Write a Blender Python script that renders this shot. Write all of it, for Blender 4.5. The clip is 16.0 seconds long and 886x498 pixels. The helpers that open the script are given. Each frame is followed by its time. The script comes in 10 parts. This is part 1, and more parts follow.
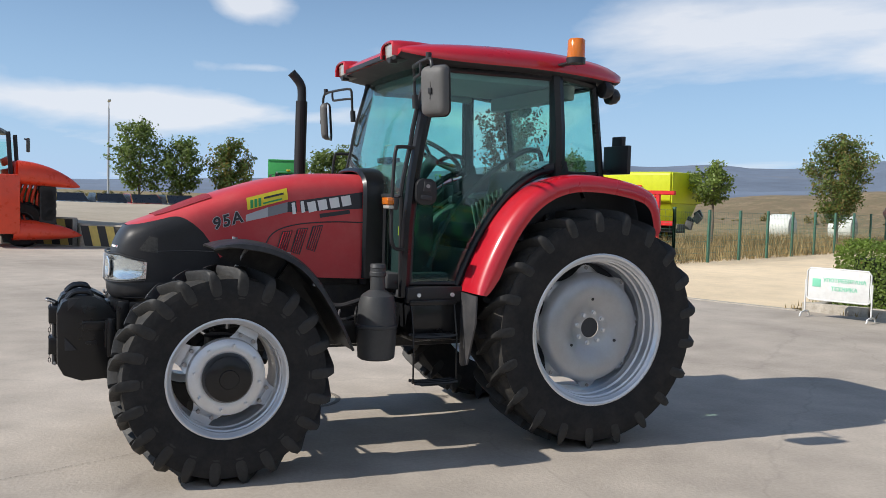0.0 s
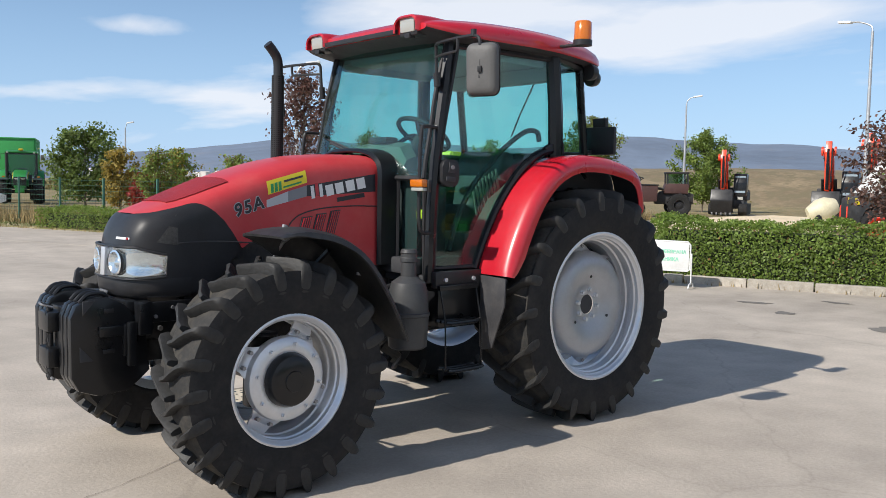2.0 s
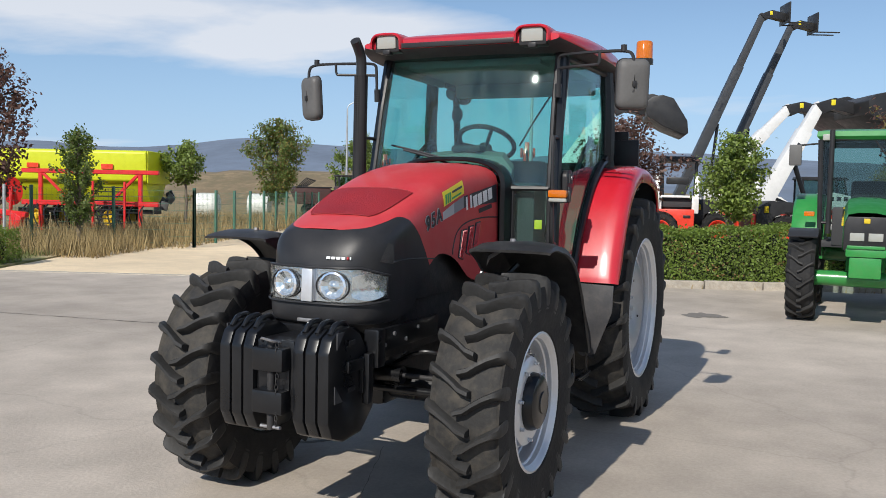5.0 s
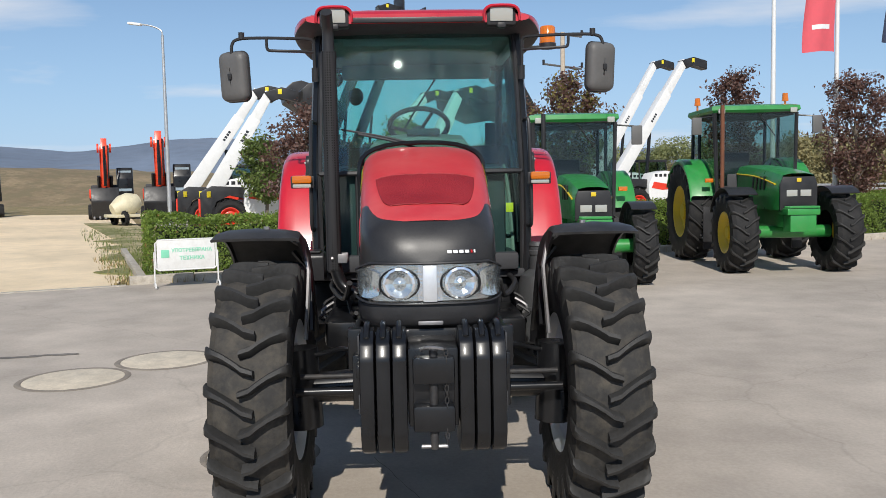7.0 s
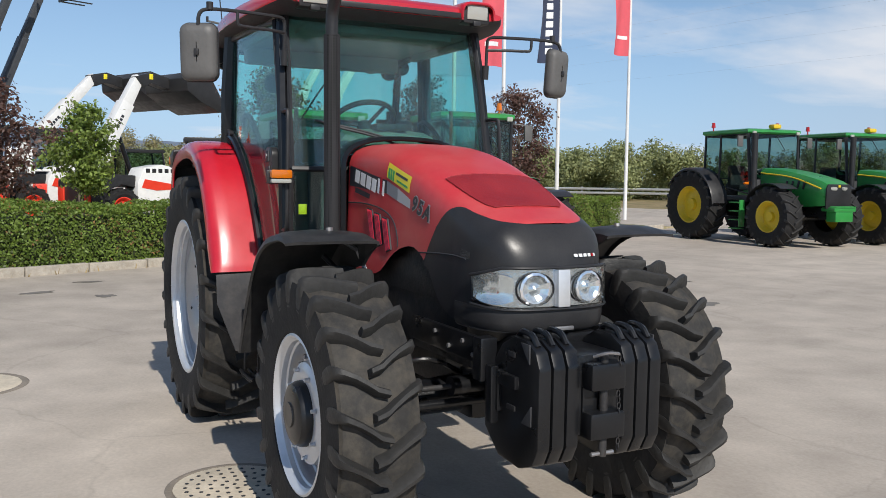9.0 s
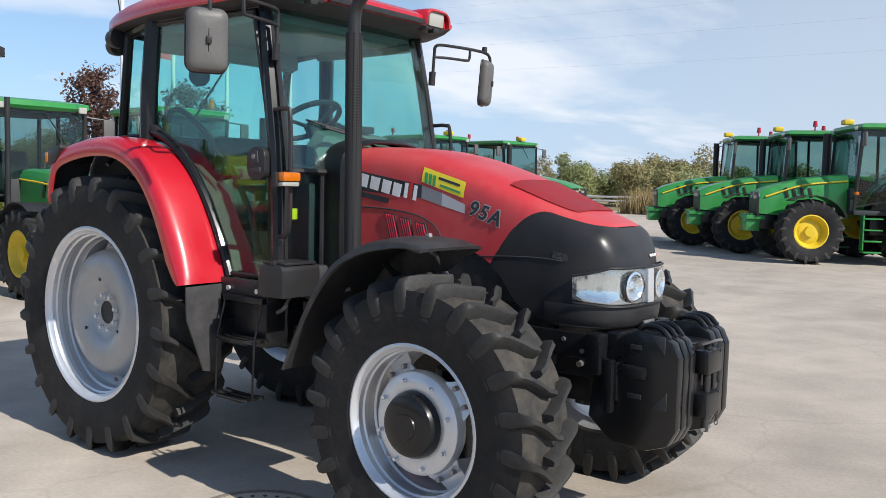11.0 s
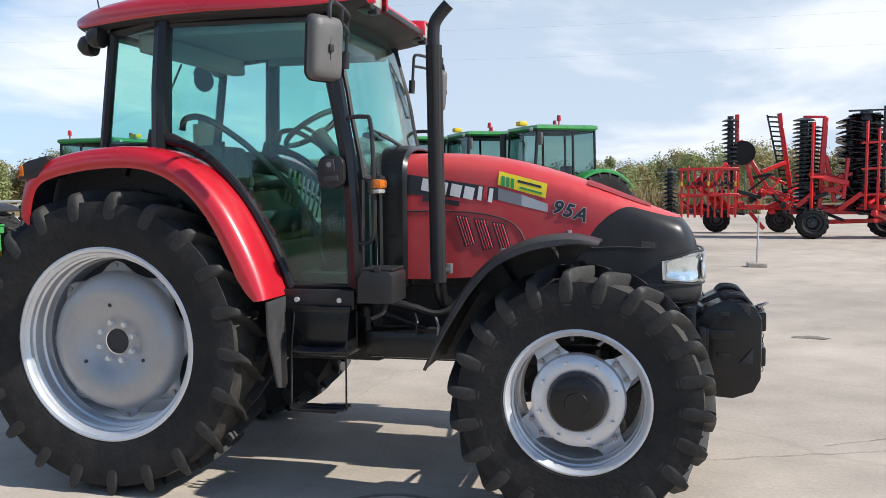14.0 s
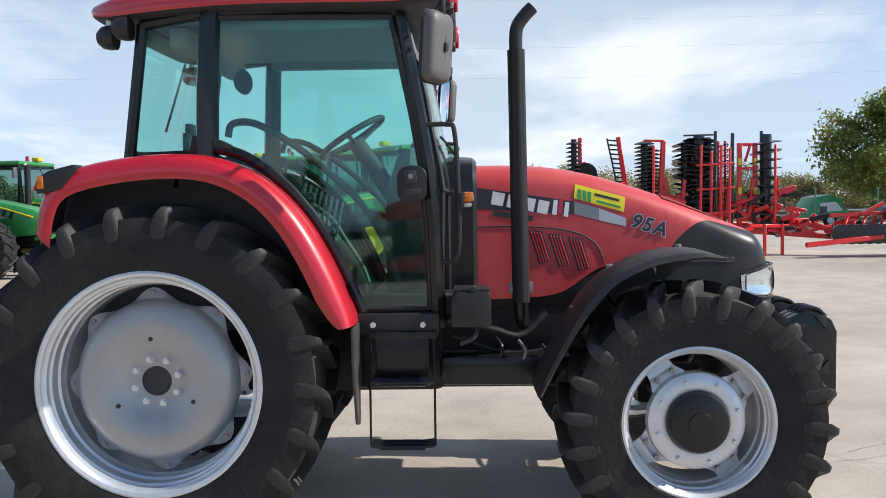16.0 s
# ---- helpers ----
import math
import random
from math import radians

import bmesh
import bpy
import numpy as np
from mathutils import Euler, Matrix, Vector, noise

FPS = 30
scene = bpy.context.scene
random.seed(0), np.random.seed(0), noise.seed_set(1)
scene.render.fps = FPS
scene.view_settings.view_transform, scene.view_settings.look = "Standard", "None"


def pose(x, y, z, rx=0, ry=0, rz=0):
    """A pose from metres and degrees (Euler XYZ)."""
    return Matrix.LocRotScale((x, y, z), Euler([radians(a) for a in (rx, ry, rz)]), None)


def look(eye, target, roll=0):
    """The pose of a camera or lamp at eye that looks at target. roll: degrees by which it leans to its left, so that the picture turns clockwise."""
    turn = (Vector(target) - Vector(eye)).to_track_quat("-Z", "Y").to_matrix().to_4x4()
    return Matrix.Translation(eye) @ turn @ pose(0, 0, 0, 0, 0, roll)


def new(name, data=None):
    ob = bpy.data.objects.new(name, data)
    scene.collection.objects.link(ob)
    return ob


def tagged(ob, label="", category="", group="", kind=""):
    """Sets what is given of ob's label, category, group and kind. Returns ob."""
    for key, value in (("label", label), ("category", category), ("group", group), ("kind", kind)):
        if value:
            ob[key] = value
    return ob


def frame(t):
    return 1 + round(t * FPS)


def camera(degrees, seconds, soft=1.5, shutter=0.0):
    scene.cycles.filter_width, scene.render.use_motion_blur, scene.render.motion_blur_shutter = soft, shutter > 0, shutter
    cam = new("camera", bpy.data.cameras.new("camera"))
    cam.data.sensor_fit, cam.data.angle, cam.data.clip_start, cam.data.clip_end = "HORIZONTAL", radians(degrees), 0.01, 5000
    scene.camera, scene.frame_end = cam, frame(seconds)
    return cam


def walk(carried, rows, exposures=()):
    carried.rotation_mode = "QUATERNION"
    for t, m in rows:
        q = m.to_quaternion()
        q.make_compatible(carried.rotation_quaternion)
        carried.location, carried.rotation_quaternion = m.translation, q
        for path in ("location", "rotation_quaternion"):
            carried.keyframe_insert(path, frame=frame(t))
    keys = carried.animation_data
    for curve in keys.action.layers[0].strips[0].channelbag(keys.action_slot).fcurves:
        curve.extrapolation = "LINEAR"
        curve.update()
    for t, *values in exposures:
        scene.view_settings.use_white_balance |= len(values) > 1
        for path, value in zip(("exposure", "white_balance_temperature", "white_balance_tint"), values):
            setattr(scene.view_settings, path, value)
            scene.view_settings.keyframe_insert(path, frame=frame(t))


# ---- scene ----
cam = camera(53.8, 16.0, soft=0.8)


# ---- camera and walk ----
PATH = [
    (0, (3.222, 5.595, 1.576), (2.403, 3.774, 1.462), 1.7),
    (0.5, (3.514, 5.372, 1.574), (2.531, 3.633, 1.475), 1.8),
    (1, (3.757, 5.028, 1.559), (2.628, 3.379, 1.479), 1.9),
    (1.5, (4.201, 4.794, 1.561), (2.96, 3.229, 1.467), 1.9),
    (2, (4.597, 4.541, 1.549), (3.276, 3.046, 1.402), 1.1),
    (2.5, (4.995, 4.18, 1.547), (3.574, 2.785, 1.365), 0.9),
    (3, (5.438, 3.856, 1.555), (3.903, 2.592, 1.342), 0.7),
    (3.5, (5.728, 3.394, 1.555), (4.114, 2.228, 1.369), 2.2),
    (3.7, (5.823, 3.25, 1.554), (4.183, 2.12, 1.384), 2.6),
    (5.8, (6.39, 1.182, 1.536), (4.451, 0.704, 1.425), -0.0),
    (6, (6.433, 0.919, 1.536), (4.471, 0.547, 1.431), -0.1),
    (6.5, (6.482, 0.363, 1.526), (4.491, 0.232, 1.396), -0.6),
    (7, (6.388, -0.081, 1.524), (4.395, -0.003, 1.372), -1.1),
    (7.5, (6.319, -0.618, 1.521), (4.353, -0.283, 1.369), -0.1),
    (8, (6.168, -1.079, 1.544), (4.246, -0.54, 1.424), 0.0),
    (8.5, (5.943, -1.498, 1.537), (4.085, -0.771, 1.405), 0.3),
    (9, (5.741, -1.937, 1.547), (3.959, -1.044, 1.384), 0.7),
    (9.5, (5.49, -2.265, 1.549), (3.79, -1.226, 1.38), 0.1),
    (9.7, (5.359, -2.457, 1.495), (3.735, -1.302, 1.327), 0.5),
    (11.8, (4.129, -3.854, 1.561), (3.034, -2.185, 1.431), 0.3),
    (12, (4.028, -3.923, 1.563), (2.976, -2.227, 1.438), -0.0),
    (12.5, (3.707, -4.2, 1.58), (2.794, -2.426, 1.451), -0.1),
    (13, (3.321, -4.328, 1.561), (2.526, -2.497, 1.438), -0.4),
    (13.5, (2.965, -4.584, 1.532), (2.322, -2.695, 1.393), -0.9),
    (14, (2.677, -4.732, 1.538), (2.207, -2.793, 1.396), -0.6),
    (14.5, (2.328, -4.753, 1.53), (2.002, -2.783, 1.408), -0.5),
    (15, (1.96, -4.856, 1.528), (1.791, -2.868, 1.393), -1.4),
    (15.5, (1.655, -4.77, 1.531), (1.548, -2.777, 1.408), -1.2),
    (16, (1.361, -4.594, 1.514), (1.312, -2.597, 1.417), -0.8),
]
EXPOSURES = [
    (0.0, 0.17),
    (1.5, 0.29),
    (3.5, 0.18),
    (6.0, 0.08),
    (8.5, 0.03),
    (9.5, 0.12),
    (12.0, 0.45),
    (16.0, 0.50),
]
walk(cam, [(t, look(eye, target, roll)) for t, eye, target, roll in PATH], EXPOSURES)

# ---- world, sun ----
SUN_WAY = Vector((2.8, -0.22, 2.17)).normalized()
world = bpy.data.worlds.new("sky")
scene.world = world
world.use_nodes = True
wn, wl = world.node_tree.nodes, world.node_tree.links
wn.clear()
w_out = wn.new("ShaderNodeOutputWorld")
w_bg = wn.new("ShaderNodeBackground")
w_sky = wn.new("ShaderNodeTexSky")
w_sky.sky_type = "NISHITA"
w_sky.sun_disc = False
w_sky.sun_elevation = math.asin(SUN_WAY.z)
w_sky.sun_rotation = math.atan2(SUN_WAY.x, SUN_WAY.y)
w_sky.air_density, w_sky.dust_density, w_sky.ozone_density = 1.0, 0.1, 4.0
w_geo = wn.new("ShaderNodeTexCoord")
w_sep = wn.new("ShaderNodeSeparateXYZ")
wl.new(w_geo.outputs["Generated"], w_sep.inputs[0])


def wmath(op, a, b=0.0):
    n = wn.new("ShaderNodeMath")
    n.operation = op
    for k, v in enumerate((a, b)):
        if isinstance(v, (int, float)):
            n.inputs[k].default_value = v
        else:
            wl.new(v, n.inputs[k])
    return n.outputs[0]


# thin clouds: noise on a flat layer high over the place
lift = wmath("MAXIMUM", wmath("ADD", w_sep.outputs[2], 0.10), 0.04)
w_uv = wn.new("ShaderNodeCombineXYZ")
wl.new(wmath("DIVIDE", w_sep.outputs[0], lift), w_uv.inputs[0])
wl.new(wmath("DIVIDE", w_sep.outputs[1], lift), w_uv.inputs[1])
w_map = wn.new("ShaderNodeMapping")
w_map.inputs["Scale"].default_value = (0.62, 0.40, 1.0)
w_map.inputs["Location"].default_value = (3.1, 1.7, 0.0)
wl.new(w_uv.outputs[0], w_map.inputs[0])
w_noise = wn.new("ShaderNodeTexNoise")
w_noise.inputs["Scale"].default_value = 1.0
w_noise.inputs["Detail"].default_value = 9.0
w_noise.inputs["Roughness"].default_value = 0.55
w_noise.inputs["Distortion"].default_value = 0.25
wl.new(w_map.outputs[0], w_noise.inputs["Vector"])
w_ramp = wn.new("ShaderNodeValToRGB")
w_ramp.color_ramp.elements[0].position, w_ramp.color_ramp.elements[1].position = 0.50, 0.66
# streaky veil towards +y and overhead; single banks of cloud, by bearing and height in degrees, over the hills
bearing = wmath("MULTIPLY", wmath("ARCTAN2", w_sep.outputs[1], w_sep.outputs[0]), 180 / math.pi)
w_cover = wmath("ADD", wmath("MULTIPLY", w_sep.outputs[1], 0.035), wmath("MULTIPLY", wmath("MAXIMUM", wmath("SUBTRACT", w_sep.outputs[2], 0.25), 0.0), 0.10))
w_cover = wmath("ADD", w_cover, -0.045)
for at, high, wide, tall, amount in ((-101.5, 11.8, 2.6, 1.2, 0.30), (-102.2, 7.9, 3.0, 0.40, 0.20), (-101.0, 5.2, 14.0, 0.95, 0.24), (-111.5, 9.2, 3.6, 0.75, 0.20), (-131.0, 11.4, 13.0, 2.6, 0.30), (-148.0, 10.2, 10.0, 1.9, 0.26), (-159.0, 10.8, 7.0, 1.6, 0.17), (-145.0, 13.5, 9.0, 1.5, 0.15), (-178.0, 13.0, 9.0, 1.2, 0.10), (160.0, 10.0, 10.0, 0.9, 0.07), (82.0, 8.5, 42.0, 4.0, 0.075)):
    across = wmath("DIVIDE", wmath("SUBTRACT", bearing, at), wide)
    upward = wmath("DIVIDE", wmath("SUBTRACT", w_sep.outputs[2], math.sin(radians(high))), math.sin(radians(tall)))
    fall = wmath("ADD", wmath("MULTIPLY", across, across), wmath("MULTIPLY", upward, upward))
    w_cover = wmath("ADD", w_cover, wmath("MULTIPLY", wmath("POWER", 2.718, wmath("MULTIPLY", fall, -1.0)), amount))
wl.new(wmath("ADD", w_noise.outputs[0], w_cover), w_ramp.inputs[0])
w_mix = wn.new("ShaderNodeMix")
w_mix.data_type = "RGBA"
w_mix.inputs[7].default_value = (8.4, 8.6, 9.1, 1.0)
wl.new(wmath("MULTIPLY", w_ramp.outputs[0], 0.80), w_mix.inputs[0])
w_haze = wn.new("ShaderNodeMix")
w_haze.data_type = "RGBA"
w_haze.inputs[7].default_value = (4.0, 6.2, 9.6, 1.0)
h_ramp = wn.new("ShaderNodeMapRange")
h_ramp.inputs[1].default_value, h_ramp.inputs[2].default_value, h_ramp.inputs[3].default_value, h_ramp.inputs[4].default_value = -0.02, 0.27, 0.85, 0.06
wl.new(w_sep.outputs[2], h_ramp.inputs[0])
wl.new(h_ramp.outputs[0], w_haze.inputs[0])
wl.new(w_sky.outputs[0], w_haze.inputs[6])
# even thin veil of high cloud towards +y
w_veil = wn.new("ShaderNodeMix")
w_veil.data_type = "RGBA"
w_veil.inputs[7].default_value = (5.3, 6.0, 6.9, 1.0)
v_ramp = wn.new("ShaderNodeMapRange")
v_ramp.inputs[1].default_value, v_ramp.inputs[2].default_value, v_ramp.inputs[3].default_value, v_ramp.inputs[4].default_value = 0.66, 0.99, 0.0, 0.76
wl.new(w_sep.outputs[1], v_ramp.inputs[0])
wl.new(v_ramp.outputs[0], w_veil.inputs[0])
wl.new(w_haze.outputs[2], w_veil.inputs[6])
wl.new(w_veil.outputs[2], w_mix.inputs[6])
wl.new(w_mix.outputs[2], w_bg.inputs[0])
w_bg.inputs[1].default_value = 0.090
wl.new(w_bg.outputs[0], w_out.inputs[0])

sun_data = bpy.data.lights.new("sun", "SUN")
sun_data.energy, sun_data.angle, sun_data.color = 4.1, radians(0.55), (1.0, 0.95, 0.87)
sun = new("sun", sun_data)
sun.matrix_world = look(SUN_WAY * 60, (0, 0, 0))

# ---- materials ----
def node_mat(name):
    m = bpy.data.materials.new(name)
    m.use_nodes = True
    n, l = m.node_tree.nodes, m.node_tree.links
    return m, n, l, n["Principled BSDF"]


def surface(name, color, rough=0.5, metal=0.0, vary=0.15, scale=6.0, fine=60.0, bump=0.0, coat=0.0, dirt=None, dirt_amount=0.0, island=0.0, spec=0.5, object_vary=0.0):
    """A paint, metal, rubber, stone or leaf: base colour varied at two scales, uneven gloss, fine relief, dust, stains
    or painted sheen with a shape of their own.
    """
    m, n, l, b = node_mat(name)
    tc = n.new("ShaderNodeTexCoord")
    big, small = n.new("ShaderNodeTexNoise"), n.new("ShaderNodeTexNoise")
    big.inputs["Scale"].default_value, big.inputs["Detail"].default_value = scale, 4.0
    small.inputs["Scale"].default_value, small.inputs["Detail"].default_value = fine, 3.0
    geo = n.new("ShaderNodeNewGeometry")
    l.new(geo.outputs["Position"], big.inputs["Vector"])
    l.new(geo.outputs["Position"], small.inputs["Vector"])
    add = n.new("ShaderNodeMath")
    add.operation = "MULTIPLY_ADD"
    l.new(small.outputs[0], add.inputs[0])
    add.inputs[1].default_value = 0.6
    l.new(big.outputs[0], add.inputs[2])
    hi = n.new("ShaderNodeMapRange")
    hi.inputs[1].default_value, hi.inputs[2].default_value = 0.45, 1.15
    hi.inputs[3].default_value, hi.inputs[4].default_value = 1.0 - vary, 1.0 + vary
    l.new(add.outputs[0], hi.inputs[0])
    value = hi.outputs[0]
    if island or object_vary:
        src = geo.outputs["Random Per Island"] if island else n.new("ShaderNodeObjectInfo").outputs["Random"]
        rnd = n.new("ShaderNodeMapRange")
        amount = island or object_vary
        rnd.inputs[3].default_value, rnd.inputs[4].default_value = 1.0 - amount, 1.0 + amount
        l.new(src, rnd.inputs[0])
        mul = n.new("ShaderNodeMath")
        mul.operation = "MULTIPLY"
        l.new(value, mul.inputs[0])
        l.new(rnd.outputs[0], mul.inputs[1])
        value = mul.outputs[0]
    tint = n.new("ShaderNodeVectorMath")
    tint.operation = "SCALE"
    tint.inputs[0].default_value = color
    l.new(value, tint.inputs["Scale"])
    out = tint.outputs[0]
    if dirt:
        dn = n.new("ShaderNodeTexNoise")
        dn.inputs["Scale"].default_value, dn.inputs["Detail"].default_value, dn.inputs["Roughness"].default_value = scale * 2.3, 7.0, 0.65
        l.new(geo.outputs["Position"], dn.inputs["Vector"])
        dr = n.new("ShaderNodeMapRange")
        dr.inputs[1].default_value, dr.inputs[2].default_value = 0.42, 0.75
        dr.inputs[3].default_value, dr.inputs[4].default_value = 0.0, dirt_amount
        l.new(dn.outputs[0], dr.inputs[0])
        mx = n.new("ShaderNodeMix")
        mx.data_type = "RGBA"
        l.new(dr.outputs[0], mx.inputs[0])
        l.new(out, mx.inputs[6])
        mx.inputs[7].default_value = (*dirt, 1)
        out = mx.outputs[2]
    l.new(out, b.inputs["Base Color"])
    rr = n.new("ShaderNodeMapRange")
    rr.inputs[1].default_value, rr.inputs[2].default_value = 0.3, 0.7
    rr.inputs[3].default_value, rr.inputs[4].default_value = max(rough - 0.08, 0.02), min(rough + 0.10, 1.0)
    l.new(big.outputs[0], rr.inputs[0])
    l.new(rr.outputs[0], b.inputs["Roughness"])
    b.inputs["Metallic"].default_value = metal
    b.inputs["Coat Weight"].default_value = coat
    b.inputs["Coat Roughness"].default_value = 0.12
    b.inputs["Specular IOR Level"].default_value = spec
    if bump:
        bp = n.new("ShaderNodeBump")
        bp.inputs["Strength"].default_value, bp.inputs["Distance"].default_value = bump, 0.01
        l.new(small.outputs[0], bp.inputs["Height"])
        l.new(bp.outputs[0], b.inputs["Normal"])
    return m


def leafy(m, color, amount=0.40):
    """Lets light through a leaf as well as off it."""
    n, l = m.node_tree.nodes, m.node_tree.links
    out = n["Material Output"]
    b = n["Principled BSDF"]
    tl, mix = n.new("ShaderNodeBsdfTranslucent"), n.new("ShaderNodeMixShader")
    tl.inputs[0].default_value = (*color, 1)
    mix.inputs[0].default_value = amount
    l.new(b.outputs[0], mix.inputs[1])
    l.new(tl.outputs[0], mix.inputs[2])
    l.new(mix.outputs[0], out.inputs[0])
    return m


def glass(name, tint, gloss_rough=0.02, dust=0.0):
    """Thin tinted pane: clear through, mirror-like by Fresnel."""
    m, n, l, b = node_mat(name)
    n.remove(b)
    tr, gl, mix, lw = n.new("ShaderNodeBsdfTransparent"), n.new("ShaderNodeBsdfGlossy"), n.new("ShaderNodeMixShader"), n.new("ShaderNodeLayerWeight")
    tr.inputs[0].default_value = (*tint, 1)
    gl.inputs[0].default_value = (1, 1, 1, 1)
    gl.inputs["Roughness"].default_value = gloss_rough
    lw.inputs[0].default_value = 0.5
    pw, fr = n.new("ShaderNodeMath"), n.new("ShaderNodeMath")
    pw.operation, fr.operation = "POWER", "MULTIPLY_ADD"
    l.new(lw.outputs["Facing"], pw.inputs[0])
    pw.inputs[1].default_value = 5.0
    l.new(pw.outputs[0], fr.inputs[0])
    fr.inputs[1].default_value, fr.inputs[2].default_value = 0.62, 0.045
    l.new(fr.outputs[0], mix.inputs[0])
    l.new(tr.outputs[0], mix.inputs[1])
    l.new(gl.outputs[0], mix.inputs[2])
    last = mix.outputs[0]
    if dust:
        # thin film of dust, streaked
        df, m2 = n.new("ShaderNodeBsdfDiffuse"), n.new("ShaderNodeMixShader")
        df.inputs[0].default_value = (0.60, 0.60, 0.58, 1)
        tc, mp, nz, mr = n.new("ShaderNodeTexCoord"), n.new("ShaderNodeMapping"), n.new("ShaderNodeTexNoise"), n.new("ShaderNodeMapRange")
        mp.inputs["Scale"].default_value = (1.0, 4.0, 0.8)
        nz.inputs["Scale"].default_value, nz.inputs["Detail"].default_value = 2.2, 6.0
        l.new(tc.outputs["Object"], mp.inputs[0])
        l.new(mp.outputs[0], nz.inputs["Vector"])
        l.new(nz.outputs[0], mr.inputs[0])
        mr.inputs[1].default_value, mr.inputs[2].default_value, mr.inputs[3].default_value, mr.inputs[4].default_value = 0.35, 0.70, dust * 0.35, dust * 1.9
        l.new(mr.outputs[0], m2.inputs[0])
        l.new(last, m2.inputs[1])
        l.new(df.outputs[0], m2.inputs[2])
        last = m2.outputs[0]
    l.new(last, n["Material Output"].inputs[0])
    return m


def ground_mat(name, color, stain, joint=0.0, coarse=0.35, bump=0.3, crack=0.0, patch=None):
    m, n, l, b = node_mat(name)
    geo = n.new("ShaderNodeNewGeometry")
    pos = geo.outputs["Position"]

    def noise_at(scale, detail=5.0, rough=0.6):
        k = n.new("ShaderNodeTexNoise")
        k.inputs["Scale"].default_value, k.inputs["Detail"].default_value, k.inputs["Roughness"].default_value = scale, detail, rough
        l.new(pos, k.inputs["Vector"])
        return k.outputs[0]

    def ramp(src, lo, hi, a, c):
        r = n.new("ShaderNodeMapRange")
        r.inputs[1].default_value, r.inputs[2].default_value, r.inputs[3].default_value, r.inputs[4].default_value = lo, hi, a, c
        l.new(src, r.inputs[0])
        return r.outputs[0]

    def mult(a, c):
        k = n.new("ShaderNodeMath")
        k.operation = "MULTIPLY"
        l.new(a, k.inputs[0])
        l.new(c, k.inputs[1])
        return k.outputs[0]

    wide, mid, fine = noise_at(0.22), noise_at(1.7, 7.0), noise_at(38.0, 4.0)
    value = mult(mult(ramp(wide, 0.3, 0.7, 1 - coarse * 0.5, 1 + coarse * 0.5), ramp(mid, 0.3, 0.7, 1 - coarse * 0.35, 1 + coarse * 0.25)), ramp(fine, 0.3, 0.7, 0.92, 1.07))
    if crack:
        vo = n.new("ShaderNodeTexVoronoi")
        vo.feature = "DISTANCE_TO_EDGE"
        vo.inputs["Scale"].default_value = 0.28
        wob = n.new("ShaderNodeTexNoise")
        wob.inputs["Scale"].default_value, wob.inputs["Detail"].default_value = 2.0, 6.0
        l.new(pos, wob.inputs["Vector"])
        va = n.new("ShaderNodeVectorMath")
        va.operation = "MULTIPLY_ADD"
        l.new(wob.outputs["Color"], va.inputs[0])
        va.inputs[1].default_value = (0.5, 0.5, 0.0)
        l.new(pos, va.inputs[2])
        l.new(va.outputs[0], vo.inputs["Vector"])
        value = mult(value, ramp(vo.outputs["Distance"], 0.0, 0.005, 1 - crack, 1.0))
    tint = n.new("ShaderNodeVectorMath")
    tint.operation = "SCALE"
    tint.inputs[0].default_value = color
    l.new(value, tint.inputs["Scale"])
    mx = n.new("ShaderNodeMix")
    mx.data_type = "RGBA"
    l.new(ramp(noise_at(0.75, 8.0, 0.7), 0.56, 0.72, 0.0, 0.5), mx.inputs[0])
    l.new(tint.outputs[0], mx.inputs[6])
    mx.inputs[7].default_value = (*stain, 1)
    out = mx.outputs[2]
    if patch:
        m2 = n.new("ShaderNodeMix")
        m2.data_type = "RGBA"
        l.new(ramp(noise_at(0.5, 8.0, 0.7), 0.47, 0.57, 0.0, 1.0), m2.inputs[0])
        l.new(out, m2.inputs[6])
        m2.inputs[7].default_value = (*patch, 1)
        out = m2.outputs[2]
    l.new(out, b.inputs["Base Color"])
    b.inputs["Roughness"].default_value = 0.85
    b.inputs["Specular IOR Level"].default_value = 0.3
    bp = n.new("ShaderNodeBump")
    bp.inputs["Strength"].default_value, bp.inputs["Distance"].default_value = bump, 0.02
    l.new(fine, bp.inputs["Height"])
    l.new(bp.outputs[0], b.inputs["Normal"])
    return m


def glow_lens(name, color, emit=0.0):
    m, n, l, b = node_mat(name)
    b.inputs["Base Color"].default_value = (*color, 1)
    b.inputs["Roughness"].default_value = 0.12
    b.inputs["Transmission Weight"].default_value = 0.35
    b.inputs["Coat Weight"].default_value = 0.6
    return m


RED = surface("red paint", (0.50, 0.009, 0.022), 0.32, vary=0.10, scale=3, fine=25, coat=0.7, dirt=(0.46, 0.09, 0.09), dirt_amount=0.09)
# the salmon mottling is part fading, part sun and sky sheen painted in
BONNET_RED = surface("faded red paint with sun sheen", (0.535, 0.036, 0.044), 0.47, vary=0.08, scale=1.4, fine=18, coat=0.18, dirt=(0.62, 0.16, 0.14), dirt_amount=0.40)
RED_MESH = surface("dark red mesh", (0.27, 0.012, 0.018), 0.6, vary=0.2, fine=120, bump=0.4)
BLACK = surface("black plastic", (0.025, 0.025, 0.027), 0.38, vary=0.25, scale=5, fine=140, bump=0.03, spec=0.32, dirt=(0.07, 0.065, 0.06), dirt_amount=0.10)
BLACK_GLOSS = surface("black paint", (0.008, 0.0085, 0.010), 0.33, vary=0.25, coat=0.28, spec=0.30, dirt=(0.05, 0.046, 0.042), dirt_amount=0.06)
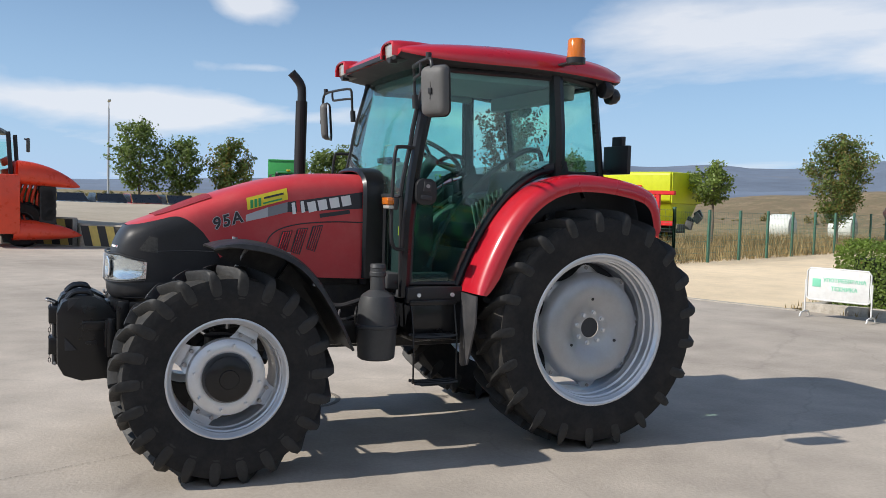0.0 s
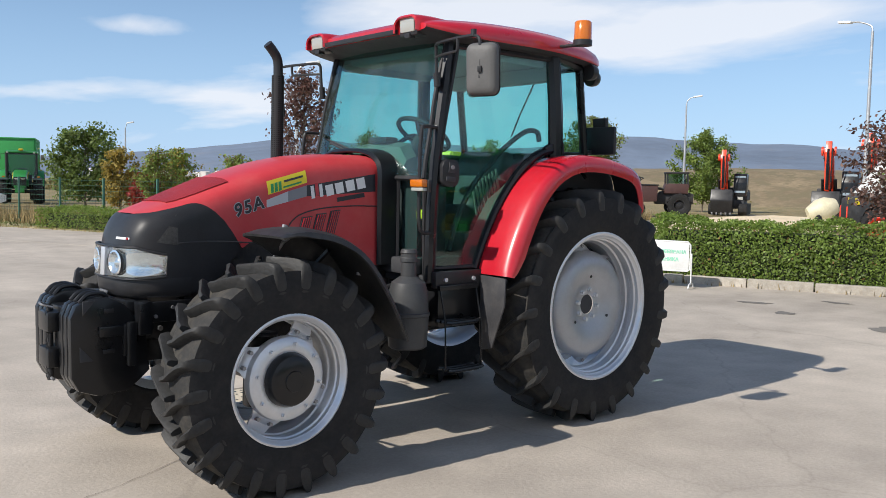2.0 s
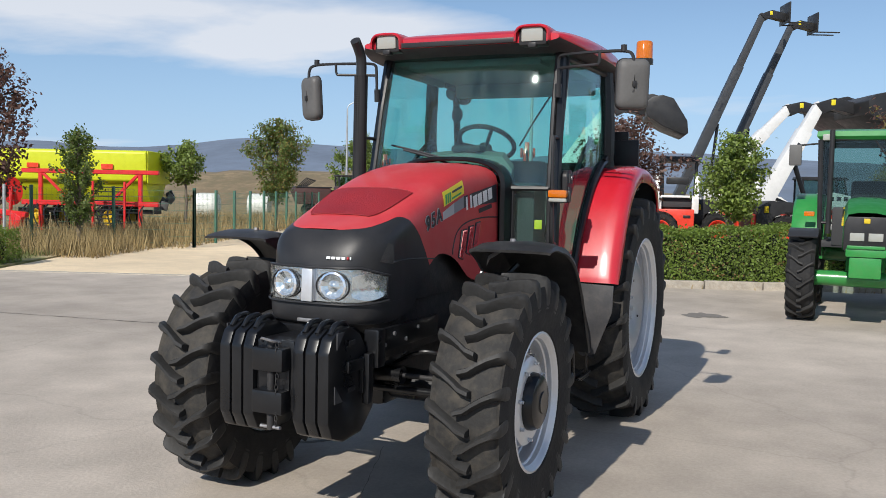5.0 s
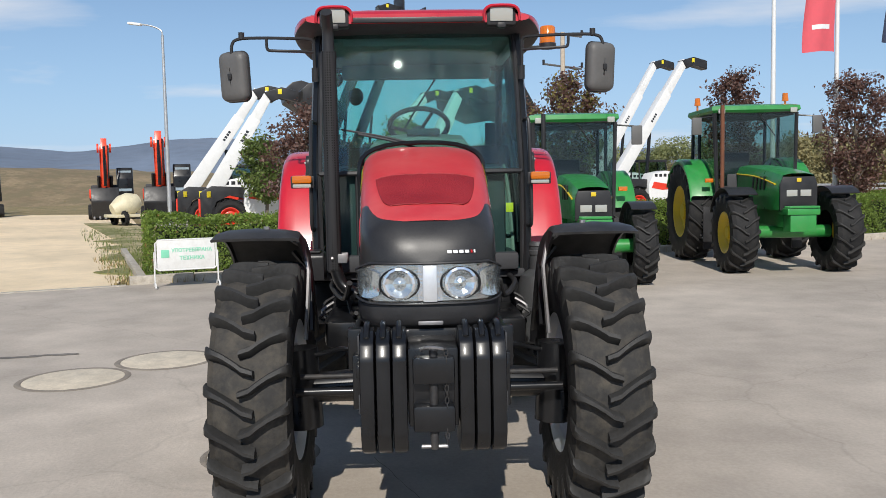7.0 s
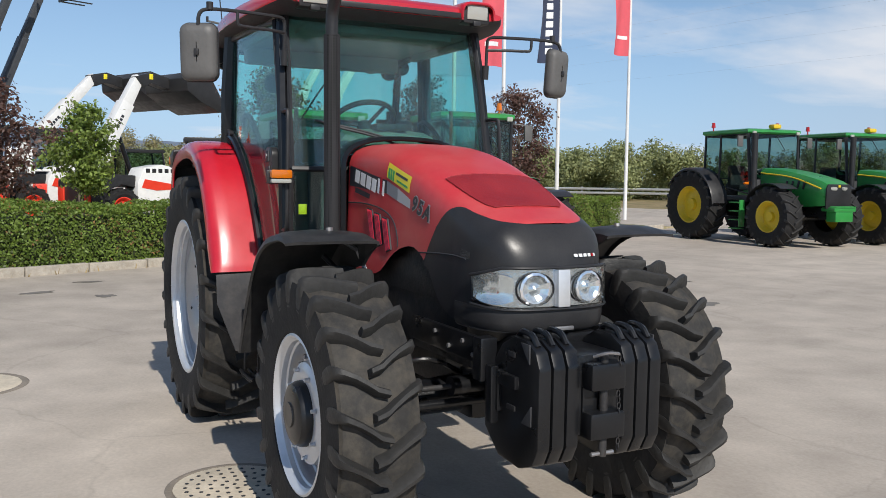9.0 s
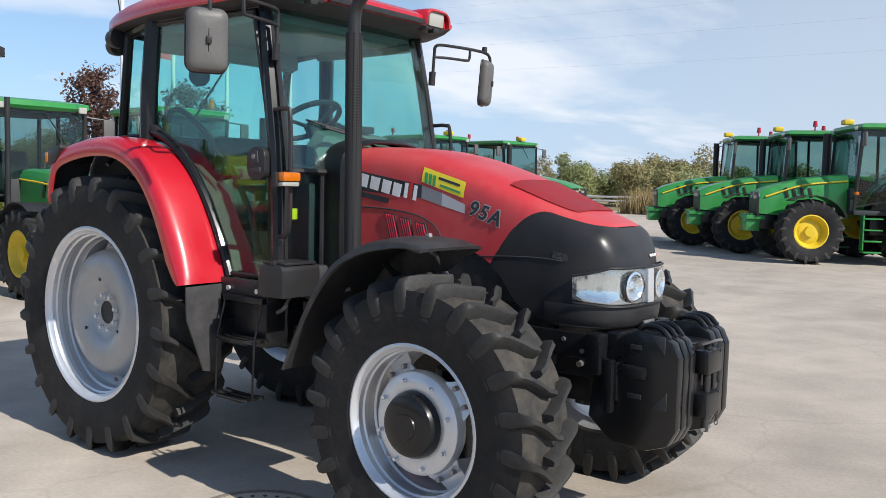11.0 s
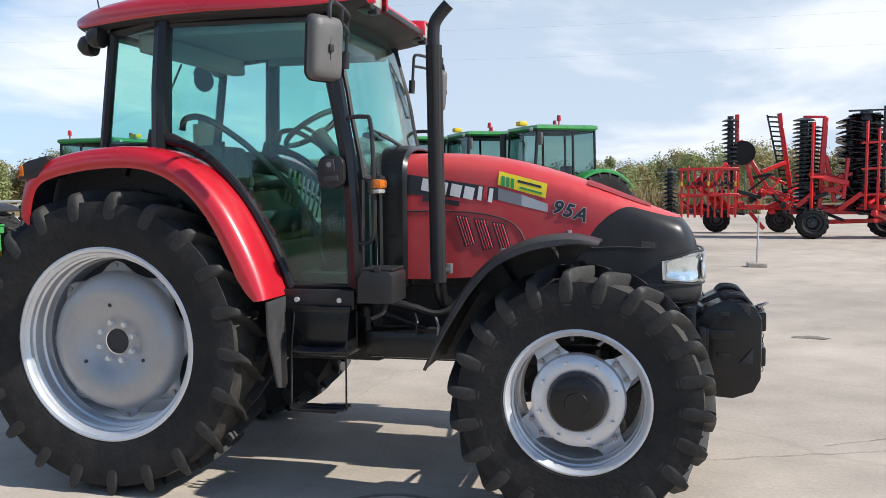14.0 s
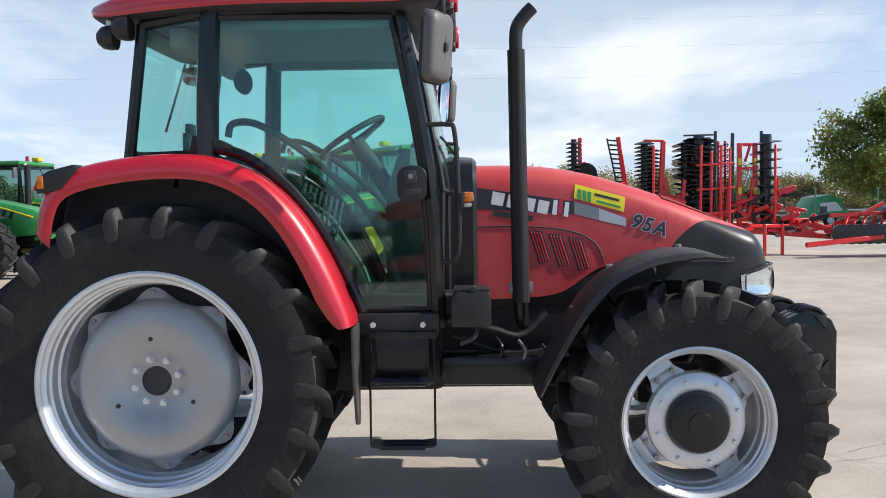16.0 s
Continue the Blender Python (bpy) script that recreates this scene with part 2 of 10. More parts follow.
GREY_PLASTIC = surface("grey plastic", (0.042, 0.042, 0.046), 0.5, vary=0.2, bump=0.06, dirt=(0.20, 0.18, 0.16), dirt_amount=0.2)
MIRROR_BACK = surface("mirror housing", (0.105, 0.102, 0.099), 0.55, vary=0.12, bump=0.1)
GUARD_PLASTIC = surface("dusty black plastic", (0.020, 0.020, 0.021), 0.46, vary=0.25, scale=5, fine=90, bump=0.05, spec=0.45, dirt=(0.13, 0.122, 0.115), dirt_amount=0.24)
CANISTER = surface("dull grey-black plastic", (0.044, 0.046, 0.049), 0.45, vary=0.2, scale=5, fine=90, bump=0.04, spec=0.45, dirt=(0.12, 0.115, 0.105), dirt_amount=0.15)
RUBBER = surface("tyre rubber", (0.019, 0.0192, 0.0202), 0.70, vary=0.35, scale=4, fine=45, bump=0.25, spec=0.2, dirt=(0.10, 0.088, 0.075), dirt_amount=0.17)
SILVER = surface("silver rim paint", (0.70, 0.72, 0.75), 0.36, metal=0.58, vary=0.06, scale=5, dirt=(0.42, 0.40, 0.37), dirt_amount=0.16)
TREAD = surface("dusty tread rubber", (0.032, 0.031, 0.030), 0.75, vary=0.35, scale=5, fine=45, bump=0.2, spec=0.3, dirt=(0.24, 0.20, 0.145), dirt_amount=0.24)
LUG = surface("worn tread rubber", (0.029, 0.0285, 0.028), 0.60, vary=0.40, scale=4, fine=45, bump=0.25, spec=0.35, dirt=(0.075, 0.068, 0.058), dirt_amount=0.14)
SILVER_DARK = surface("dull steel", (0.30, 0.30, 0.31), 0.45, metal=0.7, vary=0.2, dirt=(0.18, 0.13, 0.09), dirt_amount=0.4)
LAMP_SILVER = surface("lamp silvering", (0.66, 0.69, 0.73), 0.13, metal=0.92, vary=0.12, scale=25, fine=60, bump=0.12)
FLUTED = surface("fluted silvering", (0.86, 0.88, 0.91), 0.14, metal=0.85, vary=0.06, scale=30)
CHROME = surface("chrome", (0.85, 0.86, 0.88), 0.08, metal=1.0, vary=0.04)
ENGINE = surface("dark engine castings", (0.02, 0.02, 0.022), 0.6, vary=0.5, scale=9, bump=0.2, dirt=(0.09, 0.075, 0.06), dirt_amount=0.4)
ORANGE_LENS = glow_lens("orange lens", (0.85, 0.22, 0.01))
WHITE_LENS = glow_lens("white lens", (0.58, 0.58, 0.53))
RED_LENS = glow_lens("red lens", (0.6, 0.02, 0.02))
CAB_GLASS = glass("tinted cab glass", (0.73, 0.93, 0.89))
SCREEN_GLASS = glass("dusty tinted windscreen", (0.66, 0.87, 0.84), dust=0.026)
CLEAR_GLASS = glass("clear glass", (0.94, 0.96, 0.96))
MIRROR = surface("mirror glass", (0.9, 0.9, 0.9), 0.02, metal=1.0, vary=0.0)
WHITE = surface("white paint", (0.78, 0.78, 0.77), 0.4, vary=0.06, dirt=(0.45, 0.42, 0.38), dirt_amount=0.25)
DECAL_WHITE = surface("white decal", (0.80, 0.80, 0.80), 0.4, vary=0.03)
DECAL_GREY = surface("grey decal", (0.22, 0.23, 0.25), 0.4, vary=0.05)
DECAL_SILVER = surface("silver decal", (0.48, 0.49, 0.52), 0.35, metal=0.3, vary=0.05)
DECAL_DARK = surface("dark decal", (0.025, 0.027, 0.035), 0.4, vary=0.05)
YELLOW = surface("yellow sticker", (0.80, 0.66, 0.03), 0.4, vary=0.04)
GREEN_INK = surface("green print", (0.03, 0.32, 0.10), 0.5, vary=0.05)
INTERIOR = surface("beige cab trim", (0.24, 0.225, 0.195), 0.7, vary=0.12, bump=0.1)
HEADLINING = surface("grey headlining", (0.27, 0.285, 0.285), 0.8, vary=0.12, bump=0.1)
INTERIOR_DARK = surface("dark cab trim", (0.035, 0.036, 0.04), 0.65, vary=0.2, bump=0.1)

# ---- mesh tools ----
def empty(name, x=0.0, y=0.0, z=0.0, turn=0.0):
    ob = new(name)
    ob.matrix_basis = pose(x, y, z, 0, 0, turn)
    return ob


def link(name, bm, material, label="", smooth=38):
    me = bpy.data.meshes.new(name)
    bmesh.ops.recalc_face_normals(bm, faces=bm.faces)
    bm.to_mesh(me)
    bm.free()
    me.materials.append(material)
    if smooth:
        me.shade_smooth()
        me.set_sharp_from_angle(angle=radians(smooth))
    ob = new(name, me)
    if label:
        ob["label"] = label
    return ob


def part(name, bm, material, parent, label="", smooth=38):
    """One mesh object under a thing or under a part."""
    ob = link(name, bm, material, label, smooth)
    ob.parent = parent
    return ob


def B():
    return bmesh.new()


def _bevel(bm, verts, width, seg=2):
    if width > 0:
        edges = list({e for v in verts for e in v.link_edges})
        bmesh.ops.bevel(bm, geom=edges, offset=width, segments=seg, affect="EDGES", profile=0.6, clamp_overlap=True)


def box(bm, c, s, bevel=0.0, rot=(0, 0, 0), seg=2):
    m = pose(*c, *rot) @ Matrix.Diagonal((*s, 1))
    got = bmesh.ops.create_cube(bm, size=1.0, matrix=m)
    _bevel(bm, got["verts"], bevel, seg)
    return bm


def cyl(bm, a, b, r, seg=16, r2=None, cap=True):
    a, b = Vector(a), Vector(b)
    way = b - a
    m = Matrix.Translation((a + b) / 2) @ way.to_track_quat("Z", "Y").to_matrix().to_4x4()
    bmesh.ops.create_cone(bm, cap_ends=cap, cap_tris=False, segments=seg, radius1=r, radius2=r if r2 is None else r2, depth=way.length, matrix=m)
    return bm


def smooth_path(pts, n=6):
    """Catmull-Rom through the points."""
    p = [Vector(q) for q in pts]
    p = [p[0] * 2 - p[1]] + p + [p[-1] * 2 - p[-2]]
    out = []
    for i in range(1, len(p) - 2):
        for k in range(n):
            t = k / n
            a, b, c, d = p[i - 1], p[i], p[i + 1], p[i + 2]
            out.append(0.5 * (2 * b + (c - a) * t + (2 * a - 5 * b + 4 * c - d) * t * t + (3 * b - a - 3 * c + d) * t ** 3))
    return out + [p[-2]]


def tube(bm, pts, r, seg=8, curve=0):
    pts = smooth_path(pts, curve) if curve else [Vector(p) for p in pts]
    rings, side = [], None
    for i, p in enumerate(pts):
        t = (pts[min(i + 1, len(pts) - 1)] - pts[max(i - 1, 0)]).normalized()
        if side is None:
            side = t.orthogonal().normalized()
        side = (side - t * side.dot(t)).normalized()
        up = t.cross(side)
        rr = r[i] if isinstance(r, (list, tuple)) else r
        rings.append([bm.verts.new(p + rr * (math.cos(2 * math.pi * k / seg) * side + math.sin(2 * math.pi * k / seg) * up)) for k in range(seg)])
    for a, b in zip(rings, rings[1:]):
        for k in range(seg):
            bm.faces.new((a[k], a[(k + 1) % seg], b[(k + 1) % seg], b[k]))
    bm.faces.new(rings[0])
    bm.faces.new(rings[-1])
    return bm


def sheet(bm, rows, thick=0.0, closed=False):
    """A grid of points as faces; given a thickness it becomes a solid shell."""
    vs = [[bm.verts.new(p) for p in row] for row in rows]
    faces = []
    n = len(vs[0])
    for a, b in zip(vs, vs[1:]):
        for k in range(n if closed else n - 1):
            q = (a[k], a[(k + 1) % n], b[(k + 1) % n], b[k])
            if len({tuple(round(c, 6) for c in v.co) for v in q}) > 2:
                faces.append(bm.faces.new(q))
    if thick:
        bmesh.ops.recalc_face_normals(bm, faces=faces)
        bmesh.ops.solidify(bm, geom=faces, thickness=thick)
    bmesh.ops.remove_doubles(bm, verts=bm.verts, dist=1e-6)
    return bm


def prism(bm, poly, axis, lo, hi, bevel=0.0, seg=2):
    """A polygon of two coordinates drawn out along an axis: 'y' takes (x, z), 'x' takes (y, z), 'z' takes (x, y)."""
    put = {"y": lambda p, h: (p[0], h, p[1]), "x": lambda p, h: (h, p[0], p[1]), "z": lambda p, h: (p[0], p[1], h)}[axis]
    a = [bm.verts.new(put(p, lo)) for p in poly]
    b = [bm.verts.new(put(p, hi)) for p in poly]
    bm.faces.new(a)
    bm.faces.new(b[::-1])
    for k in range(len(poly)):
        bm.faces.new((a[k], b[k], b[(k + 1) % len(poly)], a[(k + 1) % len(poly)]))
    _bevel(bm, a + b, bevel, seg)
    return bm


def lathe(bm, profile, seg=48, c=(0, 0, 0), sweep=1.0, closed=True):
    """A profile of (radius, along y) turned about the y axis through c."""
    rows = []
    for k in range(seg if sweep == 1.0 else seg + 1):
        f = 2 * math.pi * sweep * k / seg
        rows.append([(c[0] + r * math.cos(f), c[1] + a, c[2] + r * math.sin(f)) for r, a in profile])
    vs = [[bm.verts.new(p) for p in row] for row in rows]
    n = len(vs)
    for k in range(n if sweep == 1.0 else n - 1):
        a, b = vs[k], vs[(k + 1) % n]
        for i in range(len(profile) - 1):
            if profile[i][0] > 1e-6 or profile[i + 1][0] > 1e-6:
                q = [a[i], a[i + 1], b[i + 1], b[i]]
                bm.faces.new(q)
    bmesh.ops.remove_doubles(bm, verts=bm.verts, dist=1e-6)
    return bm


def interp(x, table):
    """Piecewise-linear with eased corners through (x, value) pairs."""
    xs, ys = zip(*table)
    return float(np.interp(x, xs, ys))


def smooth_interp(x, table):
    xs, ys = [a for a, _ in table], [b for _, b in table]
    if x <= xs[0]:
        return ys[0]
    if x >= xs[-1]:
        return ys[-1]
    i = max(k for k in range(len(xs) - 1) if xs[k] <= x)
    h = xs[i + 1] - xs[i]

    def slope(k):
        if k == 0:
            return (ys[1] - ys[0]) / (xs[1] - xs[0])
        if k == len(xs) - 1:
            return (ys[-1] - ys[-2]) / (xs[-1] - xs[-2])
        return (ys[k + 1] - ys[k - 1]) / (xs[k + 1] - xs[k - 1])

    t = (x - xs[i]) / h
    return (2 * t ** 3 - 3 * t * t + 1) * ys[i] + (t ** 3 - 2 * t * t + t) * h * slope(i) + (3 * t * t - 2 * t ** 3) * ys[i + 1] + (t ** 3 - t * t) * h * slope(i + 1)


def lettering(words, size, m, material, parent=None, name="lettering", depth=0.002, spacing=1.0, slant=0.0, bold=0.0):
    cu = bpy.data.curves.new(name, "FONT")
    cu.body, cu.size, cu.align_x, cu.align_y, cu.extrude, cu.space_character, cu.shear, cu.offset = words, size, "CENTER", "CENTER", depth, spacing, slant, bold
    tmp = bpy.data.objects.new(name, cu)
    scene.collection.objects.link(tmp)
    bpy.context.view_layer.update()
    me = bpy.data.meshes.new_from_object(tmp)
    bpy.data.objects.remove(tmp)
    me.materials.clear()
    me.materials.append(material)
    ob = new(name, me)
    ob.matrix_basis = m
    ob.parent = parent
    return ob

# ---- wheels ----
def tyre_mesh(R, width, rim_r, rim_w, lug_h=0.052, seg=72):
    bm = B()
    h = R - rim_r
    half = [(rim_r - 0.004, rim_w * 0.5), (rim_r + 0.05 * h, rim_w * 0.5 + 0.012), (rim_r + 0.22 * h, width * 0.47), (rim_r + 0.45 * h, width * 0.5), (rim_r + 0.66 * h, width * 0.495),
            (rim_r + 0.78 * h, width * 0.470), (R - lug_h - 0.020, width * 0.415), (R - lug_h - 0.002, width * 0.28), (R - lug_h, 0.0)]
    profile = [(r, -a) for r, a in half] + [(r, a) for r, a in half[-2::-1]]
    lathe(bm, profile, seg)

    return bm


def lug_mesh(R, width, s, sweep, lug_w, lug_h):
    """One bar of the tread, from the tyre's middle over its shoulder, dying out on the sidewall."""
    bm = B()
    rings = []
    # u along the bar, foot and crest as (drop below the crown, share of the width), breadth
    way = [(0.00, lug_h + 0.012, -0.030 / width, 0.002, -0.030 / width, 0.85), (0.12, lug_h + 0.012, 0.045, 0.002, 0.045, 0.95), (0.32, lug_h + 0.013, 0.150, 0.003, 0.150, 0.92), (0.54, lug_h + 0.014, 0.270, 0.004, 0.270, 0.95),
           (0.76, lug_h + 0.024, 0.390, 0.008, 0.395, 1.05), (0.90, lug_h + 0.042, 0.455, 0.016, 0.472, 1.35), (0.97, lug_h + 0.060, 0.474, 0.034, 0.503, 1.70), (1.00, lug_h + 0.080, 0.482, 0.066, 0.510, 1.95), (1.02, 0.150, 0.488, 0.118, 0.506, 1.90), (1.03, 0.172, 0.490, 0.158, 0.498, 1.60)]
    for u, fd, fa, cd, ca, k in way:
        f = sweep * u ** 1.15 + 0.024 * math.sin(math.pi * min(u, 1.0))
        wb, wt = 0.86 * lug_w * k / R, 0.52 * lug_w * k / R
        foot, crest = (R - fd, fa * width), (R - cd, ca * width)
        soft_ = (foot[0] * 0.22 + crest[0] * 0.78, foot[1] * 0.22 + crest[1] * 0.78)
        rings.append([bm.verts.new((r * math.cos(f + d), s * a, r * math.sin(f + d))) for (r, a), d in ((foot, -wb / 2), (soft_, -wt * 0.62), (crest, -wt * 0.34), (crest, wt * 0.34), (soft_, wt * 0.62), (foot, wb / 2))])
    for p, q in zip(rings, rings[1:]):
        for j in range(5):
            bm.faces.new((p[j], p[j + 1], q[j + 1], q[j]))
    bm.faces.new(rings[0])
    bm.faces.new(rings[-1])
    bmesh.ops.recalc_face_normals(bm, faces=bm.faces)
    me = bpy.data.meshes.new("lug")
    bm.to_mesh(me)
    bm.free()
    me.materials.append(LUG)
    me.shade_smooth()
    me.set_sharp_from_angle(angle=radians(50))
    return me


def tractor_wheel(thing, x, y, z, out, R, width, rim_r, rim_w, lugs, style, rim_mat, tyre_label="", rim_label="", sweep=0.27):
    """Tyre as the part; rim, disc, hub and bolts under it. out: +1 or -1, the side that faces away from the machine."""
    tyre = part("tyre", tyre_mesh(R, width, rim_r, rim_w), RUBBER, thing, tyre_label, smooth=30)
    tyre.matrix_basis = pose(x, y, z, 0, out * 3, 0)
    tyre.data.materials.append(TREAD)
    for f in tyre.data.polygons:
        if math.hypot(f.center.x, f.center.z) > R - 0.075:
            f.material_index = 1
    for s in (1, -1):
        me = lug_mesh(R, width, s, sweep, 0.052, 0.052)
        for k in range(lugs):
            lug = new("lug", me)
            lug.parent = tyre
            lug.matrix_basis = pose(0, 0, 0, 0, -360 * (k + (0.5 if s > 0 else 0)) / lugs, 0)
    e = rim_w * 0.5

    def turned(profile, seg=64):
        return lathe(B(), [(r, a * out) for r, a in profile], seg)

    g = rim_r
    w = 0.70 if style == "front" else 1.0
    part("rim", turned([(g, e), (g + 0.008, e + 0.005), (g - 0.004, e + 0.010), (g - 0.018 * w, e + 0.004), (g - 0.026 * w, e - 0.012), (g - 0.036 * w, e - 0.018), (g - 0.038 * w, e - 0.040), (g - 0.048 * w, e - 0.046), (g - 0.050 * w, e - 0.072), (g - 0.043 * w, e - 0.080),
                        (g - 0.045 * w, e - 0.105), (g - 0.056 * w, e - 0.112), (g - 0.058 * w, e - 0.14), (g - 0.066 * w, e - 0.15), (g - 0.066 * w, -e + 0.08), (g - 0.05, -e + 0.03), (g - 0.01, -e), (g, -e - 0.004)]), rim_mat, tyre, rim_label)
    if style == "front":
        k = g / 0.325
        part("disc", turned([(0.132 * k, 0.118), (0.15 * k, 0.124), (0.188 * k, 0.120), (0.208 * k, 0.106), (0.214 * k, 0.075), (0.208 * k, 0.05), (0.19 * k, 0.03)]), rim_mat, tyre)
        for j in range(4):
            f = math.pi / 2 * j + 0.55
            bm = B()
            rows = []
            for r, a, w in ((0.20 * k, 0.075, 0.085), (0.228 * k, 0.065, 0.07), (0.243 * k, 0.045, 0.062), (g - 0.042, 0.035, 0.055)):
                rows.append([(r * math.cos(f) - t * w * math.sin(f), a * out, r * math.sin(f) + t * w * math.cos(f)) for t in (-1, -0.5, 0, 0.5, 1)])
            sheet(bm, rows, 0.012)
            part("spoke", bm, rim_mat, tyre)
            for t in (-0.04, 0.04):
                bm = B()
                c = Vector((0.232 * k * math.cos(f) - t * math.sin(f), 0.06 * out, 0.232 * k * math.sin(f) + t * math.cos(f)))
                cyl(bm, c, c + Vector((0, 0.025 * out, 0)), 0.011, 6)
                part("bolt", bm, SILVER_DARK, tyre)
        part("hub", turned([(0, 0.182), (0.05 * k, 0.182), (0.053 * k, 0.176), (0.10 * k, 0.174), (0.122 * k, 0.164), (0.134 * k, 0.14), (0.139 * k, 0.10), (0.139 * k, 0.0), (0.05, -0.12)], 40), BLACK_GLOSS, tyre, "black planetary hub cap")
        ring_r, ring_a, count, size = 0.178 * k, 0.122, 8, 0.0085
    else:
        bm = B()
        seg, rows = 96, []
        prof = [(0.066, 0.085), (0.128, 0.086), (0.150, 0.100), (0.190, 0.122), (0.255, 0.138), (0.315, 0.130), (0.345, 0.108), (0.358, 0.078), (0.364, 0.052), (1.0, 0.036)]
        kk = g / 0.49
        for j in range(seg):
            f = 2 * math.pi * j / seg
            lobe = 0.5 + 0.5 * math.cos(8 * f)
            edge = 0.358 + 0.054 * lobe ** 1.5
            rows.append([((min(r, edge) if r < 1 else edge) * kk * math.cos(f), a * out, (min(r, edge) if r < 1 else edge) * kk * math.sin(f)) for r, a in prof])
        vs = [[bm.verts.new(p) for p in row] for row in rows]
        for j in range(seg):
            for i in range(len(prof) - 1):
                bm.faces.new((vs[j][i], vs[j][i + 1], vs[(j + 1) % seg][i + 1], vs[(j + 1) % seg][i]))
        bmesh.ops.solidify(bm, geom=bm.faces[:], thickness=0.01)
        part("disc", bm, rim_mat, tyre)
        part("hub", turned([(0, 0.078), (0.066 * kk, 0.078), (0.066 * kk, -0.2)], 32), INTERIOR_DARK, tyre)
        for j in range(8):
            f = 2 * math.pi * j / 8
            bm = B()
            c = Vector((0.392 * kk * math.cos(f), 0.03 * out, 0.392 * kk * math.sin(f)))
            cyl(bm, c, c + Vector((0, 0.022 * out, 0)), 0.012, 6)
            part("bolt", bm, SILVER_DARK, tyre)
        for f in (1.57, 3.66, 5.76):
            bm = B()
            c = Vector((0.192 * kk * math.cos(f), 0.116 * out, 0.192 * kk * math.sin(f)))
            cyl(bm, c, c + Vector((0, 0.010 * out, 0)), 0.010, 10)
            part("disc_hole", bm, INTERIOR_DARK, tyre)
        ring_r, ring_a, count, size = 0.1 * kk, 0.086, 8, 0.013
    for j in range(count):
        f = 2 * math.pi * (j + 0.3) / count
        bm = B()
        c = Vector((ring_r * math.cos(f), ring_a * out, ring_r * math.sin(f)))
        cyl(bm, c, c + Vector((0, 0.006 * out, 0)), size * 1.25, 12)
        cyl(bm, c, c + Vector((0, 0.020 * out, 0)), size, 6)
        part("bolt", bm, rim_mat, tyre)
    return tyre

# ---- the red tractor ----
tractor = empty("tractor")
tagged(tractor, "red farm tractor with black nose, glazed cab and front weights", "tractor")

for s in (1, -1):
    tractor_wheel(tractor, 2.35, 0.750 * s, 0.578, s, 0.602, 0.338, 0.325, 0.29, 22, "front", SILVER, "black lugged front tyre with dried mud", "silver front rim", sweep=0.185)
    tractor_wheel(tractor, 0.0, 0.725 * s, 0.765, s, 0.785, 0.44, 0.488, 0.38, 21, "rear", SILVER, "large black lugged rear tyre", "silver rear rim", sweep=0.215)

NOSE_MESH = surface("dusty perforated plastic", (0.045, 0.044, 0.042), 0.7, vary=0.7, scale=60, fine=260, bump=0.5)
# bonnet and nose: one outer form, cut along the colour line
BON_TOP = [(1.40, 1.722), (1.60, 1.720), (1.80, 1.706), (2.00, 1.668), (2.20, 1.610), (2.40, 1.540), (2.54, 1.482), (2.66, 1.432), (2.76, 1.394), (2.81, 1.372), (2.85, 1.325), (2.88, 1.268), (2.90, 1.20)]
BON_LOW = [(1.40, 1.055), (1.75, 1.07), (1.86, 1.10), (1.95, 1.165), (2.05, 1.215), (2.2, 1.235), (2.32, 1.17), (2.45, 1.02), (2.6, 0.96), (2.90, 0.95)]
BON_CUT = [(1.40, 0.9), (2.24, 1.0), (2.30, 1.16), (2.36, 1.285), (2.44, 1.375), (2.54, 1.428), (2.65, 1.405), (2.75, 1.380), (2.80, 1.372), (2.84, 1.36), (2.90, 1.36)]


def bonnet_half(x):
    base = smooth_interp(x, [(1.40, 0.335), (1.8, 0.330), (2.2, 0.316), (2.55, 0.298)])
    u = min(max((x - 2.55) / 0.352, 0.0), 1.0)
    return base * (1 - u ** 3.3) ** (1 / 3.3)


def bonnet_point(x, z, out=0.0):
    """The bonnet's half width at a height, by a squarish crown."""
    top = smooth_interp(x, BON_TOP)
    h = 0.15
    t = min(max((z - (top - h)) / h, 0.0), 1.0)
    lean = 0.020 * min(max((z - 1.0) / 0.7, 0), 1)
    return max(bonnet_half(x) - lean, 0.0) * (1 - t ** 3.6) ** (1 / 3.2) + out


def bonnet_rows(lo_of, hi_of, xs, nz=14, out=0.0):
    rows = []
    for x in xs:
        lo, hi = lo_of(x), hi_of(x)
        lo = min(lo, hi)
        side = []
        for k in range(nz + 1):
            u = k / nz
            z = lo + (hi - lo) * (1 - (1 - u) ** 2.2)
            side.append((z, bonnet_point(x, z, out)))
        top = smooth_interp(x, BON_TOP)
        whole = [(x, -y, z) for z, y in side]
        if hi >= top - 1e-6:
            whole += [(x, y, z) for z, y in side[-2::-1]]
        else:
            whole += [(x, y, z) for z, y in side[::-1]]
        rows.append(whole)
    return rows


def bonnet_top(x):
    return smooth_interp(x, BON_TOP)


xs = [1.40 + 0.05 * k for k in range(24)] + [2.58, 2.62, 2.66, 2.70, 2.73, 2.76, 2.78, 2.80, 2.812]
part("bonnet", sheet(B(), bonnet_rows(lambda x: max(smooth_interp(x, BON_LOW), smooth_interp(x, BON_CUT)), bonnet_top, xs)), BONNET_RED, tractor, "red bonnet, faded in patches, with sun sheen in its colour")


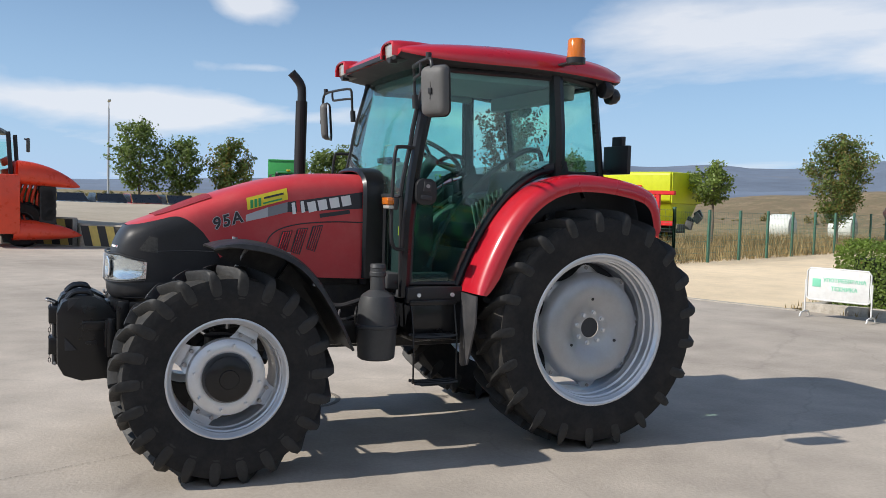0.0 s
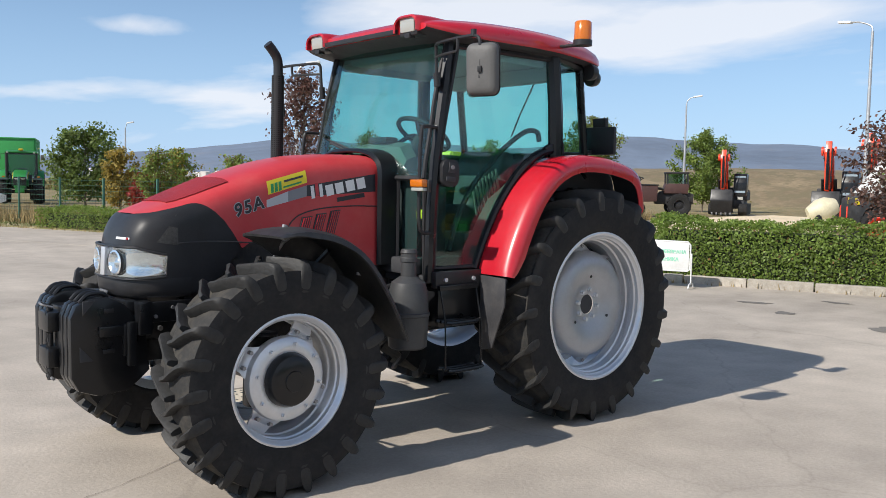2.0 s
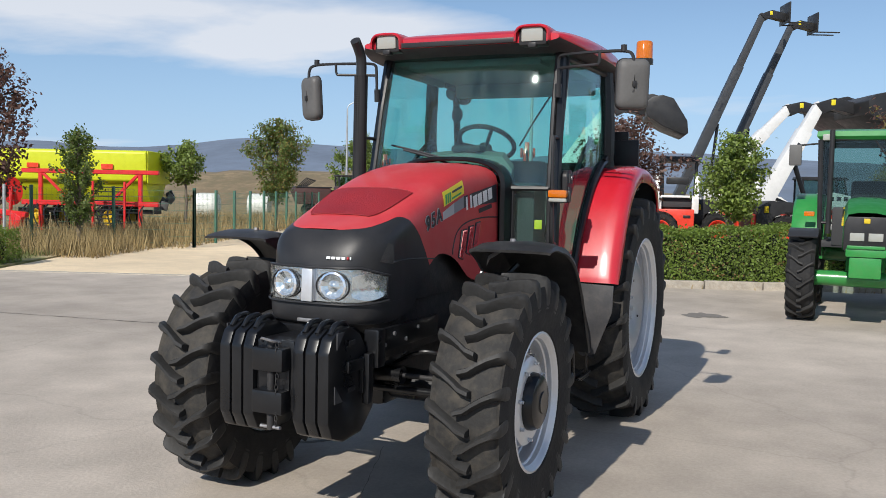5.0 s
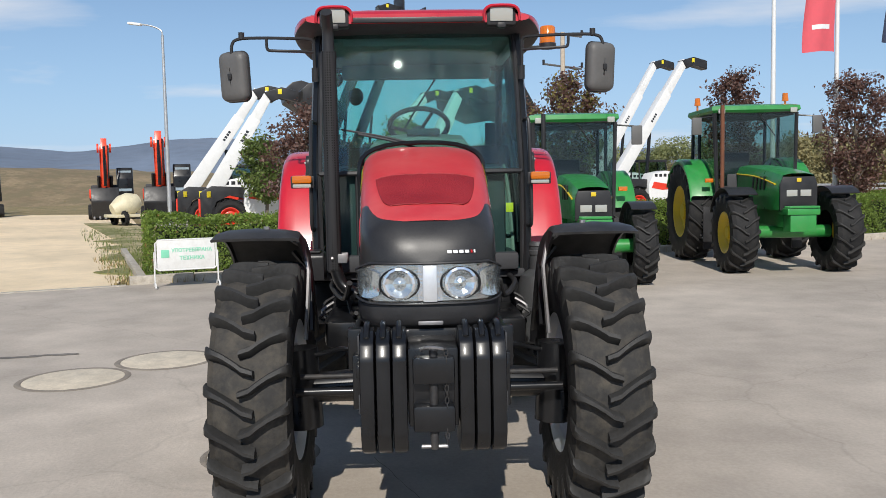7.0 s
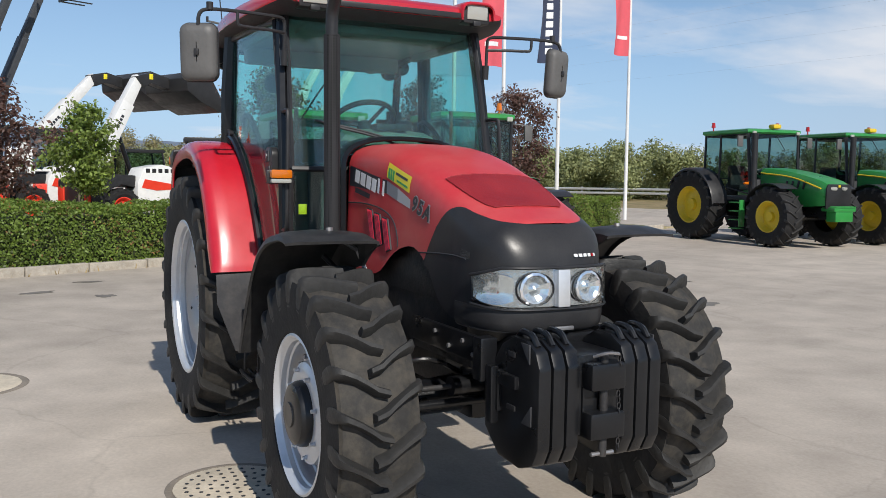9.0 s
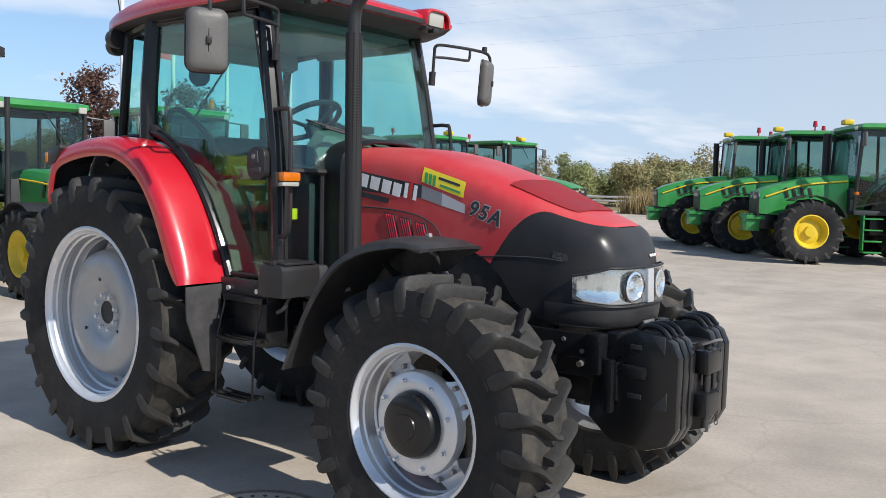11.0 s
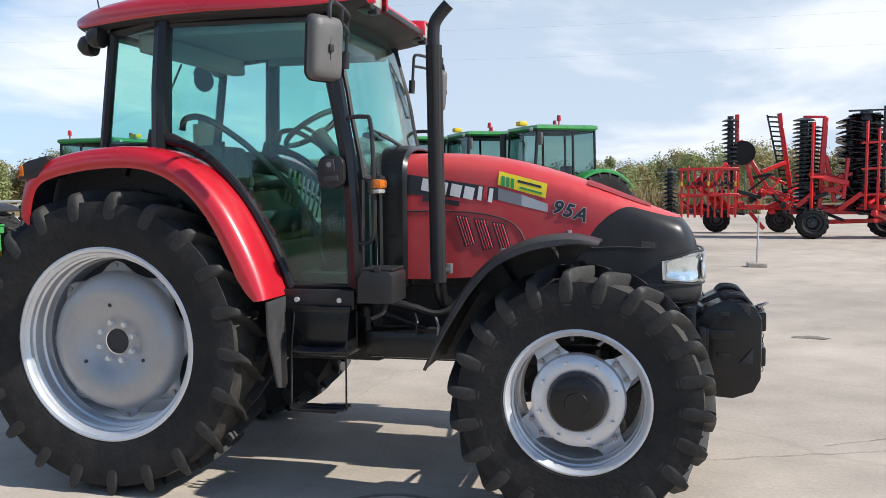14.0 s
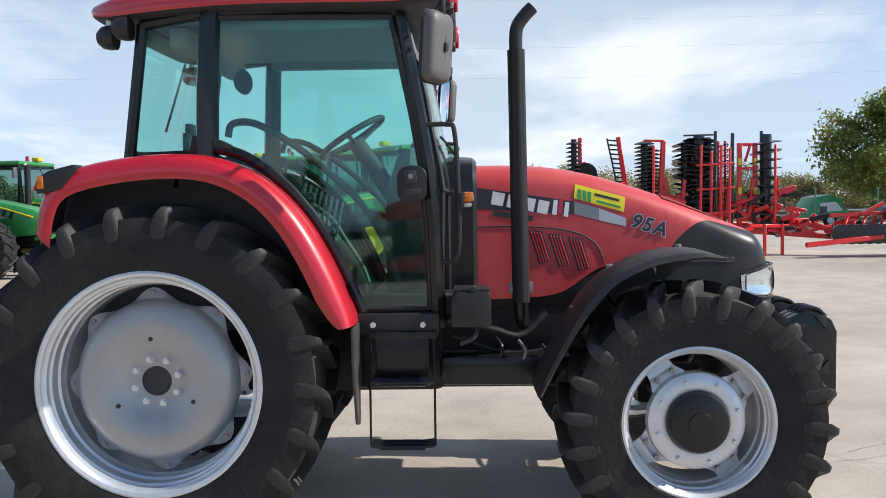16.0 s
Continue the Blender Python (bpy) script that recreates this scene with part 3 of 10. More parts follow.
def nose_hit(turn, rise):
    """Where a line from inside the nose, by its turn from straight ahead and its rise, meets the outer form."""
    c, d = math.cos(rise), math.sin(rise)
    way = Vector((c * math.cos(turn), c * math.sin(turn), d))
    lo, hi = 0.0, 0.9
    for _ in range(30):
        k = (lo + hi) / 2
        p = Vector((2.42, 0, 1.16)) + way * k
        inside = abs(p.y) < bonnet_point(p.x, min(p.z, bonnet_top(p.x))) and p.z < bonnet_top(p.x) and p.x < 2.902
        lo, hi = (k, hi) if inside else (lo, k)
    return Vector((2.42, 0, 1.16)) + way * lo


def nose_limit(turn, sign, edge):
    """The rise at which the shell's upper or lower edge lies."""
    lo, hi = 0.0, sign * 1.25
    for _ in range(26):
        k = (lo + hi) / 2
        p = nose_hit(turn, k)
        within = sign * (edge(p.x) - p.z) > 0
        lo, hi = (k, hi) if within else (lo, k)
    return lo


rows = []
for i in range(-46, 47):
    turn = radians(112) * i / 46
    top_rise = nose_limit(turn, 1, lambda x: smooth_interp(x, BON_CUT))
    low_rise = nose_limit(turn, -1, lambda x: smooth_interp(x, BON_LOW))
    rows.append([nose_hit(turn, low_rise + (top_rise - low_rise) * k / 26) * 0.9985 + Vector((2.42, 0, 1.16)) * 0.0015 for k in range(27)])
part("nose", sheet(B(), rows), BLACK, tractor, "matt black plastic nose", 50)

# dark red intake mesh on the bonnet's crown
bm = B()
rows = []
for i in range(15):
    x = 2.345 + 0.315 * i / 14
    w = smooth_interp(x, [(2.345, 0.226), (2.45, 0.216), (2.56, 0.198), (2.63, 0.178), (2.66, 0.155)])
    rows.append([])
    for k in range(17):
        y = w * (2 * k / 16 - 1)
        lo, hi = bonnet_top(x) - 0.15, bonnet_top(x)
        for _ in range(22):
            mid = (lo + hi) / 2
            lo, hi = (mid, hi) if bonnet_point(x, mid) > abs(y) else (lo, mid)
        rows[-1].append((x, y, lo + 0.004 + (0.0015 if (i + k) % 2 else 0)))
part("intake_mesh", sheet(B(), rows), RED_MESH, tractor, "darker red perforated intake mesh")
rim_line = [Vector(p) for p in [r[0] for r in rows] + rows[-1][1:] + [r[-1] for r in rows[::-1]][1:] + rows[0][-2::-1]]
part("mesh_rim", tube(B(), rim_line, 0.0022, 5), RED_MESH, tractor)

for s in (1, -1):
    # slanted louvres in the side panel
    for k in range(3):
        x0 = 1.675 + 0.096 * k
        z1 = 1.393 - 0.018 * k
        bm = B()
        y = s * (bonnet_point(1.8, 1.3) + 0.001)
        poly = [(x0, z1), (x0 + 0.066, z1 - 0.007), (x0 + 0.108, z1 - 0.150), (x0 + 0.050, z1 - 0.168)]
        prism(bm, poly, "y", y - 0.004, y + 0.004)
        vent = part("side_vent", bm, INTERIOR_DARK, tractor, "dark slanted louvre with red ribs")
        for f in (0.17, 0.39, 0.61, 0.83):
            a = Vector((x0 + 0.066 * f, y + s * 0.004, z1 - 0.007 * f - 0.006))
            c = Vector((x0 + 0.050 + 0.058 * f, y + s * 0.004, z1 - 0.163 + 0.016 * f))
            part("slat", tube(B(), [a, c], 0.0042, 6), RED, vent)
    # pressed line round the engine panel
    line = [(1.41, 1.412), (1.6, 1.414), (1.80, 1.400), (1.93, 1.370), (2.00, 1.325), (2.035, 1.26), (2.04, 1.225)]
    pts = [(x, s * (bonnet_point(x, z) + 0.0005), z) for x, z in line]
    part("panel_seam", tube(B(), pts, 0.004, 6, 4), INTERIOR_DARK, tractor)
    pts = [(x, s * (bonnet_point(x, z) + 0.000), z) for x, z in ((2.24, 1.215), (2.4, 1.225), (2.55, 1.228), (2.66, 1.222))]
    part("nose_seam", tube(B(), pts, 0.004, 6, 4), INTERIOR_DARK, tractor)

    # decals follow the flank
    def flank(x, z, lift):
        return (x, s * (bonnet_point(x, z) + lift), z)

    def patch(name, corners, material, lift, label="", n=8):
        (ax, az), (bx, bz), (cx, cz), (dx, dz) = corners
        rows = []
        for i in range(n + 1):
            u = i / n
            row = []
            for k in range(3):
                v = k / 2
                x = (1 - v) * ((1 - u) * ax + u * bx) + v * ((1 - u) * dx + u * cx)
                z = (1 - v) * ((1 - u) * az + u * bz) + v * ((1 - u) * dz + u * cz)
                row.append(flank(x, z, lift))
            rows.append(row)
        return part(name, sheet(B(), rows, 0.0008), material, tractor, label)

    if s > 0:
        patch("side_mesh", [(2.655, 1.372), (2.660, 1.368), (2.762, 1.229), (2.655, 1.212)], NOSE_MESH, 0.0012, "dusty grey perforated triangle")
    else:
        patch("side_mesh", [(2.618, 1.262), (2.690, 1.250), (2.684, 1.222), (2.612, 1.232)], NOSE_MESH, 0.0012, "small dusty perforated patch")
    patch("stripe", [(1.42, 1.605), (1.90, 1.530), (1.90, 1.468), (1.42, 1.500)], DECAL_DARK, 0.0015, "dark stripe decal")
    patch("stripe", [(1.90, 1.530), (2.02, 1.495), (2.02, 1.437), (1.90, 1.468)], DECAL_GREY, 0.0015, "grey stripe decal")
    patch("stripe", [(2.02, 1.495), (2.152, 1.446), (2.152, 1.405), (2.02, 1.437)], DECAL_SILVER, 0.0015, "silver stripe decal")
    mark = [(1.492, 0.066), (1.568, 0.066), (1.646, 0.062), (1.716, 0.058)]
    for x, w in mark:
        zt = 1.585 - (x - 1.49) * 0.19
        patch("brand_mark", [(x + 0.012, zt), (x + w + 0.006, zt - 0.012), (x + w - 0.008, zt - 0.074), (x, zt - 0.062)], DECAL_WHITE, 0.0030, "white slanted maker's mark", 2)
    for x, material in ((1.790, DECAL_WHITE), (1.818, RED), (1.846, DECAL_WHITE)):
        zt = 1.540 - (x - 1.79) * 0.19 + (0.012 if material is RED else 0)
        patch("brand_mark", [(x + 0.010, zt), (x + 0.030, zt - 0.004), (x + 0.022, zt - 0.075), (x, zt - 0.070)], material, 0.0030, "", 2)
    patch("brand_mark", [(1.505, 1.492), (1.70, 1.462), (1.695, 1.437), (1.500, 1.467)], DECAL_DARK, 0.0030, "dark model name bar", 4)
    patch("dealer_sticker", [(1.905, 1.616), (2.150, 1.548), (2.142, 1.475), (1.898, 1.546)], YELLOW, 0.0030, "yellow dealer sticker with green mark")
    xa = 1.918 if s < 0 else 2.062
    za = 1.592 if s < 0 else 1.552
    for d in (0.0, 0.024, 0.048):
        patch("sticker_mark", [(xa + d, za - d * 0.27), (xa + d + 0.017, za - 0.005 - d * 0.27), (xa + d + 0.015, za - 0.055 - d * 0.27), (xa + d - 0.002, za - 0.05 - d * 0.27)], GREEN_INK, 0.0042, "", 2)
    xb = 2.00 if s < 0 else 1.925
    zb = 1.570 if s < 0 else 1.588
    patch("sticker_mark", [(xb, zb), (xb + 0.12, zb - 0.032), (xb + 0.12, zb - 0.044), (xb, zb - 0.012)], DECAL_DARK, 0.0042, "", 4)
    patch("sticker_mark", [(xb + 0.01, zb - 0.034), (xb + 0.125, zb - 0.066), (xb + 0.125, zb - 0.076), (xb + 0.01, zb - 0.044)], GREEN_INK, 0.0042, "", 4)
    for dz, material, bold, lift in ((0.0, DECAL_SILVER, 0.0060, 0.0030), (0.0, DECAL_DARK, 0.0024, 0.0062)):
        p = flank(2.262, 1.408, lift)
        tilt = -17 if s < 0 else 17
        m = pose(*p, 90, 0, 0 if s < 0 else 180) @ pose(0, 0, 0, -1.9, 2.8 if s < 0 else -2.8, tilt)
        digits = lettering("95A", 0.094, m, material, tractor, "model_number", 0.0006, 1.22, 0.16, bold)
        back = m.inverted()
        bm = B()
        bm.from_mesh(digits.data)
        bmesh.ops.triangulate(bm, faces=bm.faces[:])
        bmesh.ops.subdivide_edges(bm, edges=bm.edges[:], cuts=4, use_grid_fill=True)
        bm.to_mesh(digits.data)
        bm.free()
        for v in digits.data.vertices:
            q = m @ v.co
            v.co = back @ Vector(flank(q.x, q.z, lift + (v.co.z + 0.0006) * 0.5))

# headlights: clear lens over chrome bowls, wrapped round the nose
def nose_ring(f, out):
    """A point on the nose's plan curve; f from -1 (right flank) through 0 (front) to 1 (left flank)."""
    a = (1 - abs(f)) * math.pi / 2
    p = 2 / 3.3
    y = 0.298 * abs(math.cos(a)) ** p
    x = 2.55 + 0.362 * abs(math.sin(a)) ** p
    t = Vector((x - 2.45, y * 1.25, 0)).normalized()
    return x + t.x * out, math.copysign(1, f) * (y + t.y * out)


def lamp_band(f0, f1, z0, z1, out, n=14, taper=0.0):
    rows = []
    for i in range(n + 1):
        f = f0 + (f1 - f0) * i / n
        x, y = nose_ring(f, out)
        q = taper * max(0.0, abs(f) - 0.45)
        rows.append([(x - 0.0012 * k, y, z0 + q * 0.35 + (z1 - q - z0 - q * 0.35) * k / 4) for k in range(5)])
    return rows


for s in (1, -1):
    light = part("headlight", sheet(B(), lamp_band(0.012 * s, 0.82 * s, 1.052, 1.196, 0.004, 20, 0.10), 0.004), LAMP_SILVER, tractor, "clear headlight unit with chrome reflectors")
    x, y = nose_ring(0.145 * s, 0.005)
    c = Vector((x, y, 1.122))
    face = Vector((1, 0.12 * s, 0)).normalized()
    turn = face.to_track_quat("Y", "Z").to_matrix().to_4x4()
    bowl = part("reflector", lathe(B(), [(0.060, 0.004), (0.066, 0.010), (0.056, 0.013), (0.046, 0.006), (0.026, -0.004), (0.014, 0.004), (0.0, 0.010)], 14), FLUTED, light, "chrome headlight bowl", 0)
    bowl.matrix_basis = Matrix.Translation(c) @ turn
    ring = part("reflector", lathe(B(), [(0.068, 0.0), (0.072, 0.006), (0.068, 0.007), (0.064, 0.004)], 32), BLACK_GLOSS, light)
    ring.matrix_basis = Matrix.Translation(c) @ turn @ Matrix.Diagonal((1.16, 1, 0.92, 1))
    # faceted reflector that wraps round the corner
    rows = []
    for k in range(25):
        f = 0.34 + 0.45 * k / 24
        half = 0.060 * math.sqrt(max(0.10, 1 - ((f - 0.55) / 0.30) ** 2))
        deep = 0.012 * (1 - ((f - 0.56) / 0.25) ** 2)
        row = []
        for j in range(9):
            v = (j - 4) / 4
            x, y = nose_ring(f * s, 0.014 - deep * (1 - v * v) + (0.0012 if k // 5 % 2 else 0.0))
            row.append((x, y, 1.120 + half * v))
        rows.append(row)
    part("reflector", sheet(B(), rows, 0.002), FLUTED, light, "faceted chrome corner reflector", 30)
    part("lens", sheet(B(), lamp_band(0.03 * s, 0.81 * s, 1.046, 1.200, 0.020, 20, 0.10), 0.003), CLEAR_GLASS, light)
    part("light_rim", tube(B(), [p for p in [Vector(r[-1]) for r in lamp_band(0.0, 0.82 * s, 1.044, 1.204, 0.016, 18, 0.10)]], 0.006, 6), BLACK, light)
    part("light_rim", tube(B(), [p for p in [Vector(r[0]) for r in lamp_band(0.0, 0.82 * s, 1.042, 1.204, 0.018, 18, 0.10)]], 0.005, 6), BLACK, light)
bm = B()
box(bm, (2.922, 0, 1.122), (0.03, 0.056, 0.146), 0.004, (0, -2, 0))
part("light_divider", bm, SILVER, tractor, "silver bar between the headlights")
rows = []
for i in range(41):
    f = -0.985 + 1.97 * i / 40
    rows.append([(*nose_ring(f, o), z) for o, z in ((0.004, 1.046), (0.008, 1.025), (0.006, 0.985), (0.000, 0.960), (-0.014, 0.946), (-0.04, 0.940))])
part("chin", sheet(B(), rows, 0.008), BLACK, tractor, "black plastic lower nose")
bm = B()
rows = []
for i in range(31):
    f = -0.9 + 1.8 * i / 30
    rows.append([(nose_ring(f, -0.02 - 0.05 * k * k)[0] - 0.05 * k, nose_ring(f, -0.02 - 0.05 * k)[1], 0.945 - 0.06 * k) for k in (0, 0.5, 1.0)])
sheet(bm, rows, 0.01)
part("chin", bm, BLACK, tractor)
# small maker's badge on the nose
def nose_front(y, z):
    """The nose's x at a height and offset."""
    lo, hi = 2.5, 2.902
    for _ in range(24):
        mid = (lo + hi) / 2
        lo, hi = (mid, hi) if bonnet_point(mid, z) > abs(y) and bonnet_top(mid) > z else (lo, mid)
    return lo


for k, (y, w) in enumerate(((0.082, 0.020), (0.106, 0.020), (0.130, 0.020), (0.153, 0.018), (0.172, 0.009), (0.184, 0.007))):
    bm = B()
    box(bm, (nose_front(y, 1.245) + 0.003, y, 1.245), (0.005, w * 0.92, 0.013), 0.0015, (0, -20, 25 * y / 0.19))
    part("badge", bm, RED_LENS if k in (4,) else DECAL_WHITE, tractor, "small maker's badge")
bm = B()
box(bm, (2.93, 0, 0.965), (0.012, 0.10, 0.016), 0.004)
part("badge", bm, SILVER_DARK, tractor)

# chassis
bm = B()
box(bm, (1.9, 0, 0.92), (1.4, 0.46, 0.34), 0.03)
part("oil_pan", box(B(), (1.85, 0, 0.70), (1.3, 0.36, 0.22), 0.03), ENGINE, tractor)
part("engine", bm, ENGINE, tractor, "dark oily engine block")
part("engine_head", box(B(), (2.02, 0, 1.14), (1.25, 0.52, 0.26), 0.03), ENGINE, tractor)
bm = B()
box(bm, (0.75, 0, 0.80), (1.0, 0.50, 0.42), 0.04)
cyl(bm, (0, -0.6, 0.765), (0, 0.6, 0.765), 0.14, 24)
cyl(bm, (0, -0.38, 0.765), (0, 0.38, 0.765), 0.20, 24)
box(bm, (-0.12, 0, 0.95), (0.5, 0.5, 0.4), 0.04)
part("transmission", bm, ENGINE, tractor)
for s in (1, -1):
    part("fuel_tank", box(B(), (1.55, 0.42 * s, 0.74), (0.62, 0.22, 0.14), 0.03), BLACK_GLOSS, tractor)
    part("cab_mount", box(B(), (1.02, 0.46 * s, 0.82), (0.36, 0.40, 0.26), 0.03), BLACK_GLOSS, tractor)
    part("hose", tube(B(), [(1.2, 0.5 * s, 0.98), (1.45, 0.52 * s, 0.95), (1.62, 0.44 * s, 0.90), (1.75, 0.4 * s, 1.0)], 0.016, 8, 5), BLACK, tractor)
    part("hose", tube(B(), [(1.3, 0.45 * s, 0.9), (1.6, 0.4 * s, 0.8), (1.9, 0.36 * s, 0.86)], 0.012, 8, 5), BLACK, tractor)
for s in (1, -1):
    for k in range(3):
        bm = B()
        x = 1.50 + 0.11 * k
        tube(bm, [(x, 0.5 * s, 0.90 - 0.02 * k), (x + 0.03, 0.56 * s, 0.86 - 0.02 * k), (x + 0.02, 0.54 * s, 0.80)], 0.008, 6, 4)
        part("hose", bm, SILVER_DARK if k == 1 else BLACK, tractor)
bm = B()
box(bm, (1.80, -0.50, 0.705), (0.11, 0.012, 0.028), 0.003)
part("plate", bm, SILVER_DARK, tractor)
bm = B()
box(bm, (2.60, 0, 0.83), (0.60, 0.40, 0.22), 0.02)
box(bm, (2.62, 0, 0.70), (0.30, 0.26, 0.22), 0.03)
part("front_support", bm, BLACK_GLOSS, tractor, "black cast front support")
for s in (1, -1):
    bm = B()
    box(bm, (2.52, 0.305 * s, 0.880), (0.62, 0.026, 0.105), 0.008)
    box(bm, (2.845, 0.300 * s, 0.855), (0.07, 0.075, 0.17), 0.012)
    box(bm, (2.905, 0.300 * s, 0.73), (0.045, 0.035, 0.22), 0.008)
    plate = part("support_plate", bm, BLACK_GLOSS, tractor, "black bolted frame plate")
    for x, z in ((2.45, 0.90), (2.58, 0.86), (2.70, 0.90), (2.79, 0.86)):
        bm = B()
        cyl(bm, (x, 0.312 * s, z), (x, 0.328 * s, z), 0.010, 6)
        part("bolt", bm, SILVER_DARK, plate)
for s in (1, -1):
    for z in (0.78, 0.86):
        for x in (2.55, 2.72):
            bm = B()
            cyl(bm, (x, 0.195 * s, z), (x, 0.222 * s, z), 0.014, 6)
            part("bolt", bm, SILVER_DARK, tractor)
bm = B()
box(bm, (2.35, 0, 0.60), (0.24, 0.30, 0.22), 0.04)
part("front_axle", bm, BLACK_GLOSS, tractor, "black driven front axle")
for s in (1, -1):
    part("axle_tube", cyl(B(), (2.35, 0.1 * s, 0.60), (2.35, 0.62 * s, 0.578), 0.085, 20, 0.065), BLACK_GLOSS, tractor)
    part("steering_knuckle", cyl(B(), (2.35, 0.58 * s, 0.40), (2.35, 0.60 * s, 0.77), 0.085, 20), BLACK_GLOSS, tractor)
    part("brake_hose", tube(B(), [(2.42, 0.14 * s, 0.68), (2.46, 0.35 * s, 0.78), (2.38, 0.52 * s, 0.74)], 0.011, 8, 6), BLACK_GLOSS, tractor)
part("steering_rod", cyl(B(), (2.50, -0.58, 0.665), (2.50, 0.58, 0.665), 0.012, 14), ENGINE, tractor, "greased steering rod")
part("steering_rod", cyl(B(), (2.50, -0.27, 0.665), (2.50, 0.27, 0.665), 0.043, 18), BLACK_GLOSS, tractor)
part("track_rod", cyl(B(), (2.52, -0.60, 0.60), (2.52, 0.60, 0.60), 0.019, 12), BLACK_GLOSS, tractor)

# front weights, three slabs on either side of the towing block
weight_poly = [(2.86, 0.63), (2.97, 0.535), (3.12, 0.525), (3.215, 0.56), (3.250, 0.63), (3.252, 0.95), (3.225, 1.015), (3.16, 1.052), (3.07, 1.055), (2.99, 1.01), (2.88, 0.86)]
for s in (1, -1):
    for k in range(3):
        y0 = s * (0.098 + 0.061 * k)
        bm = B()
        prism(bm, [(px - 0.06, pz - 0.045 - 0.04 * max(0.0, (pz - 0.6) / 0.45)) for px, pz in weight_poly], "y", min(y0, y0 + 0.055 * s), max(y0, y0 + 0.055 * s), 0.013, 2)
        w = part("front_weight", bm, BLACK_GLOSS, tractor, "black cast suitcase weight")
        part("weight_grip", tube(B(), [(3.00, y0 + 0.028 * s, 0.950), (3.03, y0 + 0.028 * s, 0.985), (3.10, y0 + 0.028 * s, 0.982), (3.14, y0 + 0.028 * s, 0.945)], 0.012, 8, 4), BLACK_GLOSS, w)
    for z, wdt in ((0.70, 0.06), (0.80, 0.10), (0.90, 0.05)):
        bm = B()
        box(bm, (3.01, s * 0.279, z), (wdt, 0.006, 0.02), 0.002)
        part("cast_mark", bm, BLACK, tractor)
    for tri in ([(3.075, 0.955), (3.135, 0.955), (3.135, 0.885)], [(3.085, 0.66), (3.150, 0.66), (3.150, 0.735)]):
        bm = B()
        prism(bm, tri, "y", s * 0.279 - 0.003, s * 0.279 + 0.003, 0.001)
        part("cast_pocket", bm, INTERIOR_DARK, tractor)
    bm = B()
    box(bm, (2.98, s * 0.285, 0.80), (0.16, 0.02, 0.05), 0.006)
    box(bm, (2.93, s * 0.285, 0.75), (0.022, 0.024, 0.16), 0.005)
    part("weight_clamp", bm, BLACK_GLOSS, tractor)
bm = B()
box(bm, (3.0, 0, 0.76), (0.34, 0.19, 0.30), 0.012)
part("weight_carrier", bm, BLACK_GLOSS, tractor)
bm = B()
box(bm, (3.19, 0, 0.835), (0.09, 0.155, 0.10), 0.014)
box(bm, (3.19, 0, 0.655), (0.09, 0.155, 0.10), 0.014)
box(bm, (3.155, 0, 0.745), (0.05, 0.155, 0.10), 0.006)
part("tow_block", bm, BLACK_GLOSS, tractor, "black towing jaw")
part("tow_pin", cyl(B(), (3.20, 0, 0.535), (3.20, 0, 0.91), 0.016, 12), ENGINE, tractor, "steel tow pin")
part("tow_pin", cyl(B(), (3.20, -0.05, 0.545), (3.20, 0.05, 0.545), 0.008, 8), SILVER_DARK, tractor)
part("pin_loop", tube(B(), [(3.195, -0.045, 0.905), (3.24, -0.02, 0.925), (3.245, 0.03, 0.92), (3.20, 0.045, 0.905)], 0.006, 6, 5), SILVER_DARK, tractor)
for k in range(16):
    c = Vector((3.226 + 0.004 * math.sin(k), 0.047, 0.90 - 0.022 * k))
    pts = [c + Vector((0.007 * math.cos(a), 0.0, 0.014 * math.sin(a))) if k % 2 else c + Vector((0, 0.007 * math.cos(a), 0.014 * math.sin(a))) for a in [j * math.pi / 4 for j in range(9)]]
    part("chain_link", tube(B(), pts, 0.0020, 5), ENGINE, tractor)

# front mudguards
GUARD = [(2.445, 1.288), (2.36, 1.313), (2.26, 1.318), (2.12, 1.290), (1.98, 1.222), (1.87, 1.115), (1.78, 0.97), (1.71, 0.83), (1.66, 0.715)]
for s in (1, -1):
    rows = []
    for k, (x, _, z) in enumerate(smooth_path([(a, 0, b) for a, b in GUARD], 4)):
        d = Vector((x - 2.33, 0, z - 0.58)).normalized()
        row = []
        for y, drop in ((0.572, 0.150), (0.576, 0.040), (0.60, 0.010), (0.66, 0.0), (0.80, -0.008), (0.92, 0.0), (0.962, 0.014), (0.972, 0.040)):
            drop *= min(1.0, 0.12 + k / 9, 0.25 + (32 - k) / 16)
            row.append((x - d.x * drop, s * y, z - d.z * drop))
        rows.append(row)
    guard = part("front_mudguard", sheet(B(), rows, 0.012), GUARD_PLASTIC, tractor, "dusty black plastic front mudguard")
    part("guard_bracket", tube(B(), [(2.20, 0.66 * s, 1.28), (2.22, 0.585 * s, 1.23), (2.27, 0.555 * s, 1.12), (2.30, 0.575 * s, 0.80)], 0.011, 6), SILVER_DARK, tractor, "grey steel mudguard stay")
    part("guard_bracket", tube(B(), [(1.98, 0.66 * s, 1.19), (2.02, 0.58 * s, 1.10), (2.18, 0.56 * s, 0.82)], 0.014, 6), BLACK_GLOSS, tractor)
    for x, z in ((2.30, 1.322), (2.0, 1.238), (1.84, 1.06)):
        bm = B()
        cyl(bm, (x, 0.74 * s, z - 0.006), (x - 0.003, 0.74 * s, z + 0.012), 0.015, 8)
        part("bolt", bm, SILVER_DARK, guard)

# cab
CAB = 0.675   # half width at the doors


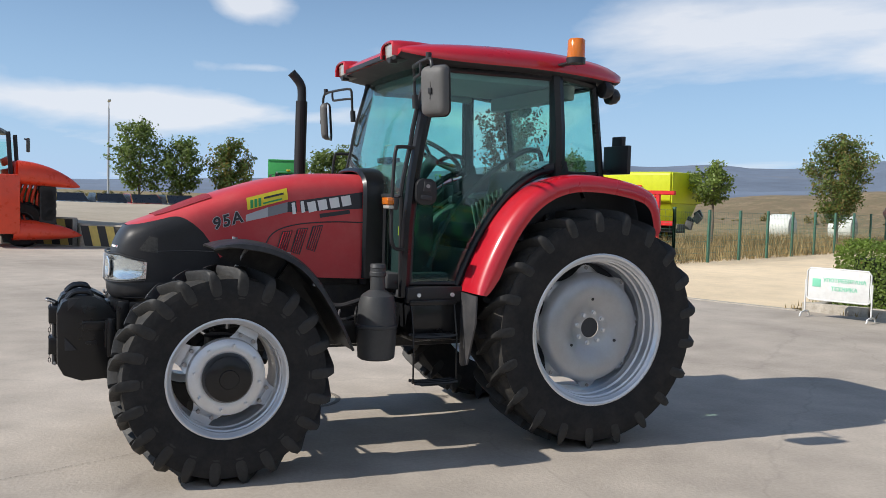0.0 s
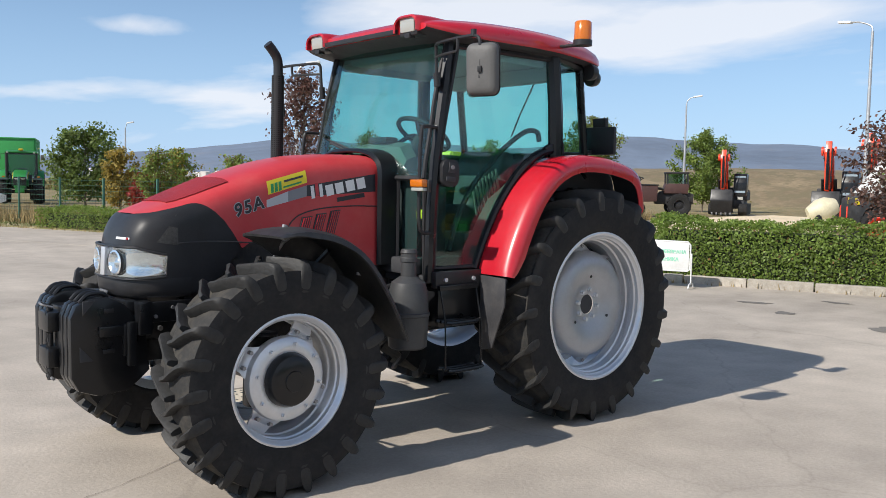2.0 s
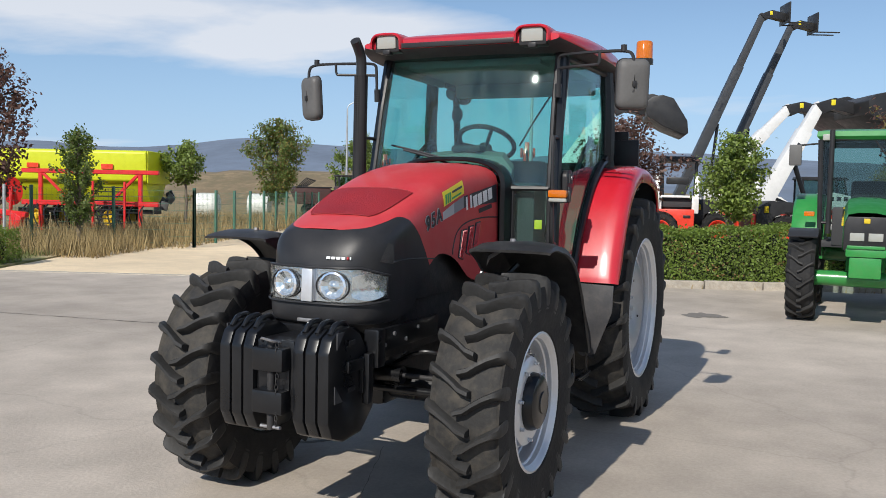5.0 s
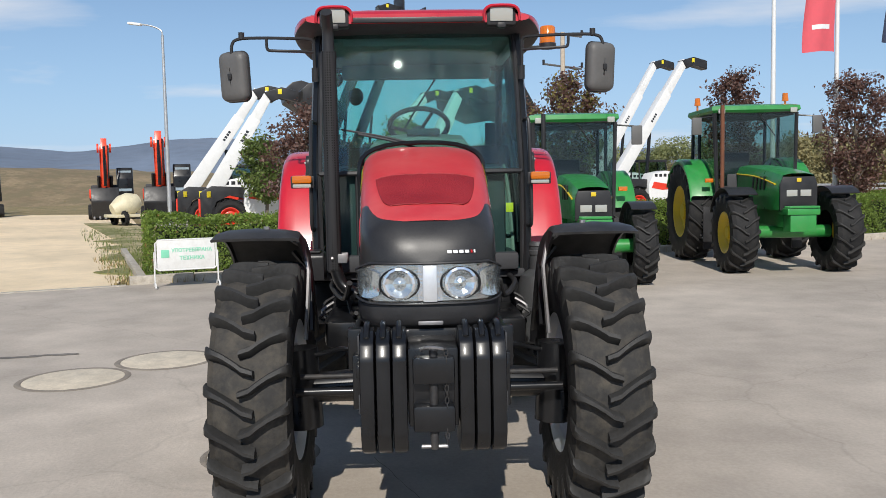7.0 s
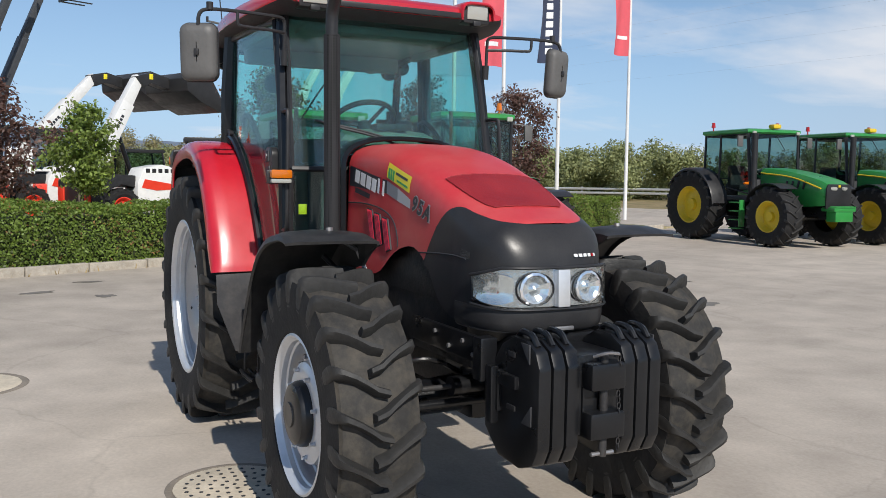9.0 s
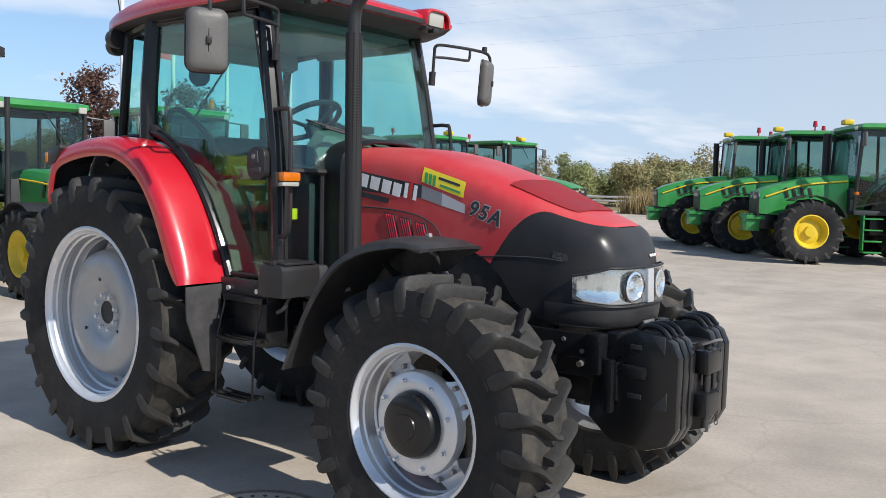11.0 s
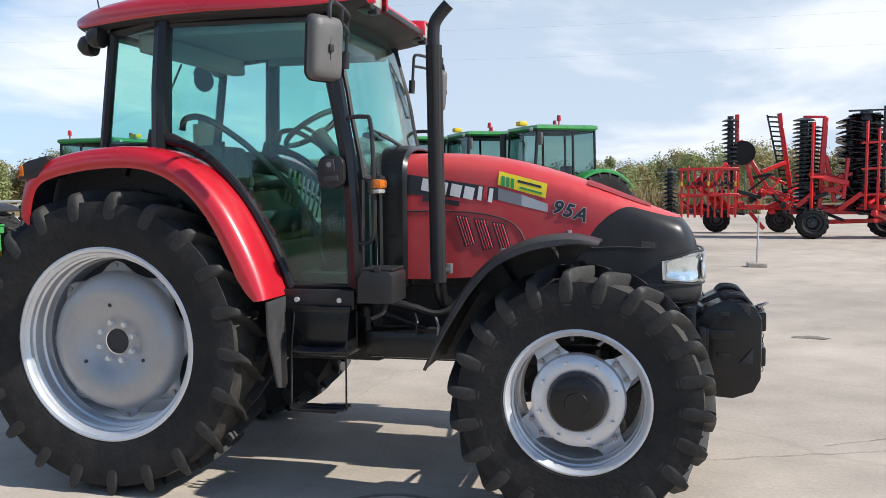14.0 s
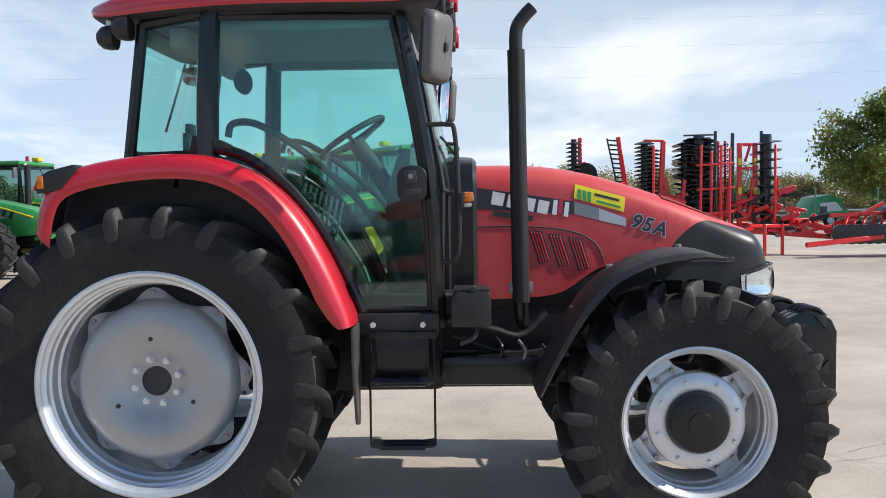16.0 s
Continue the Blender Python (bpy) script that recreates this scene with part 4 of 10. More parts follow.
CORNER = [(1.55, 1.272), (1.72, 1.247), (1.874, 1.214), (2.05, 1.186), (2.155, 1.160), (2.34, 1.110), (2.43, 1.080)]


def front_glass(y, z):
    """The windscreen's x: a slight bow in the middle, leaning back to the roof."""
    return smooth_interp(z, CORNER) + 0.050 * (1 - (abs(y) / 0.585) ** 2.2)


def door_side(x):
    """Half width of the cab at x: it narrows towards the windscreen."""
    return CAB - 0.055 * max(0.0, (x - 0.30) / 0.85) ** 1.6


def pillar(name, pts, w, label=""):
    return part(name, tube(B(), pts, w, 8), BLACK_GLOSS, tractor, label)


DOOR_EDGE = [(0.245, 1.800), (0.365, 1.768), (0.490, 1.690), (0.605, 1.580), (0.708, 1.445), (0.793, 1.295), (0.862, 1.140), (0.898, 1.05)]
for s in (1, -1):
    y = CAB * s
    pillar("front_pillar", [(1.240, 0.612 * s, 0.97), (1.226, 0.612 * s, 1.42), (1.200, 0.608 * s, 1.70), (1.162, 0.602 * s, 1.93), (1.122, 0.594 * s, 2.15), (1.072, 0.580 * s, 2.41)], 0.036, "black front cab pillar leaning back")
    pillar("door_pillar", [(0.205, y, 1.74), (0.215, y, 2.05), (0.235, y * 0.97, 2.40)], 0.048, "black door pillar")
    pillar("rear_pillar", [(-0.17, y * 0.90, 1.74), (-0.09, y * 0.90, 2.36)], 0.028)
    pillar("cab_rail", [(1.075, 0.585 * s, 2.40), (0.23, y * 0.965, 2.40), (-0.09, y * 0.90, 2.36)], 0.030)
    # door: pane with a frame that follows the mudguard
    edge = [(p.x, p.z) for p in smooth_path([(a, 0, b) for a, b in DOOR_EDGE], 4)]
    outline = [(0.262, 2.375), (0.66, 2.375), (1.040, 2.375), (1.092, 2.13), (1.134, 1.92), (1.170, 1.70), (1.194, 1.42), (1.200, 1.05)] + edge[::-1]
    bm = B()
    lean = lambda z: -0.012 * (z - 1.05)
    ring = [bm.verts.new((a, s * (door_side(a) + lean(b)), b)) for a, b in outline]
    bmesh.ops.triangulate(bm, faces=[bm.faces.new(ring)])
    bmesh.ops.solidify(bm, geom=bm.faces[:], thickness=0.004)
    door = part("door_pane", bm, CAB_GLASS, tractor, "tinted cab door glass", 0)
    part("door_frame", tube(B(), [(a, s * (door_side(a) + lean(b)), b) for a, b in outline + outline[:1]], 0.017, 6), BLACK, door, "black rubber-edged door frame")
    part("door_seal", tube(B(), [(a, s * (door_side(a) + 0.003), b - 0.012) for a, b in edge], 0.022, 8), BLACK_GLOSS, door)
    # rear quarter pane
    quad = [(0.20, y, 1.775), (0.215, y * 0.985, 2.375), (-0.083, y * 0.90, 2.345), (-0.162, y * 0.90, 1.775)]
    bm = B()
    bm.faces.new([bm.verts.new(p) for p in quad])
    bmesh.ops.solidify(bm, geom=bm.faces[:], thickness=0.004)
    q = part("quarter_pane", bm, CAB_GLASS, tractor, "tinted rear quarter glass", 0)
    part("pane_frame", tube(B(), quad + quad[:1], 0.012, 6), BLACK, q)
    # lower front pane beside the engine cowl
    quad = [(1.252, 0.590 * s, 0.99), (1.262, 0.590 * s, 1.575), (1.285, 0.372 * s, 1.60), (1.285, 0.372 * s, 1.02)]
    bm = B()
    bm.faces.new([bm.verts.new(p) for p in quad])
    bmesh.ops.solidify(bm, geom=bm.faces[:], thickness=0.004)
    q = part("lower_pane", bm, CAB_GLASS, tractor, "", 0)
    part("pane_frame", tube(B(), quad + quad[:1], 0.014, 6), BLACK, q)
    bm = B()
    box(bm, (1.236, 0.52 * s, 1.37), (0.004, 0.045, 0.055), 0.001, (0, 0, 9 * s))
    part("warning_label", bm, YELLOW, tractor, "small yellow warning label")
    # door handle and lock plate
    hy = 0.643 * s
    bm = B()
    rr = 0.045
    ring = [(1.130 + sx * (0.066 - rr) + rr * math.cos(f), 1.618 + sz * (0.080 - rr) + rr * math.sin(f)) for sx, sz, f0 in ((1, 1, 0), (-1, 1, 90), (-1, -1, 180), (1, -1, 270)) for f in [radians(f0 + 18 * j) for j in range(6)]]
    prism(bm, ring, "y", hy + 0.014 * s - 0.02, hy + 0.014 * s + 0.02, 0.009, 3)
    h = part("door_handle", bm, BLACK, door, "black door handle")
    bm = B()
    box(bm, (1.125, hy + 0.036 * s, 1.648), (0.052, 0.010, 0.060), 0.004, (0, -6, 0))
    box(bm, (1.132, hy + 0.035 * s, 1.582), (0.075, 0.012, 0.028), 0.005, (0, -6, 0))
    part("lock_plate", bm, INTERIOR_DARK, h)
    bm = B()
    cyl(bm, (1.125, hy + 0.038 * s, 1.652), (1.125, hy + 0.047 * s, 1.652), 0.012, 12)
    part("lock", bm, SILVER_DARK, h)
    # hinge cover where pane meets mudguard
    bm = B()
    prism(bm, [(0.13, 1.762), (0.30, 1.775), (0.33, 1.80), (0.28, 1.825), (0.15, 1.85)], "y", y - 0.012 * s if s > 0 else y - 0.02, y + 0.02 if s > 0 else y + 0.012, 0.006)
    part("hinge_cover", bm, BLACK, tractor)
    # sill with bolts
    bm = B()
    box(bm, (1.045, y * 0.985, 0.985), (0.40, 0.05, 0.10), 0.012)
    sill = part("door_sill", bm, BLACK, tractor, "black door sill")
    for x in (0.945, 1.17):
        bm = B()
        cyl(bm, (x, y + 0.006 * s, 0.985), (x, y + 0.026 * s, 0.985), 0.013, 10)
        part("bolt", bm, SILVER, sill)
    # steps hanging from the sill
    steps = part("step_ladder", box(B(), (1.078, 0.70 * s, 0.94), (0.31, 0.03, 0.03), 0.004), BLACK_GLOSS, tractor, "black cab step ladder")
    for x in (0.935, 1.222):
        part("step_rail", tube(B(), [(x, 0.70 * s, 0.95), (x, 0.755 * s, 0.74), (x, 0.765 * s, 0.455)], 0.0055, 6), BLACK_GLOSS, steps)
    for z, yy in ((0.735, 0.71), (0.455, 0.74)):
        for dy in (-0.045, 0.0, 0.045):
            part("tread", tube(B(), [(0.937, (yy + dy) * s, z + 0.006), (0.99, (yy + dy) * s, z), (1.165, (yy + dy) * s, z), (1.220, (yy + dy) * s, z + 0.006)], 0.010, 6), BLACK_GLOSS, steps)
        part("tread_plate", box(B(), (1.078, yy * s, z - 0.010), (0.20, 0.11, 0.006), 0.002), BLACK_GLOSS, steps)
    # flap below the rear mudguard
    bm = B()
    pts = [(0.69, 1.00), (0.905, 0.995), (0.90, 0.83), (0.80, 0.56), (0.72, 0.54), (0.69, 0.56)]
    prism(bm, [(s * a, b) for a, b in pts], "x", 0.872, 0.884, 0.003)
    part("mud_flap", bm, GREY_PLASTIC, tractor, "grey rubber flap")
    # grab rail and indicator
    part("grab_rail", tube(B(), [(1.195, 0.615 * s, 1.885), (1.29, 0.622 * s, 1.885), (1.322, 0.626 * s, 1.855), (1.336, 0.632 * s, 1.62), (1.332, 0.636 * s, 1.30), (1.245, 0.63 * s, 1.26)], 0.011, 8, 5), BLACK, tractor, "black grab rail")
    bm = B()
    box(bm, (1.352, 0.68 * s, 1.54), (0.022, 0.135, 0.070), 0.008)
    ind = part("indicator", bm, BLACK, tractor, "orange front indicator")
    bm = B()
    box(bm, (1.380, 0.68 * s, 1.555), (0.050, 0.112, 0.046), 0.014)
    part("indicator_lens", bm, ORANGE_LENS, ind)
    bm = B()
    box(bm, (1.376, 0.68 * s, 1.520), (0.040, 0.106, 0.022), 0.008)
    part("indicator_lens", bm, WHITE_LENS, ind)
    # mirror on its arms
    arm = part("mirror_arm", tube(B(), [(1.195, 0.608 * s, 2.16), (1.206, 0.608 * s, 2.32), (1.210, 0.612 * s, 2.352), (1.222, 0.635 * s, 2.366), (1.25, 0.72 * s, 2.367), (1.275, 0.90 * s, 2.368), (1.285, 1.02 * s, 2.362), (1.288, 1.062 * s, 2.335), (1.288, 1.068 * s, 2.26), (1.288, 1.068 * s, 2.13)], 0.0095, 8, 5), BLACK, tractor, "black tubular mirror arm")
    part("mirror_arm", tube(B(), [(1.207, 0.61 * s, 2.293), (1.24, 0.70 * s, 2.295), (1.266, 0.845 * s, 2.297), (1.271, 0.866 * s, 2.306), (1.274, 0.870 * s, 2.330), (1.275, 0.870 * s, 2.366)], 0.0085, 8, 3), BLACK, tractor)
    part("mirror_pin", cyl(B(), (1.284, 1.01 * s, 2.36), (1.284, 1.01 * s, 2.398), 0.017, 10), BLACK, arm)
    part("mirror_hinge", cyl(B(), (1.190, 0.606 * s, 2.125), (1.196, 0.606 * s, 2.205), 0.020, 10), BLACK, arm)
    bm = B()
    rr, ry, rz = 0.040, 0.091, 0.140
    rows = []
    for depth, k in ((-0.018, 0.97), (-0.014, 1.0), (0.006, 1.0), (0.022, 0.95), (0.034, 0.82), (0.040, 0.55), (0.042, 0.02)):
        ring = [(depth, k * (sy * (ry - rr) + rr * math.cos(f)), (k + 0.35 * (1 - k)) * (sz * (rz - rr) + rr * math.sin(f))) for sy, sz, f0 in ((1, 1, 0), (-1, 1, 90), (-1, -1, 180), (1, -1, 270)) for f in [radians(f0 + 18 * j) for j in range(6)]]
        rows.append(ring + ring[:1])
    mir = part("mirror_housing", sheet(B(), rows), MIRROR_BACK, arm, "grey mirror housing with a domed back", 50)
    mir.matrix_basis = pose(1.258, 1.060 * s, 2.180 if s > 0 else 2.152, 0, 4, 25 if s > 0 else -27)
    part("mirror_rim", tube(B(), [(-0.018, b, c) for a, b, c in rows[1]], 0.006, 6), BLACK, mir)
    bm = B()
    box(bm, (-0.0165, 0, 0), (0.003, 0.165, 0.262), 0.001)
    part("mirror_glass", bm, MIRROR, mir)
    bm = B()
    box(bm, (0.042, 0, 0.0), (0.022, 0.024, 0.035), 0.006)
    part("mirror_clip", bm, BLACK, mir)

# windscreen
rows = []
for i in range(21):
    y = -0.585 + 1.17 * i / 20
    rows.append([(front_glass(y, z), y * (1 - 0.04 * (z - 1.72)), z) for z in np.linspace(1.585, 2.425, 9)])
screen = part("windscreen", sheet(B(), rows, 0.004), SCREEN_GLASS, tractor, "dusty bowed windscreen")
part("screen_seal", tube(B(), [r[0] for r in rows], 0.016, 6), BLACK, screen)
part("screen_seal", tube(B(), [r[-1] for r in rows], 0.016, 6), BLACK, screen)
for r in (rows[0], rows[-1]):
    part("screen_seal", tube(B(), r, 0.014, 6), BLACK, screen)
wipe = part("wiper", tube(B(), [(1.338, 0.03, 1.705), (1.328, -0.15, 1.765), (1.285, -0.36, 1.812)], 0.008, 6, 4), INTERIOR_DARK, tractor, "black windscreen wiper")
part("wiper_blade", tube(B(), [(1.330, -0.02, 1.745), (1.306, -0.22, 1.795), (1.256, -0.46, 1.842)], 0.006, 6, 4), INTERIOR_DARK, wipe)
bm = B()
box(bm, (1.335, 0.03, 1.700), (0.06, 0.14, 0.06), 0.012)
part("wiper_motor", bm, BLACK, wipe)

# rear glass and lower rear wall
rows = [[(-0.17 + 0.085 * k / 6, y, 1.78 + 0.57 * k / 6) for k in range(7)] for y in np.linspace(-0.605, 0.605, 9)]
rear = part("rear_window", sheet(B(), rows, 0.004), CAB_GLASS, tractor, "tinted rear window")
part("pane_frame", tube(B(), [rows[0][0], rows[0][-1], rows[-1][-1], rows[-1][0], rows[0][0]], 0.016, 6), BLACK, rear)
part("rear_wiper", tube(B(), [(-0.14, 0.15, 2.30), (-0.155, 0.0, 2.08), (-0.17, -0.10, 1.92)], 0.007, 6), BLACK, tractor)
bm = B()
prism(bm, [(-0.12, 1.0), (-0.12, 1.78), (0.22, 1.78), (0.46, 1.64), (0.66, 1.40), (0.85, 1.03), (0.85, 0.98)], "y", -0.64, -0.60)
prism(bm, [(-0.12, 1.0), (-0.12, 1.78), (0.22, 1.78), (0.46, 1.64), (0.66, 1.40), (0.85, 1.03), (0.85, 0.98)], "y", 0.60, 0.64)
box(bm, (-0.16, 0, 1.38), (0.03, 1.26, 0.8), 0.004)
part("cab_lower_wall", bm, INTERIOR_DARK, tractor)
bm = B()
box(bm, (0.72, 0, 0.985), (1.1, 1.26, 0.05), 0.01)
part("cab_floor", bm, INTERIOR_DARK, tractor, "dark rubber cab floor")

# roof: a moulded shell with two lamp pods
def roof_section(x):
    top = smooth_interp(x, [(-0.37, 2.445), (-0.32, 2.495), (-0.13, 2.55), (0.3, 2.578), (0.8, 2.570), (1.15, 2.540), (1.27, 2.515), (1.31, 2.490)])
    low = smooth_interp(x, [(-0.37, 2.415), (-0.27, 2.37), (-0.03, 2.375), (0.4, 2.390), (1.0, 2.392), (1.22, 2.415), (1.31, 2.435)])
    half = smooth_interp(x, [(-0.37, 0.50), (-0.33, 0.58), (-0.22, 0.66), (0.1, 0.735), (0.5, 0.762), (1.0, 0.745), (1.22, 0.69), (1.31, 0.64)])
    pts = []
    n = 36
    mid = low + 0.032
    for k in range(n):
        a = 2 * math.pi * k / n
        c, d = math.cos(a), math.sin(a)
        y = half * math.copysign(abs(c) ** (0.50 if d > 0 else 0.30), c)
        z = mid + ((top - mid) * abs(d) ** 0.72 if d > 0 else -(mid - low) * abs(d) ** 0.6)
        pts.append((x, y, z))
    return pts


bm = B()
rx = [-0.37, -0.355, -0.33, -0.29, -0.22, -0.12, 0, 0.15, 0.3, 0.5, 0.7, 0.9, 1.05, 1.15, 1.22, 1.27, 1.295, 1.31]
rings = [[bm.verts.new(p) for p in roof_section(x)] for x in rx]
for a, b in zip(rings, rings[1:]):
    for k in range(36):
        bm.faces.new((a[k], a[(k + 1) % 36], b[(k + 1) % 36], b[k]))
bm.faces.new(rings[0])
bm.faces.new(rings[-1])
roof = part("roof", bm, RED, tractor, "glossy red moulded cab roof with a black underside")
roof.data.materials.append(INTERIOR_DARK)
for f in roof.data.polygons:
    if f.normal.z < -0.55:
        f.material_index = 1
for s in (1, -1):
    # rounded red hood that grows out of the roof, the lamp set back under it
    rows = []
    for x, rise, w in ((0.92, -0.02, 0.085), (1.05, 0.0, 0.100), (1.18, 0.004, 0.110), (1.28, 0.002, 0.112), (1.335, -0.004, 0.110), (1.345, -0.016, 0.104)):
        arc = []
        for k in range(13):
            f = math.pi * k / 12
            c, d = math.cos(f), math.sin(f)
            arc.append((x, 0.478 * s + w * math.copysign(abs(c) ** 0.55, c), 2.440 + (0.100 + rise) * d ** 0.55))
        rows.append(arc)
    part("lamp_pod", sheet(B(), rows, 0.010), RED, roof, "rounded red lamp hood")
    bm = B()
    box(bm, (1.265, 0.478 * s, 2.472), (0.10, 0.172, 0.108), 0.016)
    lamp = part("work_lamp", bm, BLACK, tractor, "rectangular roof work lamp")
    bm = B()
    box(bm, (1.318, 0.478 * s, 2.480), (0.016, 0.132, 0.082), 0.012, (0, 4, 0))
    part("lamp_lens", bm, WHITE_LENS, lamp)
    bm = B()
    box(bm, (1.30, 0.478 * s, 2.418), (0.05, 0.05, 0.03), 0.008)
    part("lamp_foot", bm, BLACK, lamp)
    # round work lamps hung under the roof's rear corner
    for x, y, z, tilt in ((-0.245, 0.60, 2.305, 24), (-0.155, 0.655, 2.335, 14)):
        shell = lathe(B(), [(0.0, 0.055), (0.030, 0.052), (0.050, 0.030), (0.057, -0.005), (0.055, -0.028), (0.048, -0.030), (0.0, -0.024)], 24)
        rl = part("rear_lamp", shell, BLACK, tractor, "round black rear work lamp")
        rl.matrix_basis = pose(x, y * s, z, 0, tilt, 90)
        bm = B()
        box(bm, (x, y * s, z + 0.068), (0.022, 0.030, 0.045), 0.004)
        part("lamp_bracket", bm, DECAL_WHITE, tractor, "pale lamp bracket")
bm = B()
box(bm, (1.322, 0, 2.452), (0.02, 0.76, 0.03), 0.006)
part("roof_lip", bm, BLACK, roof)
bm = B()
box(bm, (0.46, 0, 2.395), (1.16, 1.16, 0.05), 0.015)
box(bm, (0.96, 0.0, 2.365), (0.20, 0.9, 0.04), 0.015)
part("headlining", bm, HEADLINING, tractor, "grey headlining")
for s in (1, -1):
    part("roof_trim", box(B(), (0.64, 0.575 * s, 2.350), (0.80, 0.05, 0.05), 0.02), HEADLINING, tractor)
part("roof_trim", box(B(), (0.05, 0, 2.315), (0.10, 1.06, 0.10), 0.02), HEADLINING, tractor)
part("dash_body", box(B(), (1.115, 0, 1.32), (0.25, 1.00, 0.60), 0.05), INTERIOR_DARK, tractor, "dark dashboard body")
part("pedal_box", box(B(), (1.12, 0.0, 1.06), (0.42, 1.12, 0.10), 0.02), INTERIOR_DARK, tractor)
part("seat_plinth", box(B(), (0.38, 0, 1.12), (0.62, 0.66, 0.24), 0.04), INTERIOR, tractor, "pale moulded seat plinth")
bm = B()
box(bm, (0.25, 0.82, 2.452), (0.05, 0.22, 0.014), 0.004)
cyl(bm, (0.25, 0.915, 2.44), (0.25, 0.915, 2.475), 0.06, 20)
bracket = part("beacon_bracket", bm, BLACK, tractor)
b = part("beacon", lathe(B(), [(0.0, 0.118), (0.046, 0.116), (0.054, 0.106), (0.056, 0.0), (0.0, 0.0)], 28), ORANGE_LENS, tractor, "orange rotating beacon")
b.matrix_basis = pose(0.25, 0.915, 2.476, 90, 0, 0)
part("beacon_core", cyl(B(), (0, 0.01, 0), (0, 0.09, 0), 0.022, 10), SILVER_DARK, b)
bm = B()
box(bm, (-0.27, 0.655, 1.872), (0.030, 0.280, 0.192), 0.008)
box(bm, (-0.278, 0.658, 1.998), (0.034, 0.112, 0.064), 0.006)
tube(bm, [(-0.26, 0.60, 1.80), (-0.14, 0.60, 1.78)], 0.014, 6)
part("plate_holder", bm, BLACK, tractor, "black plate and lamp holder")
part("aerial", tube(B(), [(-0.16, -0.62, 2.47), (-0.20, -0.64, 2.75)], 0.004, 5), BLACK, tractor)

# rear mudguards
WING = [(-0.480, 1.435), (-0.455, 1.555), (-0.405, 1.650), (-0.30, 1.702), (-0.10, 1.742), (0.10, 1.756), (0.27, 1.742), (0.42, 1.690), (0.55, 1.600), (0.66, 1.475), (0.745, 1.335), (0.815, 1.19), (0.865, 1.06), (0.880, 1.008)]
for s in (1, -1):
    rows = []
    path = smooth_path([(a, 0, b) for a, b in WING], 4)
    for i, p in enumerate(path):
        d = Vector((p.x - 0.08, 0, p.z - 0.86)).normalized()
        row = []
        for y, drop in ((0.665, 0.0), (0.70, 0.0), (0.80, -0.004), (0.865, 0.0), (0.900, 0.012), (0.918, 0.035), (0.926, 0.070), (0.920, 0.108)):
            if i > len(path) - 8 and y > 0.85:
                drop *= 0.55 + 0.45 * (len(path) - 1 - i) / 7
            row.append((p.x - d.x * drop, s * y, p.z - d.z * drop))
        rows.append(row)
    part("rear_mudguard", sheet(B(), rows, 0.008), RED, tractor, "glossy red rear mudguard")
    liner = []
    for row in rows:
        near = []
        for px, py, pz in row[:-1]:
            d = Vector((px - 0.08, 0, pz - 0.86)).normalized()
            near.append((px - 0.014 * d.x, py - 0.010 * s * (abs(py) > 0.88), pz - 0.014 * d.z))
        liner.append(near)
    part("guard_liner", sheet(B(), liner, 0.003), INTERIOR_DARK, tractor, "black underside of the mudguard")
    if s < 0:
        bm = B()
        prism(bm, [(-0.455, 1.590), (-0.428, 1.672), (-0.395, 1.690), (-0.285, 1.716), (-0.275, 1.695), (-0.345, 1.605)], "y", -0.932, -0.70, 0.012)
        cluster = part("tail_light", bm, BLACK, tractor, "black tail light housing on the mudguard")
        part("tail_lens", box(B(), (-0.450, -0.83, 1.632), (0.014, 0.19, 0.06), 0.004, (0, 20, 0)), RED_LENS, cluster)
        part("tail_lens", box(B(), (-0.430, -0.930, 1.640), (0.026, 0.012, 0.055), 0.004), ORANGE_LENS, cluster)
    bm = B()
    inner = [(p.x, p.z - 0.006) for p in path if p.z > 1.36 or p.x > 0]
    prism(bm, [(-0.46, 1.0)] + inner + [(0.84, 0.98)], "y", 0.645 * s - 0.006, 0.645 * s + 0.006)
    part("wheel_arch", bm, INTERIOR_DARK, tractor, "dark inner wheel arch", 0)
    bm = B()
    tube(bm, [(0.08, 0.70 * s, 1.74), (0.13, 0.88 * s, 1.60)], 0.012, 6)
    part("wing_stay", bm, BLACK_GLOSS, tractor)

# engine cowl against the cab
bm = B()
rows = []
for x, grow in ((1.262, 0.018), (1.275, 0.034), (1.34, 0.034), (1.405, 0.030), (1.425, 0.012)):
    side = [(z, (0.335 + grow) * (1 - max(0.0, (z - 1.58) / (0.155 + grow)) ** 3.0) ** (1 / 2.6) if z < 1.735 + grow - 1e-4 else 0.0) for z in [1.06 + (0.675 + grow) * (1 - (1 - k / 14) ** 2) for k in range(15)]]
    rows.append([(x, -y, z) for z, y in side] + [(x, y, z) for z, y in side[-2::-1]])
sheet(bm, rows, 0.01)
part("cowl", bm, BLACK_GLOSS, tractor, "black cowl behind the bonnet")
bm = B()
box(bm, (1.39, 0, 1.32), (0.05, 0.6, 0.62), 0.02)
part("firewall", bm, INTERIOR_DARK, tractor)

